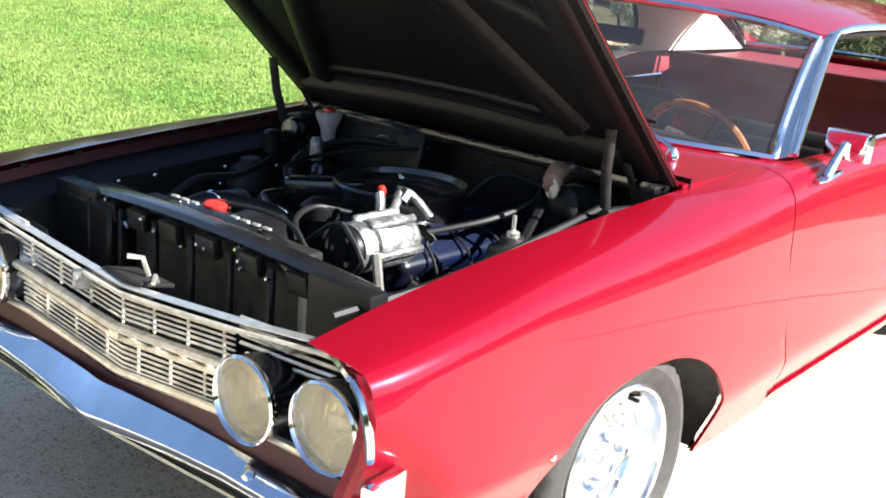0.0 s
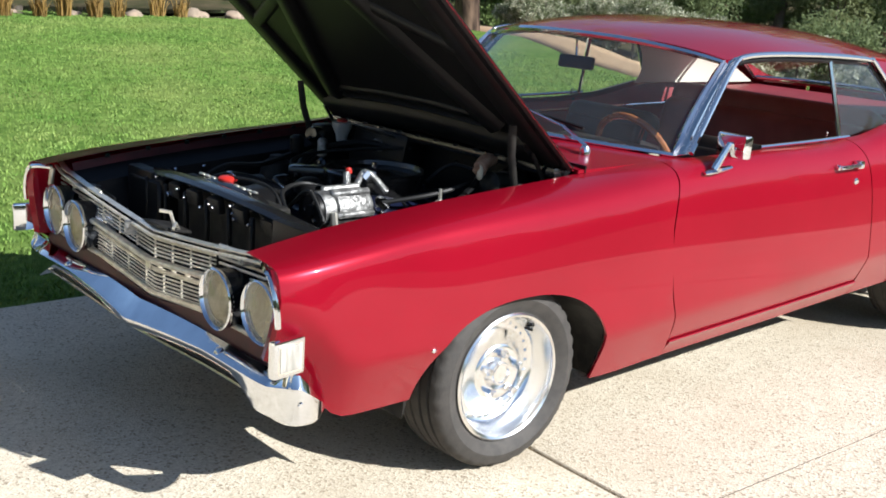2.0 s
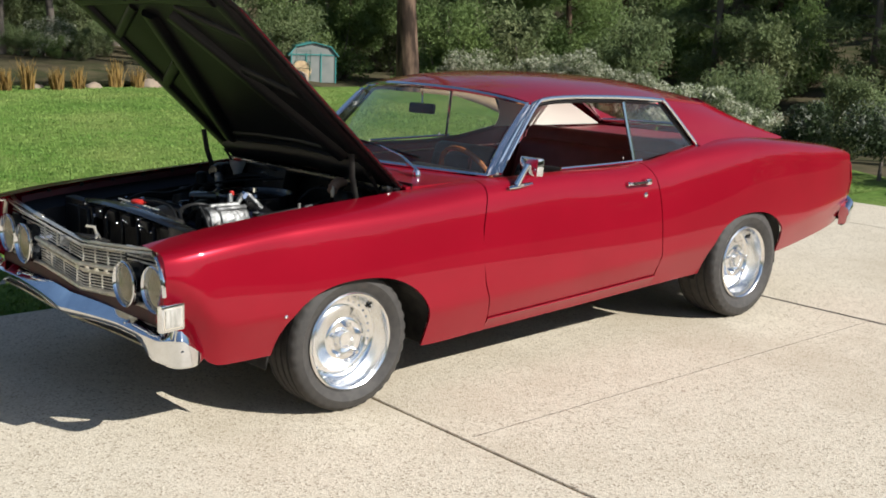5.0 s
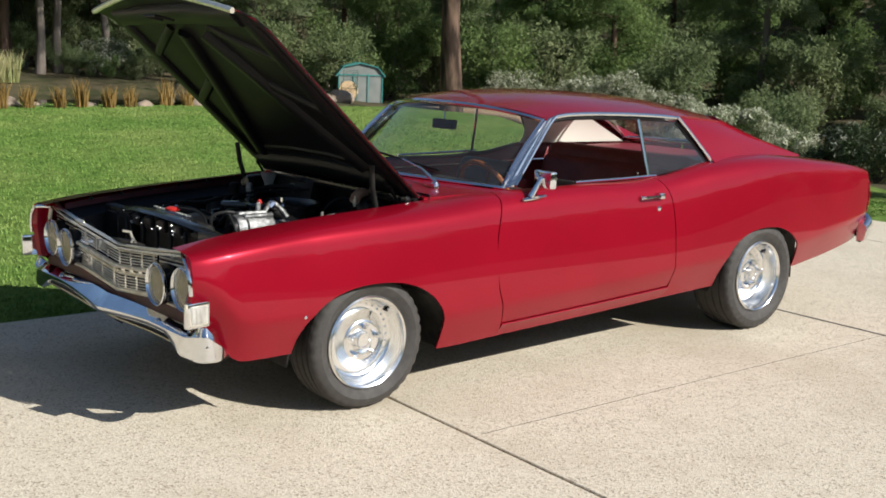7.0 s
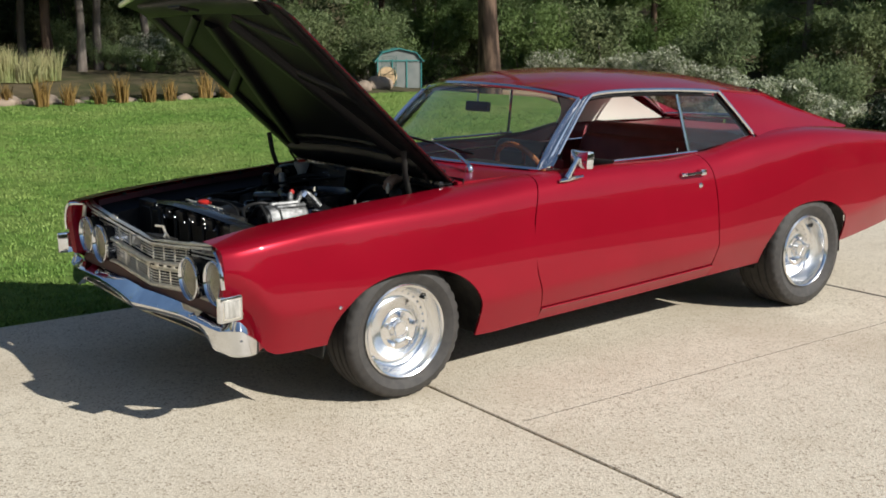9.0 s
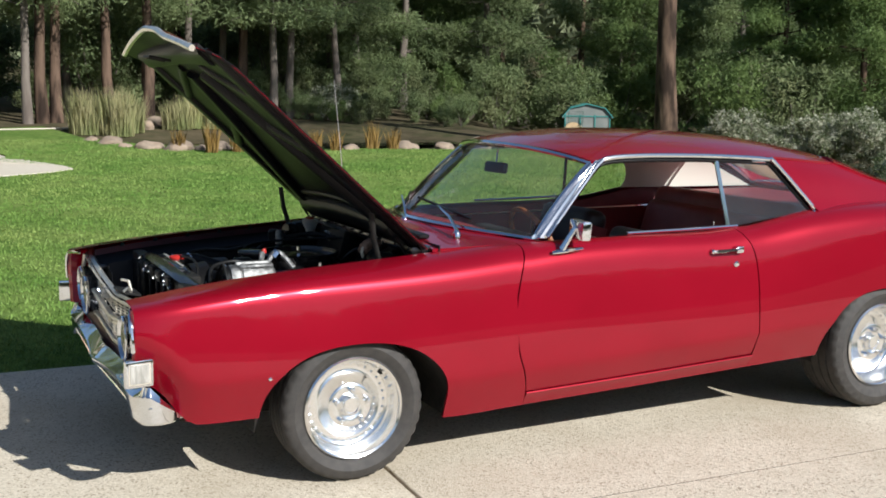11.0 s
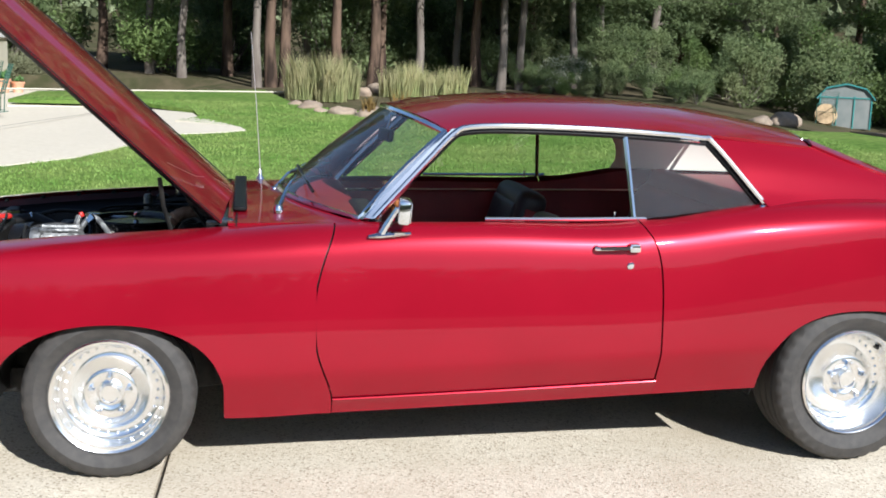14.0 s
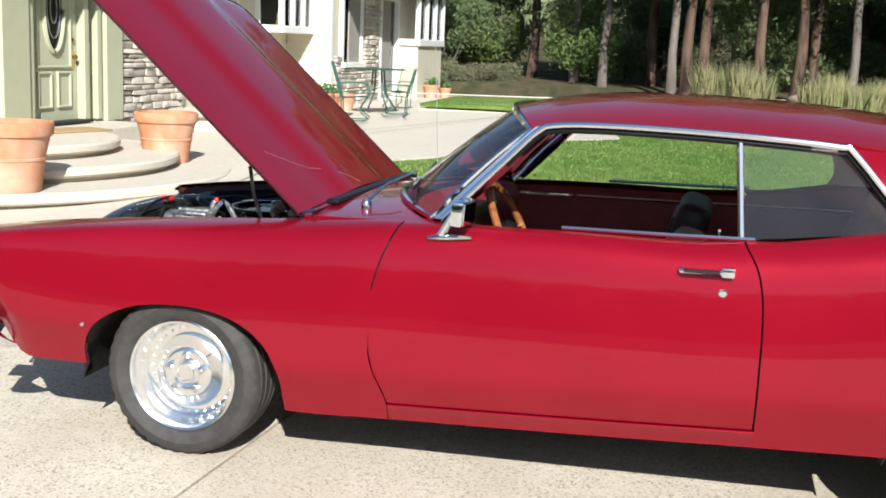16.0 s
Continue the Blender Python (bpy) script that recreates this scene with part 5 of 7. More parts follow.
eng = part("engine", box((0.62, 0.52, 0.34), pose(0.06, 0.0, 0.56), 0.04, 2), BLUE, car, "dark blue V8 engine with a round black air cleaner")
for s in (-1, 1):
    part("valve_cover", box((0.56, 0.15, 0.10), pose(0.06, s * 0.255, 0.735, s * -38, 0, 0), 0.025, 3), BLUE if s < 0 else BLACK_GLOSS, eng)
    bm = bmesh.new()
    for i in range(4):
        x = -0.14 + 0.135 * i
        add_tube(bm, [(x, s * 0.30, 0.66), (x, s * 0.40, 0.62), (x + 0.02, s * 0.41, 0.52)], 0.025, 7)
    bmesh.ops.recalc_face_normals(bm, faces=bm.faces[:])
    part("exhaust_manifold", bm, BLACK_DUSTY, eng)
    for i in range(4):
        x = -0.12 + 0.135 * i
        part("spark_lead", tube(smooth_path([(-0.12, s * 0.02, 0.80), (-0.05 + 0.05 * i, s * 0.14, 0.82), (x, s * 0.33, 0.76), (x, s * 0.37, 0.68)], 4), 0.005, 5), HOSE, eng)
part("intake_manifold", box((0.40, 0.24, 0.10), pose(0.06, 0, 0.76), 0.03, 2), BLUE, eng)
ac = part("air_cleaner", lathe([(0.12, 0.752), (0.178, 0.760), (0.184, 0.768), (0.184, 0.862), (0.190, 0.866), (0.191, 0.878), (0.185, 0.885), (0.174, 0.884), (0.168, 0.868), (0.13, 0.866), (0.05, 0.876), (0.0, 0.878)], 56, pose(0.030, -0.075, -0.008)), BLACK_GLOSS, car, "round gloss black air cleaner")
part("wing_nut", lathe([(0.012, 0.884), (0.010, 0.905), (0.0, 0.907)], 8, pose(0.030, -0.075, -0.008)), CHROME, ac)
part("air_cleaner_snorkel", box((0.24, 0.085, 0.055), pose(-0.10, 0.09, 0.838, 0, 0, -42), 0.018, 2), BLACK_GLOSS, ac)
cp = part("compressor", lathe([(0.0, -0.10), (0.030, -0.10), (0.062, -0.095), (0.066, -0.085), (0.066, -0.055), (0.055, -0.050), (0.055, -0.045), (0.066, -0.040), (0.066, 0.085), (0.058, 0.105), (0.04, 0.115), (0.0, 0.115)], 32, pose(-0.275, -0.285, 0.795, 0, 90, 0)), ALUMINIUM, car, "silver air-conditioning compressor with a black clutch")
part("clutch_plate", lathe([(0.0, -0.125), (0.02, -0.125), (0.022, -0.115), (0.058, -0.112), (0.06, -0.100), (0.0, -0.100)], 28, pose(-0.275, -0.285, 0.795, 0, 90, 0)), BLACK, cp)
for i in range(3):
    part("clutch_bolt", lathe([(0.008, 0), (0.007, 0.006), (0, 0.007)], 8, pose(-0.388, -0.285 + 0.035 * math.cos(2.1 * i), 0.795 + 0.035 * math.sin(2.1 * i), 0, -90, 0)), CHROME, cp)
for a in (0.3, 1.2, 2.1, 3.3):
    part("compressor_lug", box((0.16, 0.022, 0.028), pose(-0.255, -0.285 + 0.066 * math.cos(a), 0.795 + 0.066 * math.sin(a), math.degrees(a) - 90), 0.006), ALUMINIUM, cp)
part("service_port", tube(smooth_path([(-0.205, -0.225, 0.83), (-0.195, -0.215, 0.880), (-0.19, -0.205, 0.895)], 3), 0.013, 8), ALUMINIUM, cp)
part("port_cap", lathe([(0.010, 0), (0.011, 0.014), (0.008, 0.020), (0, 0.021)], 12, pose(-0.178, -0.205, 0.895, 0, -20, 0)), RED_CAP, cp, "red plastic cap")
part("hose_fitting", tube(smooth_path([(-0.20, -0.25, 0.82), (-0.155, -0.24, 0.885), (-0.13, -0.235, 0.90), (-0.10, -0.25, 0.88), (-0.06, -0.27, 0.83)], 4), 0.0115, 8), ALUMINIUM, cp)
part("fitting_nut", lathe([(0.022, 0), (0.022, 0.03), (0.014, 0.034)], 8, pose(-0.145, -0.238, 0.878, 0, 45, 0)), CHROME, cp)
part("compressor_bracket", tube([(-0.35, -0.36, 0.80), (-0.345, -0.375, 0.70), (-0.34, -0.37, 0.62)], 0.012, 6, flat=0.5), CHROME_DULL, cp)
part("drive_belt", tube(smooth_path([(-0.392, -0.285, 0.862), (-0.392, -0.21, 0.83), (-0.392, 0.02, 0.62), (-0.392, -0.02, 0.55), (-0.392, -0.33, 0.745), (-0.392, -0.345, 0.80), (-0.392, -0.285, 0.862)], 5), 0.007, 6), HOSE, car)
part("upper_radiator_hose", tube(smooth_path([(-0.55, 0.18, 0.80), (-0.44, 0.16, 0.83), (-0.32, 0.06, 0.80), (-0.22, 0.02, 0.76)], 5), 0.026, 10), HOSE, car)
part("overflow_hose", tube(smooth_path([(-0.53, 0.05, 0.865), (-0.50, -0.12, 0.872), (-0.50, -0.24, 0.85), (-0.53, -0.34, 0.77)], 6), 0.006, 6), HOSE, car)
part("fan_shroud", lathe([(0.20, 0.0), (0.21, 0.08), (0.20, 0.08), (0.19, 0.0)], 32, pose(-0.49, -0.02, 0.63, 0, 90, 0)), BLACK, car)
fan = part("cooling_fan", lathe([(0.05, 0), (0.05, 0.05), (0, 0.052)], 16, pose(-0.46, -0.02, 0.63, 0, 90, 0)), BLACK_DUSTY, car)
for i in range(5):
    part("fan_blade", box((0.012, 0.17, 0.06), pose(-0.435, -0.02, 0.63, 72 * i) @ pose(0, 0.12, 0, 0, 25, 0), 0.003), ALUMINIUM, fan)
part("alternator", lathe([(0.0, -0.07), (0.04, -0.07), (0.065, -0.05), (0.065, 0.05), (0.04, 0.07), (0.0, 0.07)], 24, pose(-0.28, 0.30, 0.74, 0, 90, 0)), ALUMINIUM, car)
part("distributor", lathe([(0.035, 0.72), (0.035, 0.79), (0.055, 0.80), (0.055, 0.83), (0.03, 0.85), (0, 0.852)], 20, pose(-0.23, -0.03, 0)), BLACK, car)
mc = part("master_cylinder", lathe([(0.045, 0.0), (0.045, 0.10), (0.03, 0.11), (0, 0.112)], 20, pose(0.34, -0.46, 0.86, 0, -82, 12)), BLACK_DUSTY, car, "brake master cylinder with a cloth-wrapped hose")
part("heat_wrap", tube(smooth_path([(0.30, -0.43, 0.952), (0.26, -0.44, 0.952), (0.225, -0.455, 0.940), (0.20, -0.468, 0.915)], 4), [0.022] * 3 + [0.027, 0.024] * 3 + [0.028, 0.022, 0.026, 0.020], 12), mat("brown_cloth_wrap", (0.25, 0.135, 0.085), rough=0.9, color2=(0.36, 0.23, 0.16), scale=30, bump=0.6, bump_scale=70), mc, "brown wrapped duct")
for i in range(4):
    part("wrap_turn", tube([(0.205 + 0.012 * math.cos(a), -0.466 + 0.024 * math.cos(a) * (1 - 0.2 * i), 0.917 + 0.024 * math.sin(a) * (1 - 0.2 * i)) for a in [2 * math.pi * k / 12 for k in range(12)]], 0.006, 5, closed=True), CREAM, mc)
part("brake_booster", lathe([(0.03, 0), (0.11, 0.015), (0.12, 0.05), (0.11, 0.085), (0.04, 0.10)], 28, pose(0.43, -0.46, 0.80, 0, -90, 0)), BLACK, car)
st = part("shock_mount", lathe([(0.075, 0.74), (0.06, 0.80), (0.035, 0.815), (0.03, 0.83), (0.0, 0.832)], 20, pose(-0.02, -0.52, 0)), BLACK_DUSTY, car, "shock tower with a silver stud")
part("shock_stud", lathe([(0.018, 0.83), (0.018, 0.842), (0.006, 0.848), (0.006, 0.885), (0, 0.887)], 10, pose(-0.02, -0.52, 0)), CHROME_DULL, st)
part("shock_mount", lathe([(0.075, 0.74), (0.06, 0.80), (0.035, 0.815), (0.03, 0.83), (0.0, 0.832)], 20, pose(-0.02, 0.52, 0)), BLACK_DUSTY, car)
part("export_brace", tube([(-0.02, -0.54, 0.80), (0.20, -0.44, 0.86), (0.42, -0.30, 0.93)], 0.014, 6, flat=0.5), BLACK, car)
part("heater_hose", tube(smooth_path([(0.36, 0.20, 0.88), (0.22, 0.32, 0.90), (0.0, 0.33, 0.86), (-0.16, 0.16, 0.80)], 6), 0.014, 8), HOSE, car)
part("vacuum_hose", tube(smooth_path([(0.36, -0.40, 0.86), (0.28, -0.24, 0.90), (0.20, -0.18, 0.83)], 5), 0.008, 6), HOSE, car)
bt = part("washer_bottle", lathe([(0.0, 0.86), (0.022, 0.86), (0.026, 0.90), (0.042, 0.935), (0.044, 0.955), (0.0, 0.957)], 18, pose(0.285, 0.50, 0.0)), mat("clear_plastic", (0.55, 0.54, 0.52), rough=0.3, trans=0.4), car, "translucent plastic bottle with a red top")
part("bottle_cap", lathe([(0.022, 0), (0.022, 0.010), (0.0, 0.012)], 16, pose(0.285, 0.50, 0.957)), RED_CAP, bt)
relay = part("wiper_motor", box((0.10, 0.09, 0.10), pose(0.27, 0.60, 0.885), 0.018, 2), BLACK, car, "black wiper motor with leads")
part("motor_can", lathe([(0.034, 0), (0.036, 0.05), (0.028, 0.07), (0.0, 0.072)], 18, pose(0.23, 0.58, 0.89, 0, -80, 20)), BLACK_GLOSS, relay)
for k in range(3):
    part("motor_lead", tube(smooth_path([(0.25, 0.56 + 0.02 * k, 0.87), (0.20, 0.50 + 0.02 * k, 0.82), (0.12, 0.46, 0.78 + 0.02 * k), (0.02, 0.42, 0.76)], 4), 0.005, 5), HOSE, relay)
part("starter_solenoid", lathe([(0.03, 0), (0.03, 0.06), (0.02, 0.07), (0, 0.072)], 16, pose(0.10, 0.56, 0.83)), BLACK, car)
part("battery", box((0.17, 0.24, 0.19), pose(-0.55, 0.47, 0.70), 0.01), BLACK, car)
part("wiring_loom", tube(smooth_path([(-0.70, -0.58, 0.78), (-0.40, -0.60, 0.80), (-0.05, -0.60, 0.84), (0.30, -0.58, 0.88)], 5), 0.010, 6), HOSE, car)

# small hoses, leads, clamps and fasteners in the bay
for k, pts in enumerate((
        [(-0.50, 0.30, 0.80), (-0.36, 0.34, 0.84), (-0.20, 0.36, 0.83), (-0.02, 0.42, 0.85)],
        [(-0.44, -0.22, 0.78), (-0.40, -0.12, 0.83), (-0.28, -0.06, 0.84), (-0.18, -0.10, 0.82)],
        [(-0.10, -0.30, 0.80), (0.05, -0.38, 0.83), (0.20, -0.40, 0.86), (0.34, -0.36, 0.88)],
        [(-0.20, 0.10, 0.83), (-0.14, 0.22, 0.87), (0.02, 0.27, 0.88), (0.20, 0.22, 0.89), (0.36, 0.12, 0.90)])):
    part("small_hose", tube(smooth_path(pts, 6), (0.011, 0.008, 0.009, 0.007)[k], 7), HOSE, car)
for x, y, z in ((-0.44, 0.16, 0.83), (-0.30, 0.05, 0.795), (0.30, 0.26, 0.895)):
    part("hose_clamp", lathe([(0.0275, -0.006), (0.029, -0.004), (0.029, 0.004), (0.0275, 0.006)], 18, pose(x, y, z, 0, 70, 20)), CHROME, car)
for s in (-1, 1):
    for i in range(7):
        x = -0.66 + 0.17 * i
        part("fender_bolt", lathe([(0.011, -0.004), (0.011, 0.006), (0.008, 0.009), (0, 0.010)], 6, pose(x, s * 0.728, curve_at(ZT_KEYS, x) - 0.020)), BLACK_DUSTY, car)
g = random.Random(17)
for k in range(22):
    # made-up chrome dots for small glints, scattered on the firewall, fender aprons and support
    x, y, z, rx, ry = g.choice(((0.405, g.uniform(-0.6, 0.6), g.uniform(0.80, 0.93), 0, -90), (g.uniform(-0.5, 0.3), 0.625, g.uniform(0.72, 0.80), 90, 0), (-0.64, g.uniform(-0.35, 0.35), g.uniform(0.76, 0.82), 0, -90)))
    part("glint_bolt", lathe([(0.007, -0.004), (0.007, 0.006), (0.004, 0.010), (0, 0.010)], 6, pose(x, y, z, rx, ry)), CHROME, car)
part("coil", lathe([(0.0, 0), (0.028, 0), (0.028, 0.10), (0.020, 0.112), (0.008, 0.115), (0.008, 0.13), (0, 0.13)], 18, pose(0.12, 0.30, 0.80, 0, -70, 20)), BLACK_GLOSS, car)
part("oil_filler_cap", lathe([(0.030, 0), (0.032, 0.006), (0.030, 0.020), (0.010, 0.024), (0, 0.024)], 18, pose(-0.10, -0.29, 0.785, 38)), CHROME, car, "chrome oil filler cap")
part("compressor_badge", box((0.06, 0.028, 0.004), pose(-0.25, -0.318, 0.853, 28, 0, 0), 0.001), BLACK, cp)
part("heater_valve", lathe([(0.02, -0.03), (0.02, 0.03), (0.012, 0.04), (0, 0.04)], 12, pose(0.05, 0.30, 0.89)), ALUMINIUM, car)

# ---- interior ----
bench = part("rear_seat", box((0.50, 1.24, 0.16), pose(2.32, 0, 0.62, 0, -6, 0), 0.06, 4), VINYL_RED, car, "dark red vinyl rear bench")
part("rear_backrest", box((0.25, 1.24, 0.42), pose(2.60, 0, 0.770, 0, 17, 0), 0.080, 5), VINYL_BROWN, bench, "dark brown vinyl seat back")
part("backrest_roll", box((0.19, 1.22, 0.15), pose(2.672, 0, 0.985, 0, 17, 0), 0.070, 5), VINYL_BROWN, bench, "padded brown roll along the seat back's top")
for y in (-0.30, 0.30):
    part("backrest_seam", tube([(2.445, y, 0.66), (2.475, y, 0.76), (2.515, y, 0.90)], 0.006, 5), VINYL_BLACK, bench)
part("parcel_shelf", box((0.66, 1.18, 0.03), pose(3.06, 0, 1.025), 0.01), VINYL_RED, car)
for s in (-1, 1):
    fs = part("front_seat", box((0.54, 0.56, 0.15), pose(1.50, s * 0.36, 0.58, 0, -6, 0), 0.055, 4), VINYL_RED, car, "dark vinyl front seat")
    part("seat_backrest", box((0.15, 0.54, 0.46), pose(1.80, s * 0.36, 0.765 if s > 0 else 0.705, 0, 16, 0), 0.070, 5), VINYL_BLACK, fs)
    part("seat_insert", box((0.10, 0.012, 0.20), pose(1.83, s * 0.36 - 0.268, 0.80 if s > 0 else 0.74, 0, 16, 0), 0.005), VINYL_RED, fs)
    part("seat_bolster", box((0.06, 0.46, 0.40), pose(1.735, s * 0.36, 0.735 if s > 0 else 0.690, 0, 16, 0), 0.025, 3), VINYL_BLACK, fs)
    part("seat_side", box((0.15, 0.02, 0.30), pose(1.78, s * 0.36 - 0.275, 0.70, 0, 16, 0), 0.012, 2), CREAM, fs)
    rows = [[(x, s * (curve_at(YT_KEYS, x) - 0.035 - 0.03 * t), 0.36 + (curve_at(ZT_KEYS, x) - 0.40) * t2) for t, t2 in ((0, 0), (1, 0.4), (1, 0.8), (0.4, 0.97), (0, 1.03))] for x in [0.86 + 1.95 * i / 16 for i in range(17)]]
    sheet("door_card", rows, VINYL_RED, car, "dark red door panel", thick=0.01, flip=s > 0)
    part("door_card_strip", tube([(1.0, s * 0.712, 0.915), (2.7, s * 0.700, 0.935)], 0.008, 6), CHROME_TRIM, car)
    rows = []
    for i in range(9):
        t = i / 8
        a = Vector((2.30 if s > 0 else 2.40, s * 0.655, 1.305)).lerp(Vector((2.84, s * 0.56, 1.275)), t)
        b = Vector((2.42 if s > 0 else 2.60, s * 0.725, 1.050)).lerp(Vector((3.36, s * 0.61, 1.050)), t)
        bow = 0.07 if s > 0 else 0.0
        rows.append([a.lerp(b, j / 6) + Vector((bow * math.sin(math.pi * j / 6) ** 0.7 * (1 - t), 0, 0)) for j in range(7)])
    sheet("pillar_lining", rows, HEADLINER, car, "cream pillar lining", thick=0.004, flip=s < 0)
rows = [[Vector(roof_point(0.02 + 0.96 * i / 14, 0.96 * (-1 + 2 * j / 16))) + Vector((0, 0, -0.035)) for j in range(17)] for i in range(15)]
sheet("headliner", rows, HEADLINER, car, "cream headliner", thick=0.004)
rows = [[(0.98 + 0.02 * t, y, 0.62 + 0.33 * t) for t in (0, 0.5, 0.9)] + [(0.97, y, 0.962), (0.90, y, 0.975), (0.72 + 0.2 * (y / 0.70) ** 2, y, 0.975)] for y in [-0.70 + 1.40 * i / 14 for i in range(15)]]
sheet("dashboard", rows, VINYL_RED, car, "dark red padded dashboard", thick=0.006, flip=True)
part("instrument_hood", box((0.10, 0.50, 0.10), pose(0.99, -0.36, 0.93), 0.03, 3), VINYL_BLACK, car)
sw_m = pose(1.165, -0.37, 0.895, 0, 64, 0)
part("steering_wheel", tube([sw_m @ Vector((0.195 * math.cos(a), 0.195 * math.sin(a), 0)) for a in [2 * math.pi * i / 40 for i in range(40)]], 0.015, 8, closed=True), WOOD_RIM, car, "wood-rimmed steering wheel")
swo = bpy.data.objects["steering_wheel"]
for i in range(3):
    a = math.pi / 2 + 2 * math.pi * i / 3
    part("wheel_spoke", tube([sw_m @ Vector((0, 0, -0.01)), sw_m @ Vector((0.185 * math.cos(a), 0.185 * math.sin(a), 0))], 0.010, 6, flat=0.4), CHROME, swo)
part("wheel_hub", lathe([(0.05, -0.03), (0.05, 0.0), (0.03, 0.02), (0, 0.022)], 20, sw_m), BLACK, swo)
part("steering_column", tube([(1.155, -0.37, 0.885), (0.95, -0.37, 0.80)], 0.03, 10), BLACK, car)
rv = part("rear_view_mirror", box((0.028, 0.178, 0.056), pose(1.115, -0.041, 1.256, 0, 8, 8), 0.012, 3), BLACK, car, "black rear-view mirror")
part("mirror_stalk", tube([(1.118, -0.035, 1.275), (1.14, -0.01, 1.345)], 0.005, 6), CHROME, rv)
part("carpet", box((2.0, 1.36, 0.02), pose(1.75, 0, 0.37, 0, -1.8), 0.004), VINYL_BLACK, car)

# ---- trees ----
def leaf_cloud(name, centres, count, size, material, parent, seed, flat=0.6, width=0.35, k=4):
    """Many small leaf blades scattered round clump centres, (x, y, z, radius) each; k corners to a leaf."""
    g = np.random.default_rng(seed)
    c = np.array(centres)
    pick = g.integers(0, len(c), count)
    d = g.normal(size=(count, 3))
    d /= np.linalg.norm(d, axis=1)[:, None]
    rad = g.random(count)[:, None] ** 0.45
    p = c[pick, :3] + d * rad * c[pick, 3:4] * np.array([1, 1, flat])
    a = g.normal(size=(count, 3))
    a /= np.linalg.norm(a, axis=1)[:, None]
    b = np.cross(a, g.normal(size=(count, 3)))
    b /= np.linalg.norm(b, axis=1)[:, None]
    s = size * (0.6 + 0.8 * g.random((count, 1)))
    ring = [p - a * s, p + b * s * width, p + a * s, p - b * s * width] if k == 4 else [p - a * s - b * s * width, p - a * s + b * s * width, p + a * s]
    v = np.stack(ring, 1).reshape(-1, 3)
    me = bpy.data.meshes.new(name)
    me.vertices.add(count * k)
    me.vertices.foreach_set("co", v.astype(np.float32).ravel())
    me.loops.add(count * k)
    me.loops.foreach_set("vertex_index", np.arange(count * k, dtype=np.int32))
    me.polygons.add(count)
    me.polygons.foreach_set("loop_start", np.arange(0, count * k, k, dtype=np.int32))
    me.update(calc_edges=True)
    me.materials.append(material)
    ob = new(name, me)
    ob.parent = parent
    return ob


def pine(label, height, radius, lean, crown_from, material, bark, seed, leaves=5200, at=None, size=0.17):
    g = random.Random(seed)
    tree = thing("pine_tree", label, "tree", "pines behind the lawn")
    k = 9
    pts = [(lean * (i / k) ** 1.5 * height * 0.05 + g.uniform(-.05, .05), g.uniform(-.05, .05), height * i / k - (0.1 if i == 0 else 0)) for i in range(k + 1)]
    bm = bmesh.new()
    add_tube(bm, pts, [radius * (1.25 if i == 0 else 1.0) * (1 - 0.85 * i / k) for i in range(k + 1)], 10)
    clumps = []
    z = crown_from
    while z < height:
        t = (z - crown_from) / (height - crown_from)
        reach = (0.30 + 0.9 * math.sin(math.pi * min(1, 0.22 + 0.78 * t)) ** 0.8) * height * 0.15 * g.uniform(0.65, 1.2)
        for i in range(g.randint(2, 4)):
            a = g.uniform(0, 2 * math.pi)
            tip = Vector((math.cos(a) * reach, math.sin(a) * reach, z + g.uniform(-0.5, 0.25)))
            base = Vector((0, 0, z))
            add_tube(bm, [base, (base + tip) / 2 + Vector((0, 0, 0.12)), tip], [radius * 0.22 * (1 - 0.6 * t), radius * 0.12, 0.012], 5)
            for q in (0.55, 0.8, 1.0):
                p = base.lerp(tip, q)
                clumps.append((p.x, p.y, p.z + g.uniform(-0.1, 0.15), g.uniform(0.35, 0.75) * (0.6 + 0.4 * reach / 1.5)))
        z += g.uniform(0.30, 0.55)
    bmesh.ops.recalc_face_normals(bm, faces=bm.faces[:])
    part("trunk", bm, bark, tree)
    leaf_cloud("crown", clumps, round(leaves * 3.1), size * 0.40, material, tree, seed, width=0.22, k=3)
    if at is not None:
        tree.matrix_world = at
    return tree

# ---- house ----
PZ = 0.50


def patio_z(y):
    return min(PZ, rise(y))


house = thing("house", "single-storey cream house with lap siding, ledgestone and white trim", "house")
WX, BX = -5.75, -4.90


def wall_box(name, x, y0, y1, z0, z1, material, parent=house, depth=0.20, label=""):
    return part(name, box((depth, y1 - y0, z1 - z0), pose(x - depth / 2, (y0 + y1) / 2, (z0 + z1) / 2)), material, parent, label, smooth=False)


# wall cores with real openings: (y0, y1, z0, z1)
OPEN_A = [(6.62, 8.06, 0.54, 2.62), (10.55, 12.25, 0.80, 2.60)]
OPEN_B = [(14.80, 16.00, 1.20, 2.72), (17.10, 18.40, 0.47, 2.55)]


def wall_with_openings(x, y0, y1, z0, z1, opens, material):
    cuts = sorted(opens)
    y = y0
    for a, b, c, d in cuts:
        wall_box("wall", x, y, a, z0, z1, material)
        if c > z0:
            wall_box("wall", x, a, b, z0, c, material)
        wall_box("wall", x, a, b, d, z1, material)
        y = b
    wall_box("wall", x, y, y1, z0, z1, material)


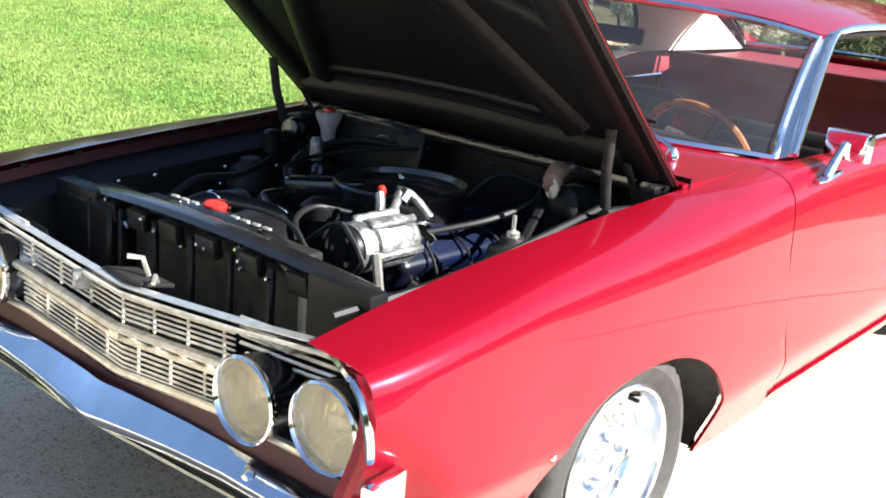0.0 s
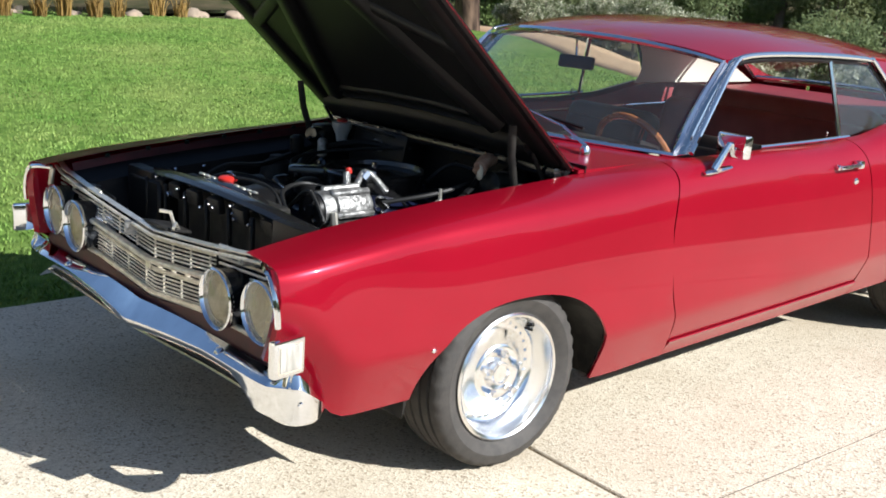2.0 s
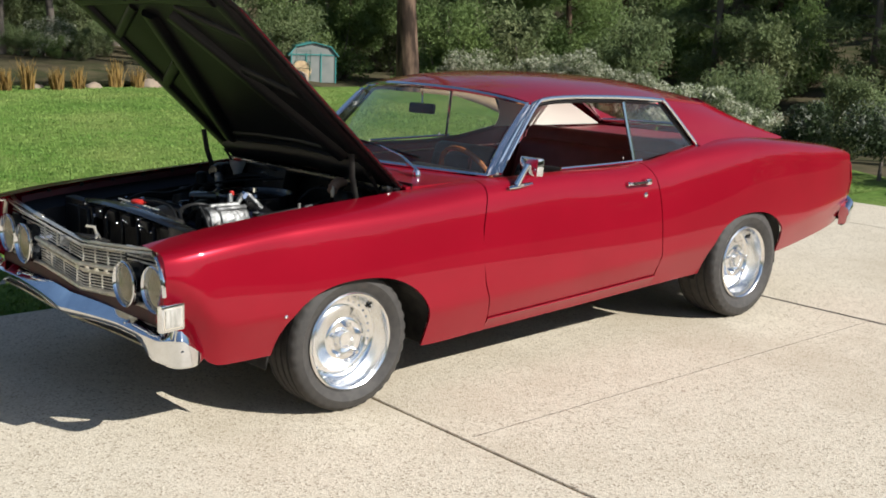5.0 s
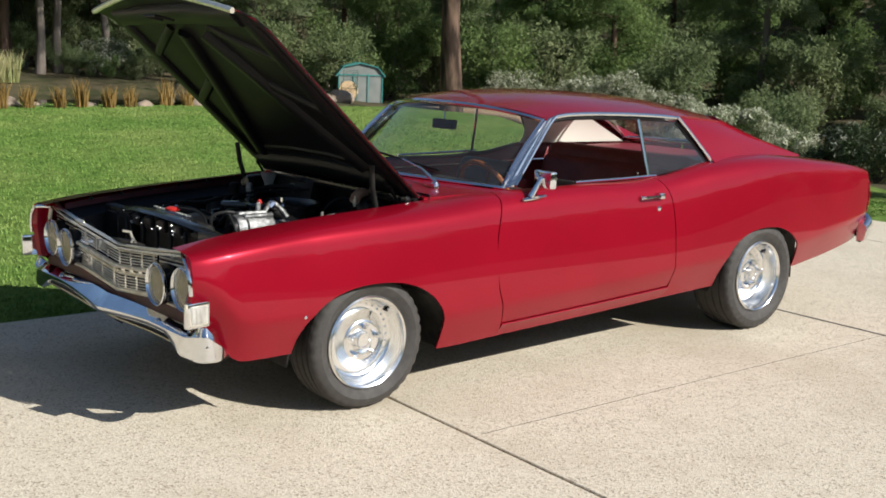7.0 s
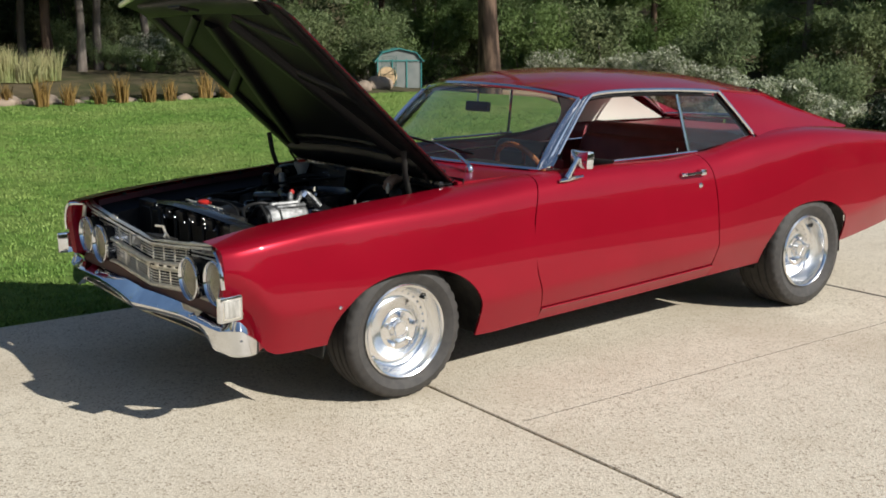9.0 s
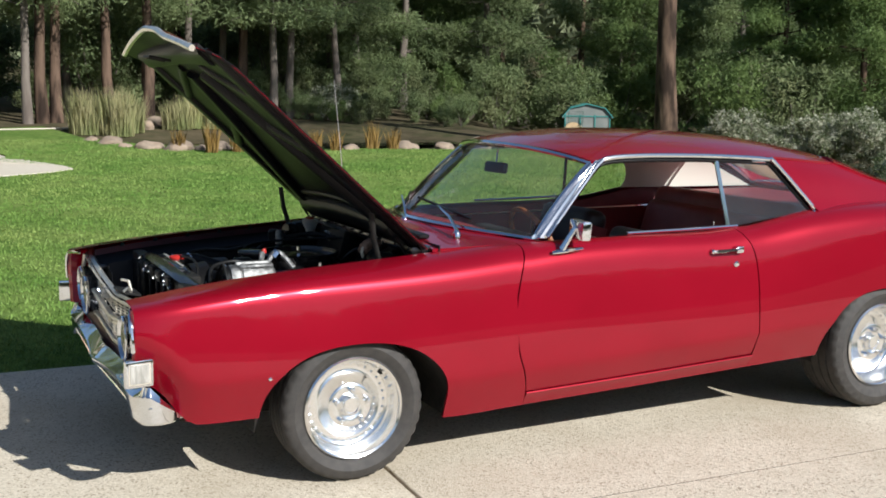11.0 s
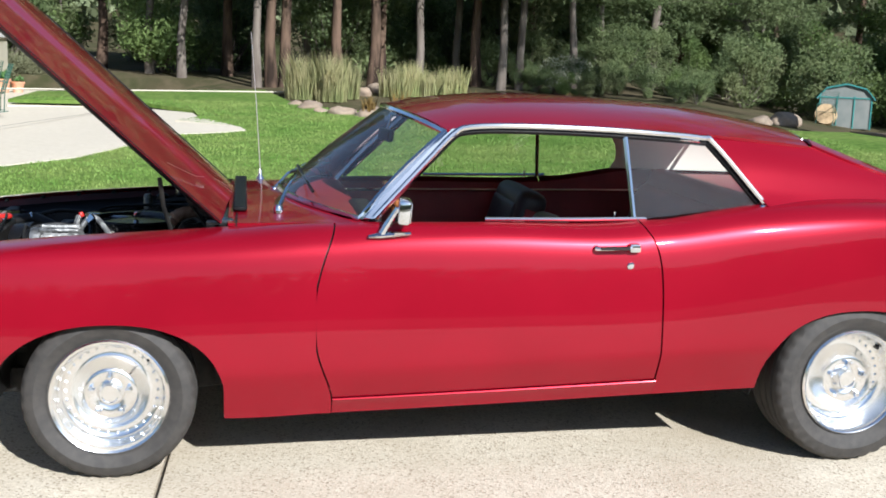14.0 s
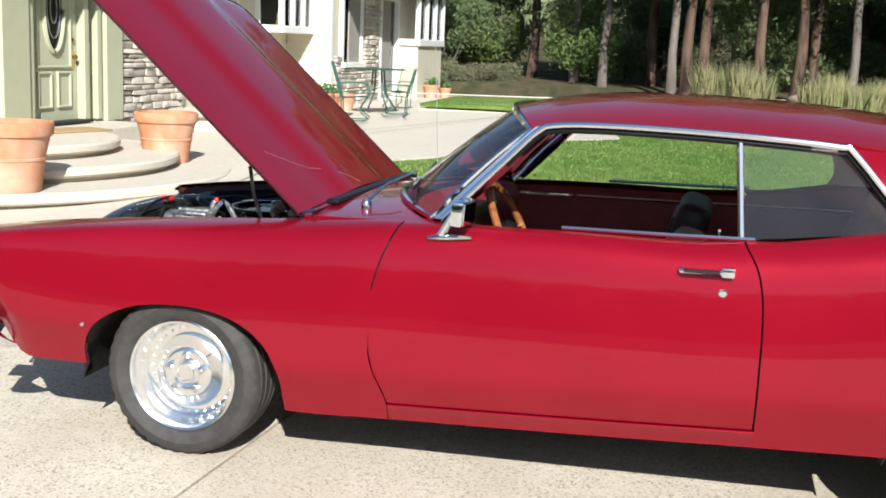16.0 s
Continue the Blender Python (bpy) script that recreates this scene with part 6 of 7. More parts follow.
wall_with_openings(WX, 2.0, 14.45, 0.05, 3.1, OPEN_A, SIDING)
wall_with_openings(BX, 14.40, 20.80, 0.10, 3.1, OPEN_B, SIDING)
part("end_wall", box((7.0, 0.2, 3.0), pose(BX - 3.5, 20.75, 1.6)), SIDING, house, smooth=False)
part("return_wall", box((0.9, 0.2, 3.0), pose(-5.34, 14.50, 1.6)), SIDING, house, smooth=False)
part("back_wall", box((0.2, 19.0, 3.0), pose(-11.8, 11.4, 1.6)), SIDING, house, smooth=False)
part("front_end_wall", box((6.2, 0.2, 3.0), pose(-8.8, 1.95, 1.6)), SIDING, house, smooth=False)
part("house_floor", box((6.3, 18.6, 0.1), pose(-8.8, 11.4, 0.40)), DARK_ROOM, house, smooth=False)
part("foundation", box((0.03, 2.2, 0.12), pose(WX + 0.012, 13.35, 0.50), 0.003), SIDING, house, smooth=False)
# lap siding boards
bd = box((0.024, 2.12, 0.135), pose(0, 0, 0, 0, -5.0, 0), 0.002)
bd_me = bpy.data.meshes.new("siding_board")
bd.to_mesh(bd_me)
bd.free()
bd_me.materials.append(SIDING)
for i in range(20):
    o = new("siding_board", bd_me)
    o.parent = house
    o.matrix_local = pose(WX + 0.016, 13.36, 0.63 + 0.125 * i)
bd2 = box((0.024, 0.85, 0.135), pose(0, 0, 0, 0, -5.0, 0), 0.002)
bd_me2 = bpy.data.meshes.new("siding_board")
bd2.to_mesh(bd_me2)
bd2.free()
bd_me2.materials.append(SIDING)
for i in range(20):
    o = new("siding_board", bd_me2)
    o.parent = house
    o.matrix_local = pose(-5.33, 14.39, 0.63 + 0.125 * i, 0, 0, -90)
part("corner_board", box((0.12, 0.12, 2.6), pose(BX - 0.04, 14.38, 1.78), 0.006), TRIM_WHITE, house, smooth=False)
part("corner_board", box((0.12, 0.12, 2.6), pose(BX - 0.03, 20.86, 1.78), 0.006), TRIM_WHITE, house, smooth=False)
for y in (12.62, 13.9):
    part("wall_vent", box((0.02, 0.18, 0.14), pose(WX + 0.04, y, 0.72), 0.004), SIDING, house)

# ledgestone veneer, stone by stone
g = random.Random(3)


def stones(x, y0, y1, z0, z1, turn=0):
    z = z0
    while z < z1:
        h = g.choice((0.055, 0.07, 0.085, 0.10, 0.12))
        y = y0
        while y < y1 - 0.02:
            w = min(g.uniform(0.14, 0.42), y1 - y)
            dpt = g.uniform(0.05, 0.10)
            bm = box((dpt, max(0.05, w - 0.012), h - 0.010), None, 0.012)
            for v in bm.verts:
                v.co += Vector((g.uniform(-.008, .010), g.uniform(-.006, .006), g.uniform(-.005, .005)))
            ob = part("stone", bm, STONE, house, angle=50)
            ob.matrix_local = pose(x + dpt / 2 - 0.01, y + w / 2, z + h / 2)
            y += w
        z += h


part("stone_backing", box((0.03, 1.76, 2.7), pose(WX + 0.012, 9.46, 1.80)), GROUT, house, smooth=False)
stones(WX + 0.02, 8.60, 10.34, 0.45, 2.75)
part("stone_backing", box((0.03, 2.6, 2.5), pose(BX + 0.012, 16.60 - 0.02, 1.75)), GROUT, house, smooth=False)
stones(BX + 0.02, 14.46, 14.74, 0.45, 1.35)
stones(BX + 0.02, 14.74, 17.0, 0.45, 1.14)
stones(BX + 0.02, 16.12, 17.02, 1.14, 2.7)


def window(name, x, y0, y1, z0, z1, panes, material=TRIM_WHITE, sill_w=0.10, parent=house):
    w = part(name, box((0.10, 0.09, z1 - z0 + 0.14), pose(x + 0.02, y0 - 0.03, (z0 + z1) / 2), 0.006), material, parent, "white-trimmed window with dark panes", smooth=False)
    part("window_jamb", box((0.10, 0.09, z1 - z0 + 0.14), pose(x + 0.02, y1 + 0.03, (z0 + z1) / 2), 0.006), material, w, smooth=False)
    part("window_head", box((0.10, y1 - y0 - 0.03, 0.09), pose(x + 0.02, (y0 + y1) / 2, z1 + 0.03), 0.006), material, w, smooth=False)
    part("window_sill", box((0.16, y1 - y0 + 0.18, 0.09), pose(x + 0.05, (y0 + y1) / 2, z0 - 0.08), 0.008), material, w, smooth=False)
    for i in range(panes):
        a = y0 + (y1 - y0) * i / panes
        b = y0 + (y1 - y0) * (i + 1) / panes
        if i:
            part("mullion", box((0.07, 0.08, z1 - z0 - 0.02), pose(x - 0.01, a, (z0 + z1) / 2), 0.005), material, w, smooth=False)
        p = part("pane", box((0.006, b - a - 0.06, z1 - z0 - 0.03), pose(x - 0.03, (a + b) / 2, (z0 + z1) / 2)), GLASS_DARK, w, smooth=False)
        p.visible_shadow = False
    return w


window("window_front", WX, 10.62, 12.18, 0.88, 2.54, 2)
sheet("curtain", [[(WX - 0.16 + 0.02 * math.sin(j * 2.1), 11.85 + 0.02 * j, 0.85 + 1.7 * i / 3) for j in range(16)] for i in range(4)], TRIM_WHITE, house)
window("window_side", BX, 14.88, 15.92, 1.28, 2.66, 1)
sd = window("sliding_door", BX, 17.18, 18.32, 0.56, 2.48, 2)
# box bay with windows on the siding wall
bay = part("bay_window", box((0.52, 1.42, 0.12), pose(-5.47, 13.68, 1.78), 0.01), TRIM_WHITE, house, "white box bay window with potted plant", smooth=False)
part("bay_roof", box((0.66, 1.60, 0.10), pose(-5.45, 13.68, 2.80, 0, 14, 0), 0.01), SHINGLE, bay, smooth=False)
for y in (12.99, 13.45, 13.92, 14.36):
    part("bay_post", box((0.09, 0.08, 0.90), pose(-5.26, y, 2.28), 0.005), TRIM_WHITE, bay, smooth=False)
part("bay_post", box((0.09, 0.08, 0.90), pose(-5.68, 12.99, 2.28), 0.005), TRIM_WHITE, bay, smooth=False)
for y in (13.22, 13.69, 14.14):
    p = part("pane", box((0.006, 0.38, 0.88), pose(-5.27, y, 2.28)), GLASS_DARK, bay, smooth=False)
    p.visible_shadow = False
p = part("pane", box((0.33, 0.006, 0.88), pose(-5.47, 12.99, 2.28)), GLASS_DARK, bay, smooth=False)
p.visible_shadow = False
# Near-black panel on the closed wall, painted as an unlit room.
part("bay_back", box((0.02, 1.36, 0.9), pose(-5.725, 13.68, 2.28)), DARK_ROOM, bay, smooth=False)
jar = tagged(part("vase", lathe([(0.0, 0), (0.06, 0), (0.075, 0.05), (0.05, 0.10), (0.065, 0.15), (0.055, 0.20), (0.0, 0.21)], 16), YELLOW), "yellow ceramic vase on the bay window shelf", "vase")
jar.matrix_world = pose(-5.42, 13.30, 1.842)
bay2 = part("bay_window", box((0.50, 2.10, 0.14), pose(BX + 0.25, 19.50, 1.66), 0.01), TRIM_WHITE, house, smooth=False)
for y in (18.49, 19.15, 19.85, 20.51):
    part("bay_post", box((0.10, 0.09, 1.0), pose(BX + 0.44, y, 2.20), 0.005), TRIM_WHITE, bay2, smooth=False)
for y in (18.82, 19.5, 20.18):
    p = part("pane", box((0.006, 0.56, 0.98), pose(BX + 0.43, y, 2.20)), GLASS_DARK, bay2, smooth=False)
    p.visible_shadow = False
part("bay_head", box((0.56, 2.16, 0.12), pose(BX + 0.25, 19.50, 2.76), 0.01), TRIM_WHITE, bay2, smooth=False)
part("bay_base", box((0.46, 2.0, 1.15), pose(BX + 0.22, 19.50, 1.02), 0.01), SIDING, bay2, smooth=False)
# eaves and roof
part("fascia", box((0.05, 6.9, 0.20), pose(-4.22, 17.7, 2.98), 0.006), SIDING, house, smooth=False)
part("fascia", box((0.05, 12.6, 0.20), pose(-5.08, 8.10, 3.06), 0.006), SIDING, house, smooth=False)
part("soffit", box((0.80, 6.9, 0.03), pose(-4.62, 17.7, 2.90)), SIDING, house, smooth=False)
part("soffit", box((0.76, 12.6, 0.03), pose(-5.46, 8.10, 2.98)), SIDING, house, smooth=False)


def roof_plane(name, x0, x1, y0, y1, z0, z1):
    n = 12
    for i in range(n):
        t0, t1 = i / n, (i + 1) / n
        a, b = Vector((x0 + (x1 - x0) * t0, y0, z0 + (z1 - z0) * t0)), Vector((x0 + (x1 - x0) * t1, y0, z0 + (z1 - z0) * t1))
        rows = []
        k = round((y1 - y0) / 0.3)
        vs, fs = [], []
        for j in range(k):
            ya, yb = y0 + (y1 - y0) * j / k + 0.004, y0 + (y1 - y0) * (j + 1) / k - 0.004
            lift = 0.02 + 0.008 * ((j * 7 + i * 3) % 3)
            q = len(vs)
            vs += [(a.x, ya, a.z + lift), (a.x, yb, a.z + lift), (b.x - 0.03, yb, b.z + 0.004), (b.x - 0.03, ya, b.z + 0.004), (a.x, ya, a.z - 0.01), (a.x, yb, a.z - 0.01)]
            fs += [(q, q + 1, q + 2, q + 3), (q + 4, q + 5, q + 1, q)]
        raw("shingle_course", vs, fs, SHINGLE, house, smooth=False)
    raw("roof_deck", [(x0, y0, z0 - 0.02), (x0, y1, z0 - 0.02), (x1, y1, z1 - 0.02), (x1, y0, z1 - 0.02)], [(0, 1, 2, 3)], SHINGLE, house, smooth=False)


roof_plane("roof", -4.20, -8.3, 14.2, 21.2, 3.08, 4.9)
roof_plane("roof", -5.05, -8.8, 1.8, 14.4, 3.16, 4.9)
raw("roof_back", [(-8.3, 14.2, 4.88), (-8.3, 21.2, 4.88), (-12.4, 21.2, 3.0), (-12.4, 14.2, 3.0)], [(0, 1, 2, 3)], SHINGLE, house, smooth=False)
raw("roof_back", [(-8.8, 1.8, 4.88), (-8.8, 14.4, 4.88), (-12.4, 14.4, 3.0), (-12.4, 1.8, 3.0)], [(0, 1, 2, 3)], SHINGLE, house, smooth=False)

# front door with oval light, sidelight and frame
door_1 = part("entry_door", box((0.06, 1.00, 2.04), pose(WX - 0.03, 7.19, 1.57), 0.006), SAGE, house, "sage green entry door with an oval glass", smooth=False)


def ring_panel(y, z, w, h, name="door_panel"):
    bm = bmesh.new()
    add_box(bm, (0.03, w, 0.03), pose(WX + 0.01, y, z - h / 2), 0.008)
    add_box(bm, (0.03, w, 0.03), pose(WX + 0.01, y, z + h / 2), 0.008)
    add_box(bm, (0.03, 0.03, h + 0.03), pose(WX + 0.01, y - w / 2, z), 0.008)
    add_box(bm, (0.03, 0.03, h + 0.03), pose(WX + 0.01, y + w / 2, z), 0.008)
    part(name, bm, SAGE, door_1, smooth=False)


ring_panel(7.00, 0.92, 0.26, 0.40)
ring_panel(7.40, 0.92, 0.26, 0.40)
ring_panel(7.20, 1.82, 0.68, 1.26)
oval = [(WX + 0.012, 7.20 + 0.20 * math.cos(a), 1.86 + 0.50 * math.sin(a)) for a in [2 * math.pi * i / 40 for i in range(40)]]
part("oval_frame", tube(oval, 0.030, 6, closed=True), SAGE, door_1)
raw("oval_glass", [(WX + 0.010, 7.20 + 0.19 * math.cos(a), 1.86 + 0.49 * math.sin(a)) for a in [2 * math.pi * i / 40 for i in range(40)]], [tuple(range(40))], BLACK_GLOSS, door_1, "dark leaded glass", smooth=False)
for r in (0.35, 0.7):
    part("lead_line", tube([(WX + 0.016, 7.20 + 0.19 * r * math.cos(a), 1.86 + 0.49 * r * math.sin(a)) for a in [2 * math.pi * i / 30 for i in range(30)]], 0.005, 5, closed=True), CHROME_DULL, door_1)
part("door_knob", lathe([(0.026, 0), (0.020, 0.02), (0.030, 0.045), (0.026, 0.06), (0.0, 0.066)], 16, pose(WX + 0.0, 7.60, 1.30, 0, 90, 0)), BRASS, door_1)
part("deadbolt", lathe([(0.030, 0), (0.028, 0.02), (0.0, 0.03)], 16, pose(WX, 7.60, 1.50, 0, 90, 0)), BRASS, door_1)
part("door_lever_plate", box((0.012, 0.055, 0.20), pose(WX + 0.004, 7.60, 1.26), 0.003), BRASS, door_1)
for y in (6.62, 7.76, 8.05):
    part("door_post", box((0.14, 0.11, 2.14), pose(WX + 0.03, y, 1.61), 0.01), SAGE, house, smooth=False)
part("door_post", box((0.16, 0.40, 2.3), pose(WX + 0.05, 8.36, 1.66), 0.01), SAGE, house, smooth=False)
part("door_head", box((0.14, 2.0, 0.14), pose(WX + 0.03, 7.4, 2.66), 0.01), SAGE, house, smooth=False)
part("sidelight_panel", box((0.05, 0.18, 2.0), pose(WX - 0.02, 7.905, 1.55), 0.005), SAGE, house, smooth=False)
part("sidelight_glass", box((0.012, 0.11, 1.0), pose(WX + 0.010, 7.905, 1.98)), BLACK_GLOSS, house, smooth=False)
part("threshold", box((0.18, 1.12, 0.03), pose(WX + 0.09, 7.20, 0.545), 0.004), MAT_BLACK, house, smooth=False)
part("door_side_panel", box((0.16, 0.5, 2.3), pose(WX + 0.05, 6.30, 1.66), 0.01), SAGE, house, smooth=False)

# ---- round entrance steps ----
steps = tagged(new("entrance_steps"), "three round pale concrete entrance steps", "steps", kind="structure")
for r, top, th in ((2.60, 0.235, 0.10), (2.03, 0.375, 0.09), (1.42, 0.515, 0.09)):
    part("step_tread", lathe([(0.0, top - th), (r - 0.02, top - th), (r, top - th + 0.02), (r, top - 0.02), (r - 0.02, top), (0.0, top)], 72, pose(-5.55, 5.50, 0)), PATIO, steps)
    part("step_riser", lathe([(r - 0.10, 0.02), (r - 0.10, top - th)], 72, pose(-5.55, 5.50, 0)), PATIO, steps)
tagged(part("doormat", box((0.45, 0.85, 0.02), pose(-5.12, 6.50, 0.526, 0, 0, -20), 0.006), MAT_TAN), "tan coir doormat with a dark border", "doormat")
part("landing", box((0.9, 2.2, 0.30), pose(-5.40, 7.15, 0.363), 0.01, 2), PATIO, steps, smooth=False)
side = tagged(new("side_step"), "low round concrete step below the window", "steps", kind="structure")
part("step_tread", lathe([(0.0, 0.50), (0.93, 0.50), (0.95, 0.52), (0.95, 0.56), (0.93, 0.58), (0.0, 0.58)], 48, pose(-5.60, 10.6, 0)), PATIO, side)
part("step_riser", lathe([(0.85, 0.30), (0.85, 0.50)], 48, pose(-5.60, 10.6, 0)), PATIO, side)


def pot(label, r, h, m, rim=True, plant=0):
    p = thing("plant_pot", label, "plant pot", "terracotta pots by the house")
    prof = [(0.0, 0.0), (r * 0.68, 0.0), (r * 0.70, 0.01), (r * 0.80, h * 0.45), (r * 0.825, h * 0.46), (r * 0.825, h * 0.49), (r * 0.81, h * 0.50), (r * 0.93, h * 0.80), (r * 0.98, h * 0.805), (r, h * 0.83), (r * 1.02, h * 0.97), (r, h), (r * 0.90, h), (r * 0.88, h * 0.90)]
    part("pot_body", lathe(prof, 40), TERRACOTTA, p)
    part("soil", lathe([(r * 0.89, h * 0.91), (r * 0.4, h * 0.925), (0, h * 0.93)], 24), SOIL, p)
    if plant:
        leaf_cloud("plant_leaves", [(0, 0, h * 1.1, r * 0.9), (0.05, 0.03, h * 1.2, r * 0.7)], plant, 0.05, LEAF, p, int(r * 1000), flat=0.8)
    p.matrix_world = m
    return p


pot("large terracotta pot beside the round steps", 0.34, 0.55, pose(-4.0, 6.62, min(0.5, rise(6.62)) + 0.0))
pot("large terracotta pot standing on the lowest round step", 0.36, 0.60, pose(-3.98, 3.78, 0.235))
pot("terracotta pot with a leafy plant by the wall", 0.20, 0.30, pose(-4.30, 12.60, patio_z(12.60)), plant=120)
pot("small terracotta pot on the patio by the wall", 0.17, 0.26, pose(-4.22, 13.25, patio_z(13.25)))
pot("small pale pot with a plant by the wall", 0.14, 0.22, pose(-4.50, 11.85, patio_z(11.85)), plant=80)
pot("terracotta pot with green leaves at the house corner", 0.17, 0.28, pose(-4.30, 19.1, patio_z(19.1)), plant=140)
pot("small terracotta pot at the house corner", 0.14, 0.22, pose(-4.05, 19.35, patio_z(19.35)), plant=40)
g = random.Random(8)
hose = [(-4.42 + (0.30 + 0.05 * k / 30) * math.cos(k * 0.62) * 1.3, 10.30 + 0.28 * math.sin(k * 0.62) + g.uniform(-.03, .03), patio_z(10.30 + 0.28 * math.sin(k * 0.62)) + 0.013 + 0.0006 * k) for k in range(64)]
tagged(part("garden_hose", tube(smooth_path(hose, 2), 0.012, 5), HOSE_GREEN), "green garden hose coiled on the patio", "hose")


def patio_chair(m, label):
    c = thing("patio_chair", label, "chair", "green iron patio chairs")
    w = 0.25
    for s in (-1, 1):
        part("side_frame", tube(smooth_path([(-0.22, s * w, 0.02), (-0.24, s * w, 0.40), (-0.33, s * w, 0.72), (-0.42, s * w, 1.02)], 4), 0.012, 6), IRON_GREEN, c)
        part("arm", tube(smooth_path([(-0.30, s * w, 0.64), (0.05, s * w, 0.66), (0.22, s * w, 0.62), (0.24, s * w, 0.42)], 4), 0.012, 6), IRON_GREEN, c)
        part("rocker_leg", tube(smooth_path([(0.24, s * w, 0.42), (0.10, s * w, 0.18), (0.26, s * w, 0.02), (-0.05, s * w, 0.0), (-0.30, s * w, 0.03)], 4), 0.012, 6), IRON_GREEN, c)
    bm = bmesh.new()
    for i in range(11):
        y = -w + 2 * w * i / 10
        add_tube(bm, [(0.23, y, 0.42), (-0.22, y, 0.39)], 0.004, 4)
        x = -0.22 + 0.045 * i
        add_tube(bm, [(x, -w, 0.395 + 0.0025 * i), (x, w, 0.395 + 0.0025 * i)], 0.004, 4)
    part("seat_mesh", bm, IRON_GREEN, c)
    bm = bmesh.new()
    for i in range(11):
        y = -w + 2 * w * i / 10
        add_tube(bm, [(-0.235, y, 0.40), (-0.42, y, 1.02)], 0.004, 4)
        t = i / 10
        add_tube(bm, [(-0.235 - 0.185 * t, -w, 0.40 + 0.62 * t), (-0.235 - 0.185 * t, w, 0.40 + 0.62 * t)], 0.004, 4)
    part("back_mesh", bm, IRON_GREEN, c)
    c.matrix_world = m
    return c


ch = patio_chair(pose(-3.55, 11.75, patio_z(11.75), 0, 0, 15) @ Matrix.Scale(0.84, 4), "green iron mesh patio chair")
for x, y, r in ((-3.25, 12.95, 200), (-3.75, 14.7, 150)):
    copy_thing(ch, pose(x, y, patio_z(y), 0, 0, r) @ Matrix.Scale(0.84, 4))
tb = thing("patio_table", "small round green iron patio table", "table")
part("tabletop", lathe([(0, 0.68), (0.44, 0.68), (0.45, 0.69), (0.44, 0.70), (0, 0.70)], 32), IRON_GREEN, tb)
for i in range(4):
    a = math.pi / 4 + math.pi / 2 * i
    part("leg", tube([(0.10 * math.cos(a), 0.10 * math.sin(a), 0.68), (0.14 * math.cos(a), 0.14 * math.sin(a), 0.3), (0.36 * math.cos(a), 0.36 * math.sin(a), 0.0)], 0.014, 6), IRON_GREEN, tb)
tb.matrix_world = pose(-3.75, 13.55, patio_z(13.55))

# ---- pond, reeds, rocks ----
def blades(name, spots, height, width, material, parent, seed, lean=0.25):
    """Upright thin blades; spots are (x, y, z)."""
    g = np.random.default_rng(seed)
    p = np.array(spots)
    n = len(p)
    h = height * (0.55 + 0.6 * g.random(n))
    a = g.random(n) * 2 * math.pi
    d = np.stack([np.cos(a), np.sin(a), np.zeros(n)], 1)
    l = g.normal(size=(n, 2)) * lean
    top = p + np.stack([l[:, 0] * h, l[:, 1] * h, h], 1)
    mid = p + np.stack([l[:, 0] * h * 0.3, l[:, 1] * h * 0.3, h * 0.55], 1)
    w = (width * (0.7 + 0.6 * g.random(n)))[:, None]
    v = np.stack([p - d * w, p + d * w, mid + d * w * 0.8, top, mid - d * w * 0.8], 1).reshape(-1, 3)
    me = bpy.data.meshes.new(name)
    me.vertices.add(n * 5)
    me.vertices.foreach_set("co", v.astype(np.float32).ravel())
    me.loops.add(n * 5)
    me.loops.foreach_set("vertex_index", np.arange(n * 5, dtype=np.int32))
    me.polygons.add(n)
    me.polygons.foreach_set("loop_start", np.arange(0, n * 5, 5, dtype=np.int32))
    me.update(calc_edges=True)
    me.materials.append(material)
    ob = new(name, me)
    ob.parent = parent
    return ob


g = random.Random(31)
out = [(2.5, 14.5), (3.4, 14.1), (4.8, 14.1), (6.4, 14.3), (8.4, 14.9), (8.8, 16.4), (7.4, 17.8), (4.8, 18.0), (2.8, 17.2), (2.2, 15.6)]
bm = bmesh.new()
bm.faces.new([bm.verts.new((x, y, 0.520)) for x, y in out])
tagged(part("water", bm, WATER, None, smooth=False), "still dark pond reflecting the trees", "pond", kind="structure")


def clump(name, label, cat, x, y, r, n, h, w, material, seed, group, lean=0.2):
    gg = random.Random(seed)
    t = thing(name, label, cat, group)
    z = land(x, y)
    t.matrix_world = pose(x, y, z)
    pts = []
    for i in range(n):
        a, q = gg.uniform(0, 2 * math.pi), r * math.sqrt(gg.random())
        pts.append((q * math.cos(a), q * math.sin(a), 0))
    blades("foliage", pts, h, w, material, t, seed, lean)
    return t


for i, (x, y) in enumerate(((1.55, 17.3), (1.85, 17.6), (2.15, 17.2), (2.45, 17.7), (3.5, 18.3), (3.9, 18.5), (4.35, 18.4), (4.8, 18.6))):
    clump("reed_clump", "tall green and straw reeds beside the pond", "reeds", x, y, 0.30, 520, (0.85, 0.66, 0.92, 0.74, 0.58, 0.70, 0.52, 0.62)[i], 0.0055, REED, 40 + i, "reeds by the pond", 0.17)
for i, (x, y) in enumerate(((2.95, 13.2), (3.4, 13.25), (3.9, 13.2), (4.3, 13.3), (4.75, 13.2), (5.15, 13.3), (5.9, 13.5), (6.25, 13.4), (2.5, 13.6))):
    clump("grass_tuft", "golden ornamental grass tuft at the pond edge", "ornamental grass", x, y, 0.10, 110, 0.40 if i % 3 else 0.52, 0.008, STRAW, 60 + i, "golden grass tufts", 0.16)


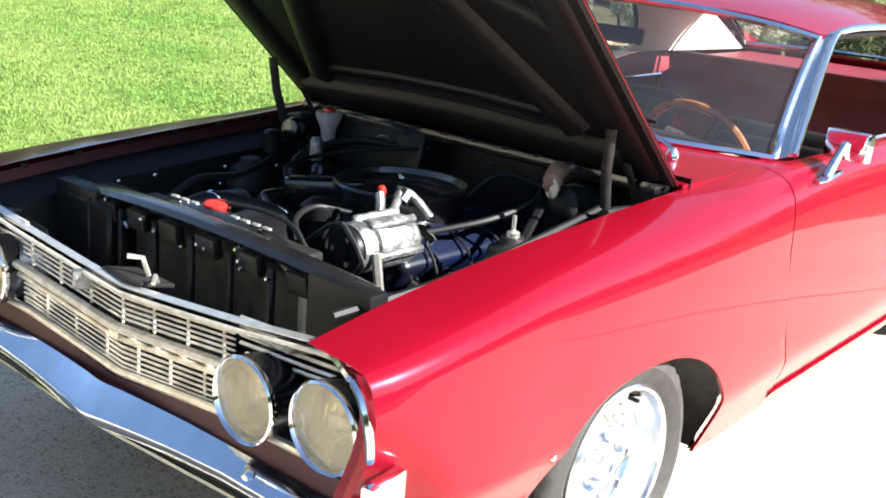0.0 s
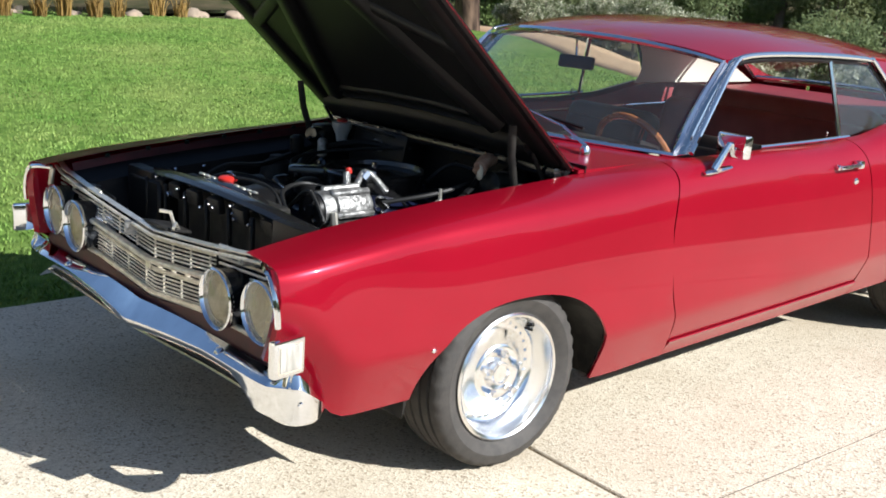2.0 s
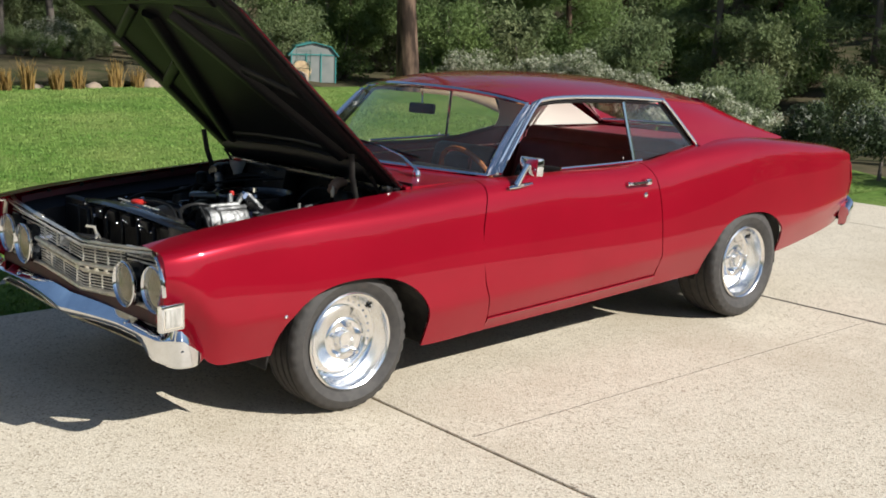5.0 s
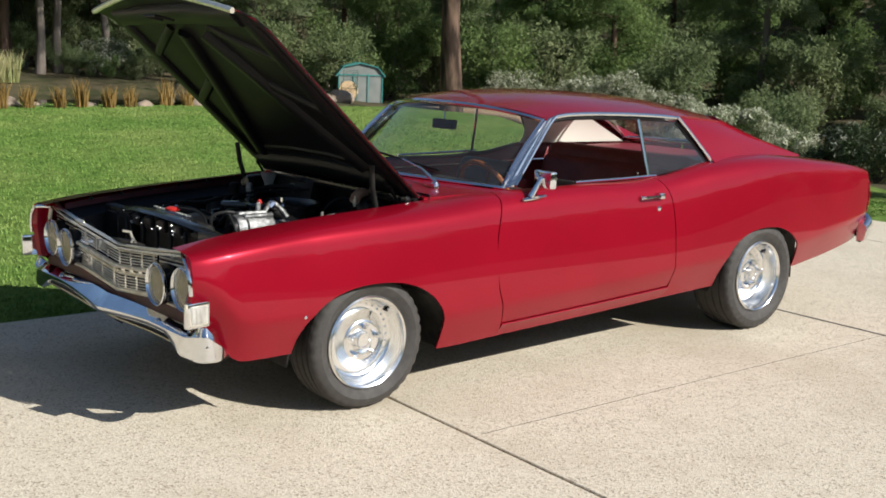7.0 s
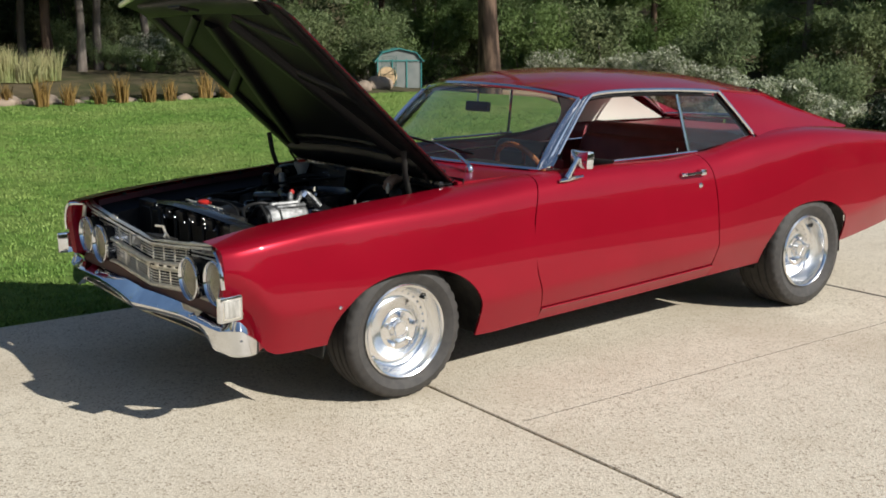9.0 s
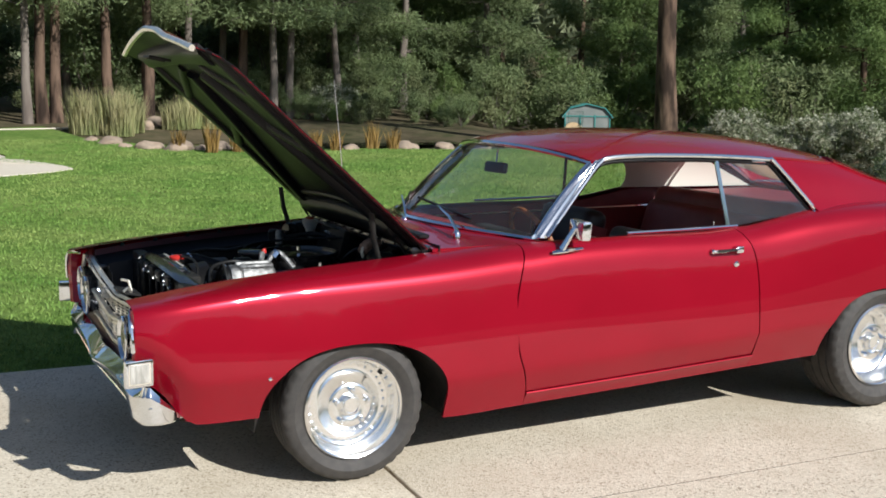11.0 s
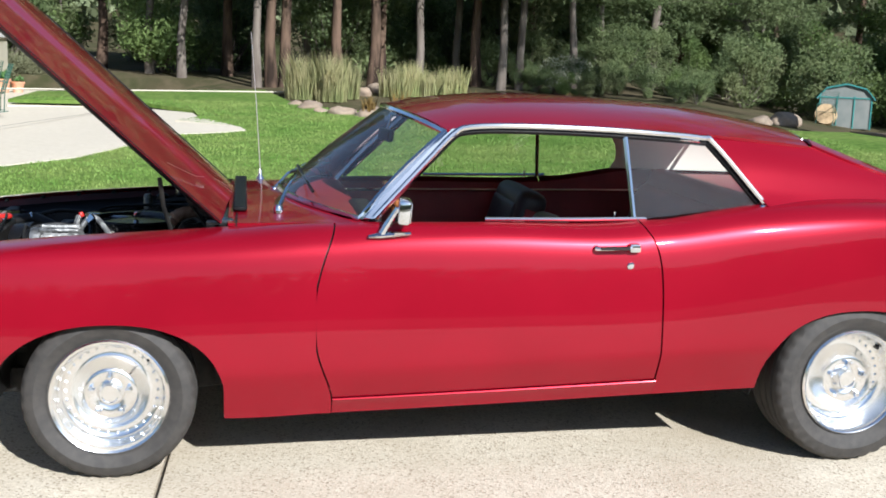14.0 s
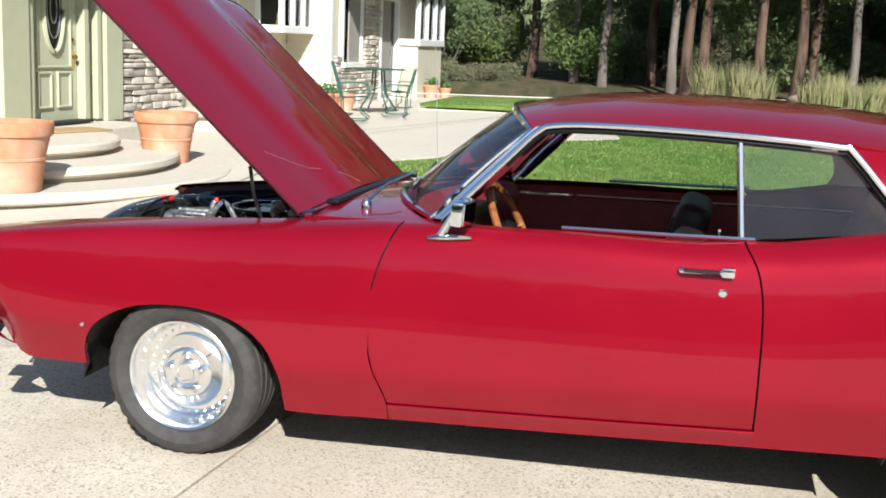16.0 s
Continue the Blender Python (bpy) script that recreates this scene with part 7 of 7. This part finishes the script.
def rock(x, y, r, label="rounded tan boulder at the lawn's edge"):
    bm = bmesh.new()
    bmesh.ops.create_icosphere(bm, subdivisions=3, radius=1.0)
    o = g.uniform(0, 50)
    for v in bm.verts:
        v.co *= 1 + 0.30 * noise.noise(v.co * 1.3 + Vector((o, 0, 0))) + 0.08 * noise.noise(v.co * 4 + Vector((0, o, 0)))
        v.co = Vector((v.co.x * r * g.uniform(0.995, 1.005), v.co.y * r * 0.8, v.co.z * r * 0.55))
    ob = tagged(part("boulder", bm, ROCK, None, angle=0), label, "boulder", "boulders round the pond")
    ob.matrix_world = pose(x, y, land(x, y) + r * 0.22, 0, 0, g.uniform(0, 360))


for x, y, r in ((1.40, 15.5, 0.20), (1.62, 14.9, 0.26), (1.75, 14.3, 0.16), (2.1, 14.0, 0.24), (2.55, 13.75, 0.30), (2.9, 13.7, 0.18), (3.2, 13.65, 0.26), (3.65, 13.6, 0.15), (4.55, 13.55, 0.16), (5.5, 13.5, 0.2), (6.6, 13.6, 0.24), (7.4, 13.7, 0.20), (8.2, 13.9, 0.28), (9.0, 14.0, 0.22), (2.9, 18.4, 0.22), (9.7, 14.3, 0.25), (10.4, 14.8, 0.3), (3.3, 19.1, 0.25)):
    rock(x, y, r)
ob = tagged(part("flat_stone", lathe([(0, 0), (0.16, 0), (0.19, 0.02), (0.18, 0.05), (0.10, 0.062), (0, 0.064)], 11), ROCK_PALE, None, angle=50), "flat pale stone lying on the grass verge", "stone")
ob.matrix_world = pose(9.38, 1.22, -0.012, 0, 0, 25) @ Matrix.Diagonal((1.3, 0.85, 1, 1))
# far kerb of the lawn and the dirt bank to the right
tagged(part("kerb", tube([(-6, 16.4, rise(16.4) + 0.0), (-2.5, 16.95, rise(16.9) + 0.0), (0.2, 17.5, rise(17.5)), (1.3, 17.7, rise(17.7))], 0.03, 6, flat=0.6), PATIO), "pale kerb at the far end of the lawn", "kerb", kind="structure")
rows = []
for i in range(13):
    t = i / 12
    a = [(10.9, 13.2), (11.6, 12.4), (11.75, 11.2), (11.1, 9.8), (10.4, 8.6), (9.9, 7.0), (10.2, 5.7)]
    k = t * (len(a) - 1)
    q = min(int(k), len(a) - 2)
    p = Vector(a[q]).lerp(Vector(a[q + 1]), k - q)
    rows.append([(p.x + d, p.y + 0.15 * d, rise(p.y) - 0.004 - 0.03 * d) for d in (-0.05, 0.5, 1.0, 1.5)])
tagged(sheet("dirt_path", rows, DIRT, None, thick=0.40, flip=True, angle=0), "tan dirt path beside the lawn", "path", kind="structure")

# ---- garden shed with log rounds ----
shed = thing("garden_shed", "small grey shed with a teal gambrel roof", "shed")
part("shed_wall", box((1.35, 1.1, 0.85), pose(0, 0, 0.42), 0.01), SHED_WALL, shed, smooth=False)
rf = [(-0.76, 0.80), (-0.52, 1.08), (0.0, 1.20), (0.52, 1.08), (0.76, 0.80)]
sheet("shed_roof", [[(x, y, z) for x, z in rf] for y in (-0.62, 0.62)], TEAL, shed, thick=0.03, flip=False, angle=10)
bm = bmesh.new()
bm.faces.new([bm.verts.new((x, -0.556, z - 0.03)) for x, z in rf])
part("shed_gable", bm, SHED_WALL, shed, smooth=False)
for x in (-0.66, -0.22, 0.22, 0.66):
    part("shed_frame_bar", box((0.035, 0.02, 0.88), pose(x, -0.565, 0.43), 0.003), TEAL, shed, smooth=False)
part("shed_frame_bar", box((1.36, 0.02, 0.035), pose(0, -0.565, 0.82), 0.003), TEAL, shed, smooth=False)
shed.matrix_world = pose(14.46, 19.9, land(14.46, 19.9) - 0.02, 0, 0, -28) @ Matrix.Scale(0.86, 4)
lg = tagged(part("log_round", lathe([(0, -0.09), (0.23, -0.09), (0.25, -0.06), (0.25, 0.06), (0.23, 0.09), (0, 0.09)], 28), LOG), "upright cut log round beside the shed", "log")
lg.matrix_world = pose(13.45, 18.9, land(13.45, 18.9) + 0.22, 72, 0, -30)
gc = patio_chair(pose(13.35, 18.7, land(13.35, 18.7), 0, 0, 230) @ Matrix.Scale(0.72, 4), "green iron garden chair by the shed")

# ---- hedges ----
def hedge(label, spots, leaves, seed, material=HEDGE, size=0.05, floor=None):
    h = thing("hedge", label, "hedge")
    gg = random.Random(seed)
    cl, x0, y0, z0 = [], spots[0][0], spots[0][1], land(spots[0][0], spots[0][1]) if floor is None else floor
    for x, y, r, hh in spots:
        z = land(x, y) - z0 if floor is None else 0.0
        part("stem", tube([(x - x0, y - y0, z - 0.05), (x - x0 + gg.uniform(-.1, .1), y - y0, z + hh * 0.7)], [0.03, 0.01], 5), BARK_GREY, h)
        for k in range(9):
            a, q = gg.uniform(0, 6.28), gg.uniform(0, r * 0.75)
            cl.append((x - x0 + q * math.cos(a), y - y0 + q * math.sin(a), z + hh * gg.uniform(0.25, 0.80), r * gg.uniform(0.35, 0.55)))
    leaf_cloud("foliage", cl, leaves * 2, size * 0.55, material, h, seed, flat=0.75, k=3)
    h.matrix_world = pose(x0, y0, z0)
    return h


HX = (13.3, 13.0, 15.6, 10.4)
hedge("rounded variegated hedge with pale leaf edges", [(HX[0] + (HX[2] - HX[0]) * i / 6, HX[1] + (HX[3] - HX[1]) * i / 6, 0.66, (0.9, 1.05, 0.95, 1.15, 1.35, 1.35, 1.1)[i] * 1.36) for i in range(7)], 26000, 71)
hedge("large pale flowering bush beside the drive", [(9.95, 5.15, 0.55, 1.0), (10.4, 4.75, 0.62, 1.0), (10.8, 4.35, 0.55, 0.85)], 12000, 72)
hedge("dark green bush with pale flowers at the drive's end", [(10.2, 3.0, 0.6, 1.0), (10.3, 2.0, 0.65, 1.05), (10.6, 1.0, 0.6, 0.95), (10.9, 0.0, 0.6, 0.9)], 12000, 75, HEDGE_DARK)
hedge("clipped grey-green hedge at the end of the house", [(-5.3 + 0.42 * i, 20.4 + 0.32 * i, 0.50, 0.80) for i in range(6)], 11000, 73, HEDGE_GREY, 0.05, 0.55)
hedge("pale-leaved shrub beyond the pond", [(7.6, 20.5, 0.6, 0.9), (8.2, 20.6, 0.55, 0.8)], 3500, 74)

# ---- woods ----
# These pines are shortened above view so more sky reaches the car.
P = [pine("pine with a bare reddish lower trunk, top kept low for sky light", 8.8, 0.125, 0.6, 3.1, NEEDLE, BARK, 11, 8000, pose(3.25, 19.9, land(3.25, 19.9))),
     pine("dark dense conifer with branches near the ground", 7.2, 0.14, -0.4, 0.8, NEEDLE, BARK_GREY, 12, 12000, pose(0.5, 30, land(0.5, 30))),
     pine("slim pale-trunked tree with a thin crown", 8.0, 0.10, 0.3, 2.4, NEEDLE, BARK_GREY, 13, 6000, pose(6.3, 20.6, land(6.3, 20.6))),
     pine("bright green young pine", 6.4, 0.12, 0.2, 0.5, NEEDLE_LIGHT, BARK, 14, 12000, pose(18, 23, land(18, 23)))]
pine("big pine with a thick furrowed trunk beside the lawn", 16, 0.20, 0.0, 5.0, NEEDLE, BARK, 15, 9000, pose(11.34, 12.34, land(11.34, 12.34), 0, -2, 0))
SPOTS = [(0, -2.9, 23.6), (2, 2.0, 23.0), (0, 3.7, 22.2), (2, 4.4, 21.0), (0, 7.6, 23.2), (2, 8.3, 21.8), (0, 2.55, 20.4), (0, 1.05, 19.6), (0, 1.35, 19.8), (2, 0.72, 19.5), (2, 6.8, 20.9), (2, 5.6, 22.5), (0, 4.9, 24.5), (0, 0.1, 22.4), (2, -0.9, 21.5), (2, -1.7, 22.5), (0, 5.9, 21.6), (1, 9.0, 24.0), (1, 11.5, 25.0), (1, 14.0, 24.5), (3, 13.0, 27.0), (3, 19.2, 18.0), (3, 20.4, 16.4), (1, 24.5, 14.5), (1, 26.0, 10.5)]
g = random.Random(5)
rows_ = []
for i in range(58):
    y = g.uniform(23, 44)
    x = g.uniform(-24, 44)
    k = g.choice((0, 0, 1, 2, 2, 3, 1))
    if x > 3 or g.random() < 0.45:
        rows_.append((k, x, y))
for i in range(14):
    rows_.append((g.choice((1, 3, 3, 0, 3)), g.uniform(24, 44), g.uniform(3, 25)))
for k, x, y in SPOTS + rows_:
    copy_thing(P[k], pose(x, y, land(x, y) - 0.03, g.uniform(-1.5, 1.5), g.uniform(-1.5, 1.5), g.uniform(0, 360)))


def scrub(label, material, seed, n=3600):
    gg = random.Random(seed)
    t = thing("shrub", label, "shrub", "shrubs under the pines")
    bm = bmesh.new()
    cl = []
    for k in range(16):
        a, q, z = gg.uniform(0, 6.28), gg.uniform(0, 1.0), gg.uniform(0.3, 2.2)
        cl.append((q * math.cos(a), q * math.sin(a), z, gg.uniform(0.35, 0.7)))
        add_tube(bm, [(0, 0, 0), (q * math.cos(a) * 0.6, q * math.sin(a) * 0.6, z * 0.5), (q * math.cos(a), q * math.sin(a), z)], [0.035, 0.02, 0.006], 4)
    part("stem", bm, BARK_GREY, t)
    leaf_cloud("foliage", cl, round(n * 1.5), 0.065, material, t, seed, flat=0.9, k=3)
    return t


SH = [scrub("grey-green shrub under the trees", SCRUB, 81), scrub("dark green shrub under the trees", NEEDLE, 82), scrub("yellow-green shrub under the trees", NEEDLE_LIGHT, 83)]
for k, s in enumerate(SH):
    s.matrix_world = pose(-4 + 9 * k, 25.5 + k, land(-4 + 9 * k, 25.5 + k))
for i in range(64):
    x, y = g.uniform(-14, 30), g.uniform(22.5, 32)
    if x > 15:
        y = g.uniform(12, 34)
    copy_thing(SH[g.choice((0, 1, 2, 1, 1) if x < 15 else (1, 2, 1, 2, 0))], pose(x, y, land(x, y) - 0.02, 0, 0, g.uniform(0, 360)))
for x, y, k in ((12.4, 5.4, 1), (13.2, 4.2, 0), (14.2, 3.0, 1), (15.0, 5.2, 1), (16.2, 3.4, 0), (13.8, 6.8, 1), (17.5, 5.5, 1), (16.0, 1.8, 1)):
    copy_thing(SH[k], pose(x, y, land(x, y) - 0.02, 0, 0, 40 * x) @ Matrix.Scale(0.55, 4))
for x, y, k, q in ((6.4, 21.9, 1, .45), (7.4, 22.4, 0, .55), (8.9, 21.4, 0, .5), (9.6, 22.3, 1, .6), (10.4, 20.9, 0, .5), (11.2, 21.8, 2, .6), (12.2, 20.6, 0, .6), (12.9, 22.0, 1, .7), (14.0, 20.2, 0, .6), (14.8, 21.6, 1, .8), (3.0, 22.8, 0, .45), (4.6, 23.4, 1, .5), (1.2, 22.2, 0, .4), (-0.6, 23.6, 1, .5)):
    copy_thing(SH[k], pose(x, y, land(x, y) - 0.02, 0, 0, 70 * x) @ Matrix.Scale(q, 4))
for i in range(17):
    x = 6.8 + 0.27 * i
    y = (19.2 if x < 9.6 else 18.6) + g.uniform(0, 2.2)
    copy_thing(SH[g.choice((0, 1, 2, 1))], pose(x, y, land(x, y) - 0.03, 0, 0, 50 * i) @ Matrix.Scale(g.uniform(0.20, 0.34), 4))
# the wooded hill behind, too far to tell trees apart
cl = []
for i in range(1000):
    x, y = g.uniform(-75, 95), g.uniform(44, 85)
    h = g.uniform(3, 11)
    for j in range(4):
        cl.append((x + g.uniform(-.6, .6), y + g.uniform(-.6, .6), land(x, y) + h * (0.12 + 0.25 * j), h * 0.22 * (1.2 - 0.22 * j)))
for i in range(300):
    x, y = g.uniform(38, 70), g.uniform(-25, 50)
    h = g.uniform(3, 11)
    for j in range(4):
        cl.append((x, y, land(x, y) + h * (0.12 + 0.25 * j), h * 0.24 * (1.2 - 0.22 * j)))
# Unseen tree ring behind the camera, added to shape the car's reflections.
for i in range(900):
    a = math.pi * (0.98 + 1.04 * (i + g.uniform(-3, 3)) / 900)
    r = g.uniform(56, 70)
    x, y = r * math.cos(a), r * math.sin(a)
    h = g.uniform(6, 9)
    for j in range(4):
        cl.append((x, y, land(x, y) + h * (0.12 + 0.25 * j), h * 0.24 * (1.2 - 0.22 * j)))
tagged(leaf_cloud("far_woods", cl, 300000, 0.42, NEEDLE_HAZED, None, 21, flat=1.0, width=0.45, k=3), "distant conifer woods, leaves paled for haze, with an unseen ring added behind the camera", "woods", kind="stuff")

# ---- grass on the lawn ----
gg = np.random.default_rng(77)
from_outline = [Vector(p) for p in outline]


def inside(x, y):
    c = False
    n = len(from_outline)
    for i in range(n):
        a, b = from_outline[i], from_outline[i - 1]
        if (a.y > y) != (b.y > y) and x < (b.x - a.x) * (y - a.y) / (b.y - a.y) + a.x:
            c = not c
    return c


pts = []
while len(pts) < 150000:
    u = gg.random() ** 1.5
    y = 1.58 + 14 * u
    x = -3.2 + 13.0 * gg.random()
    if inside(x, y):
        pts.append((x, y, rise(y) - 0.014))
tagged(blades("grass", pts, 0.026, 0.0045, BLADE, None, 78, 0.5), "short green lawn grass with straw patches", "grass", kind="stuff")
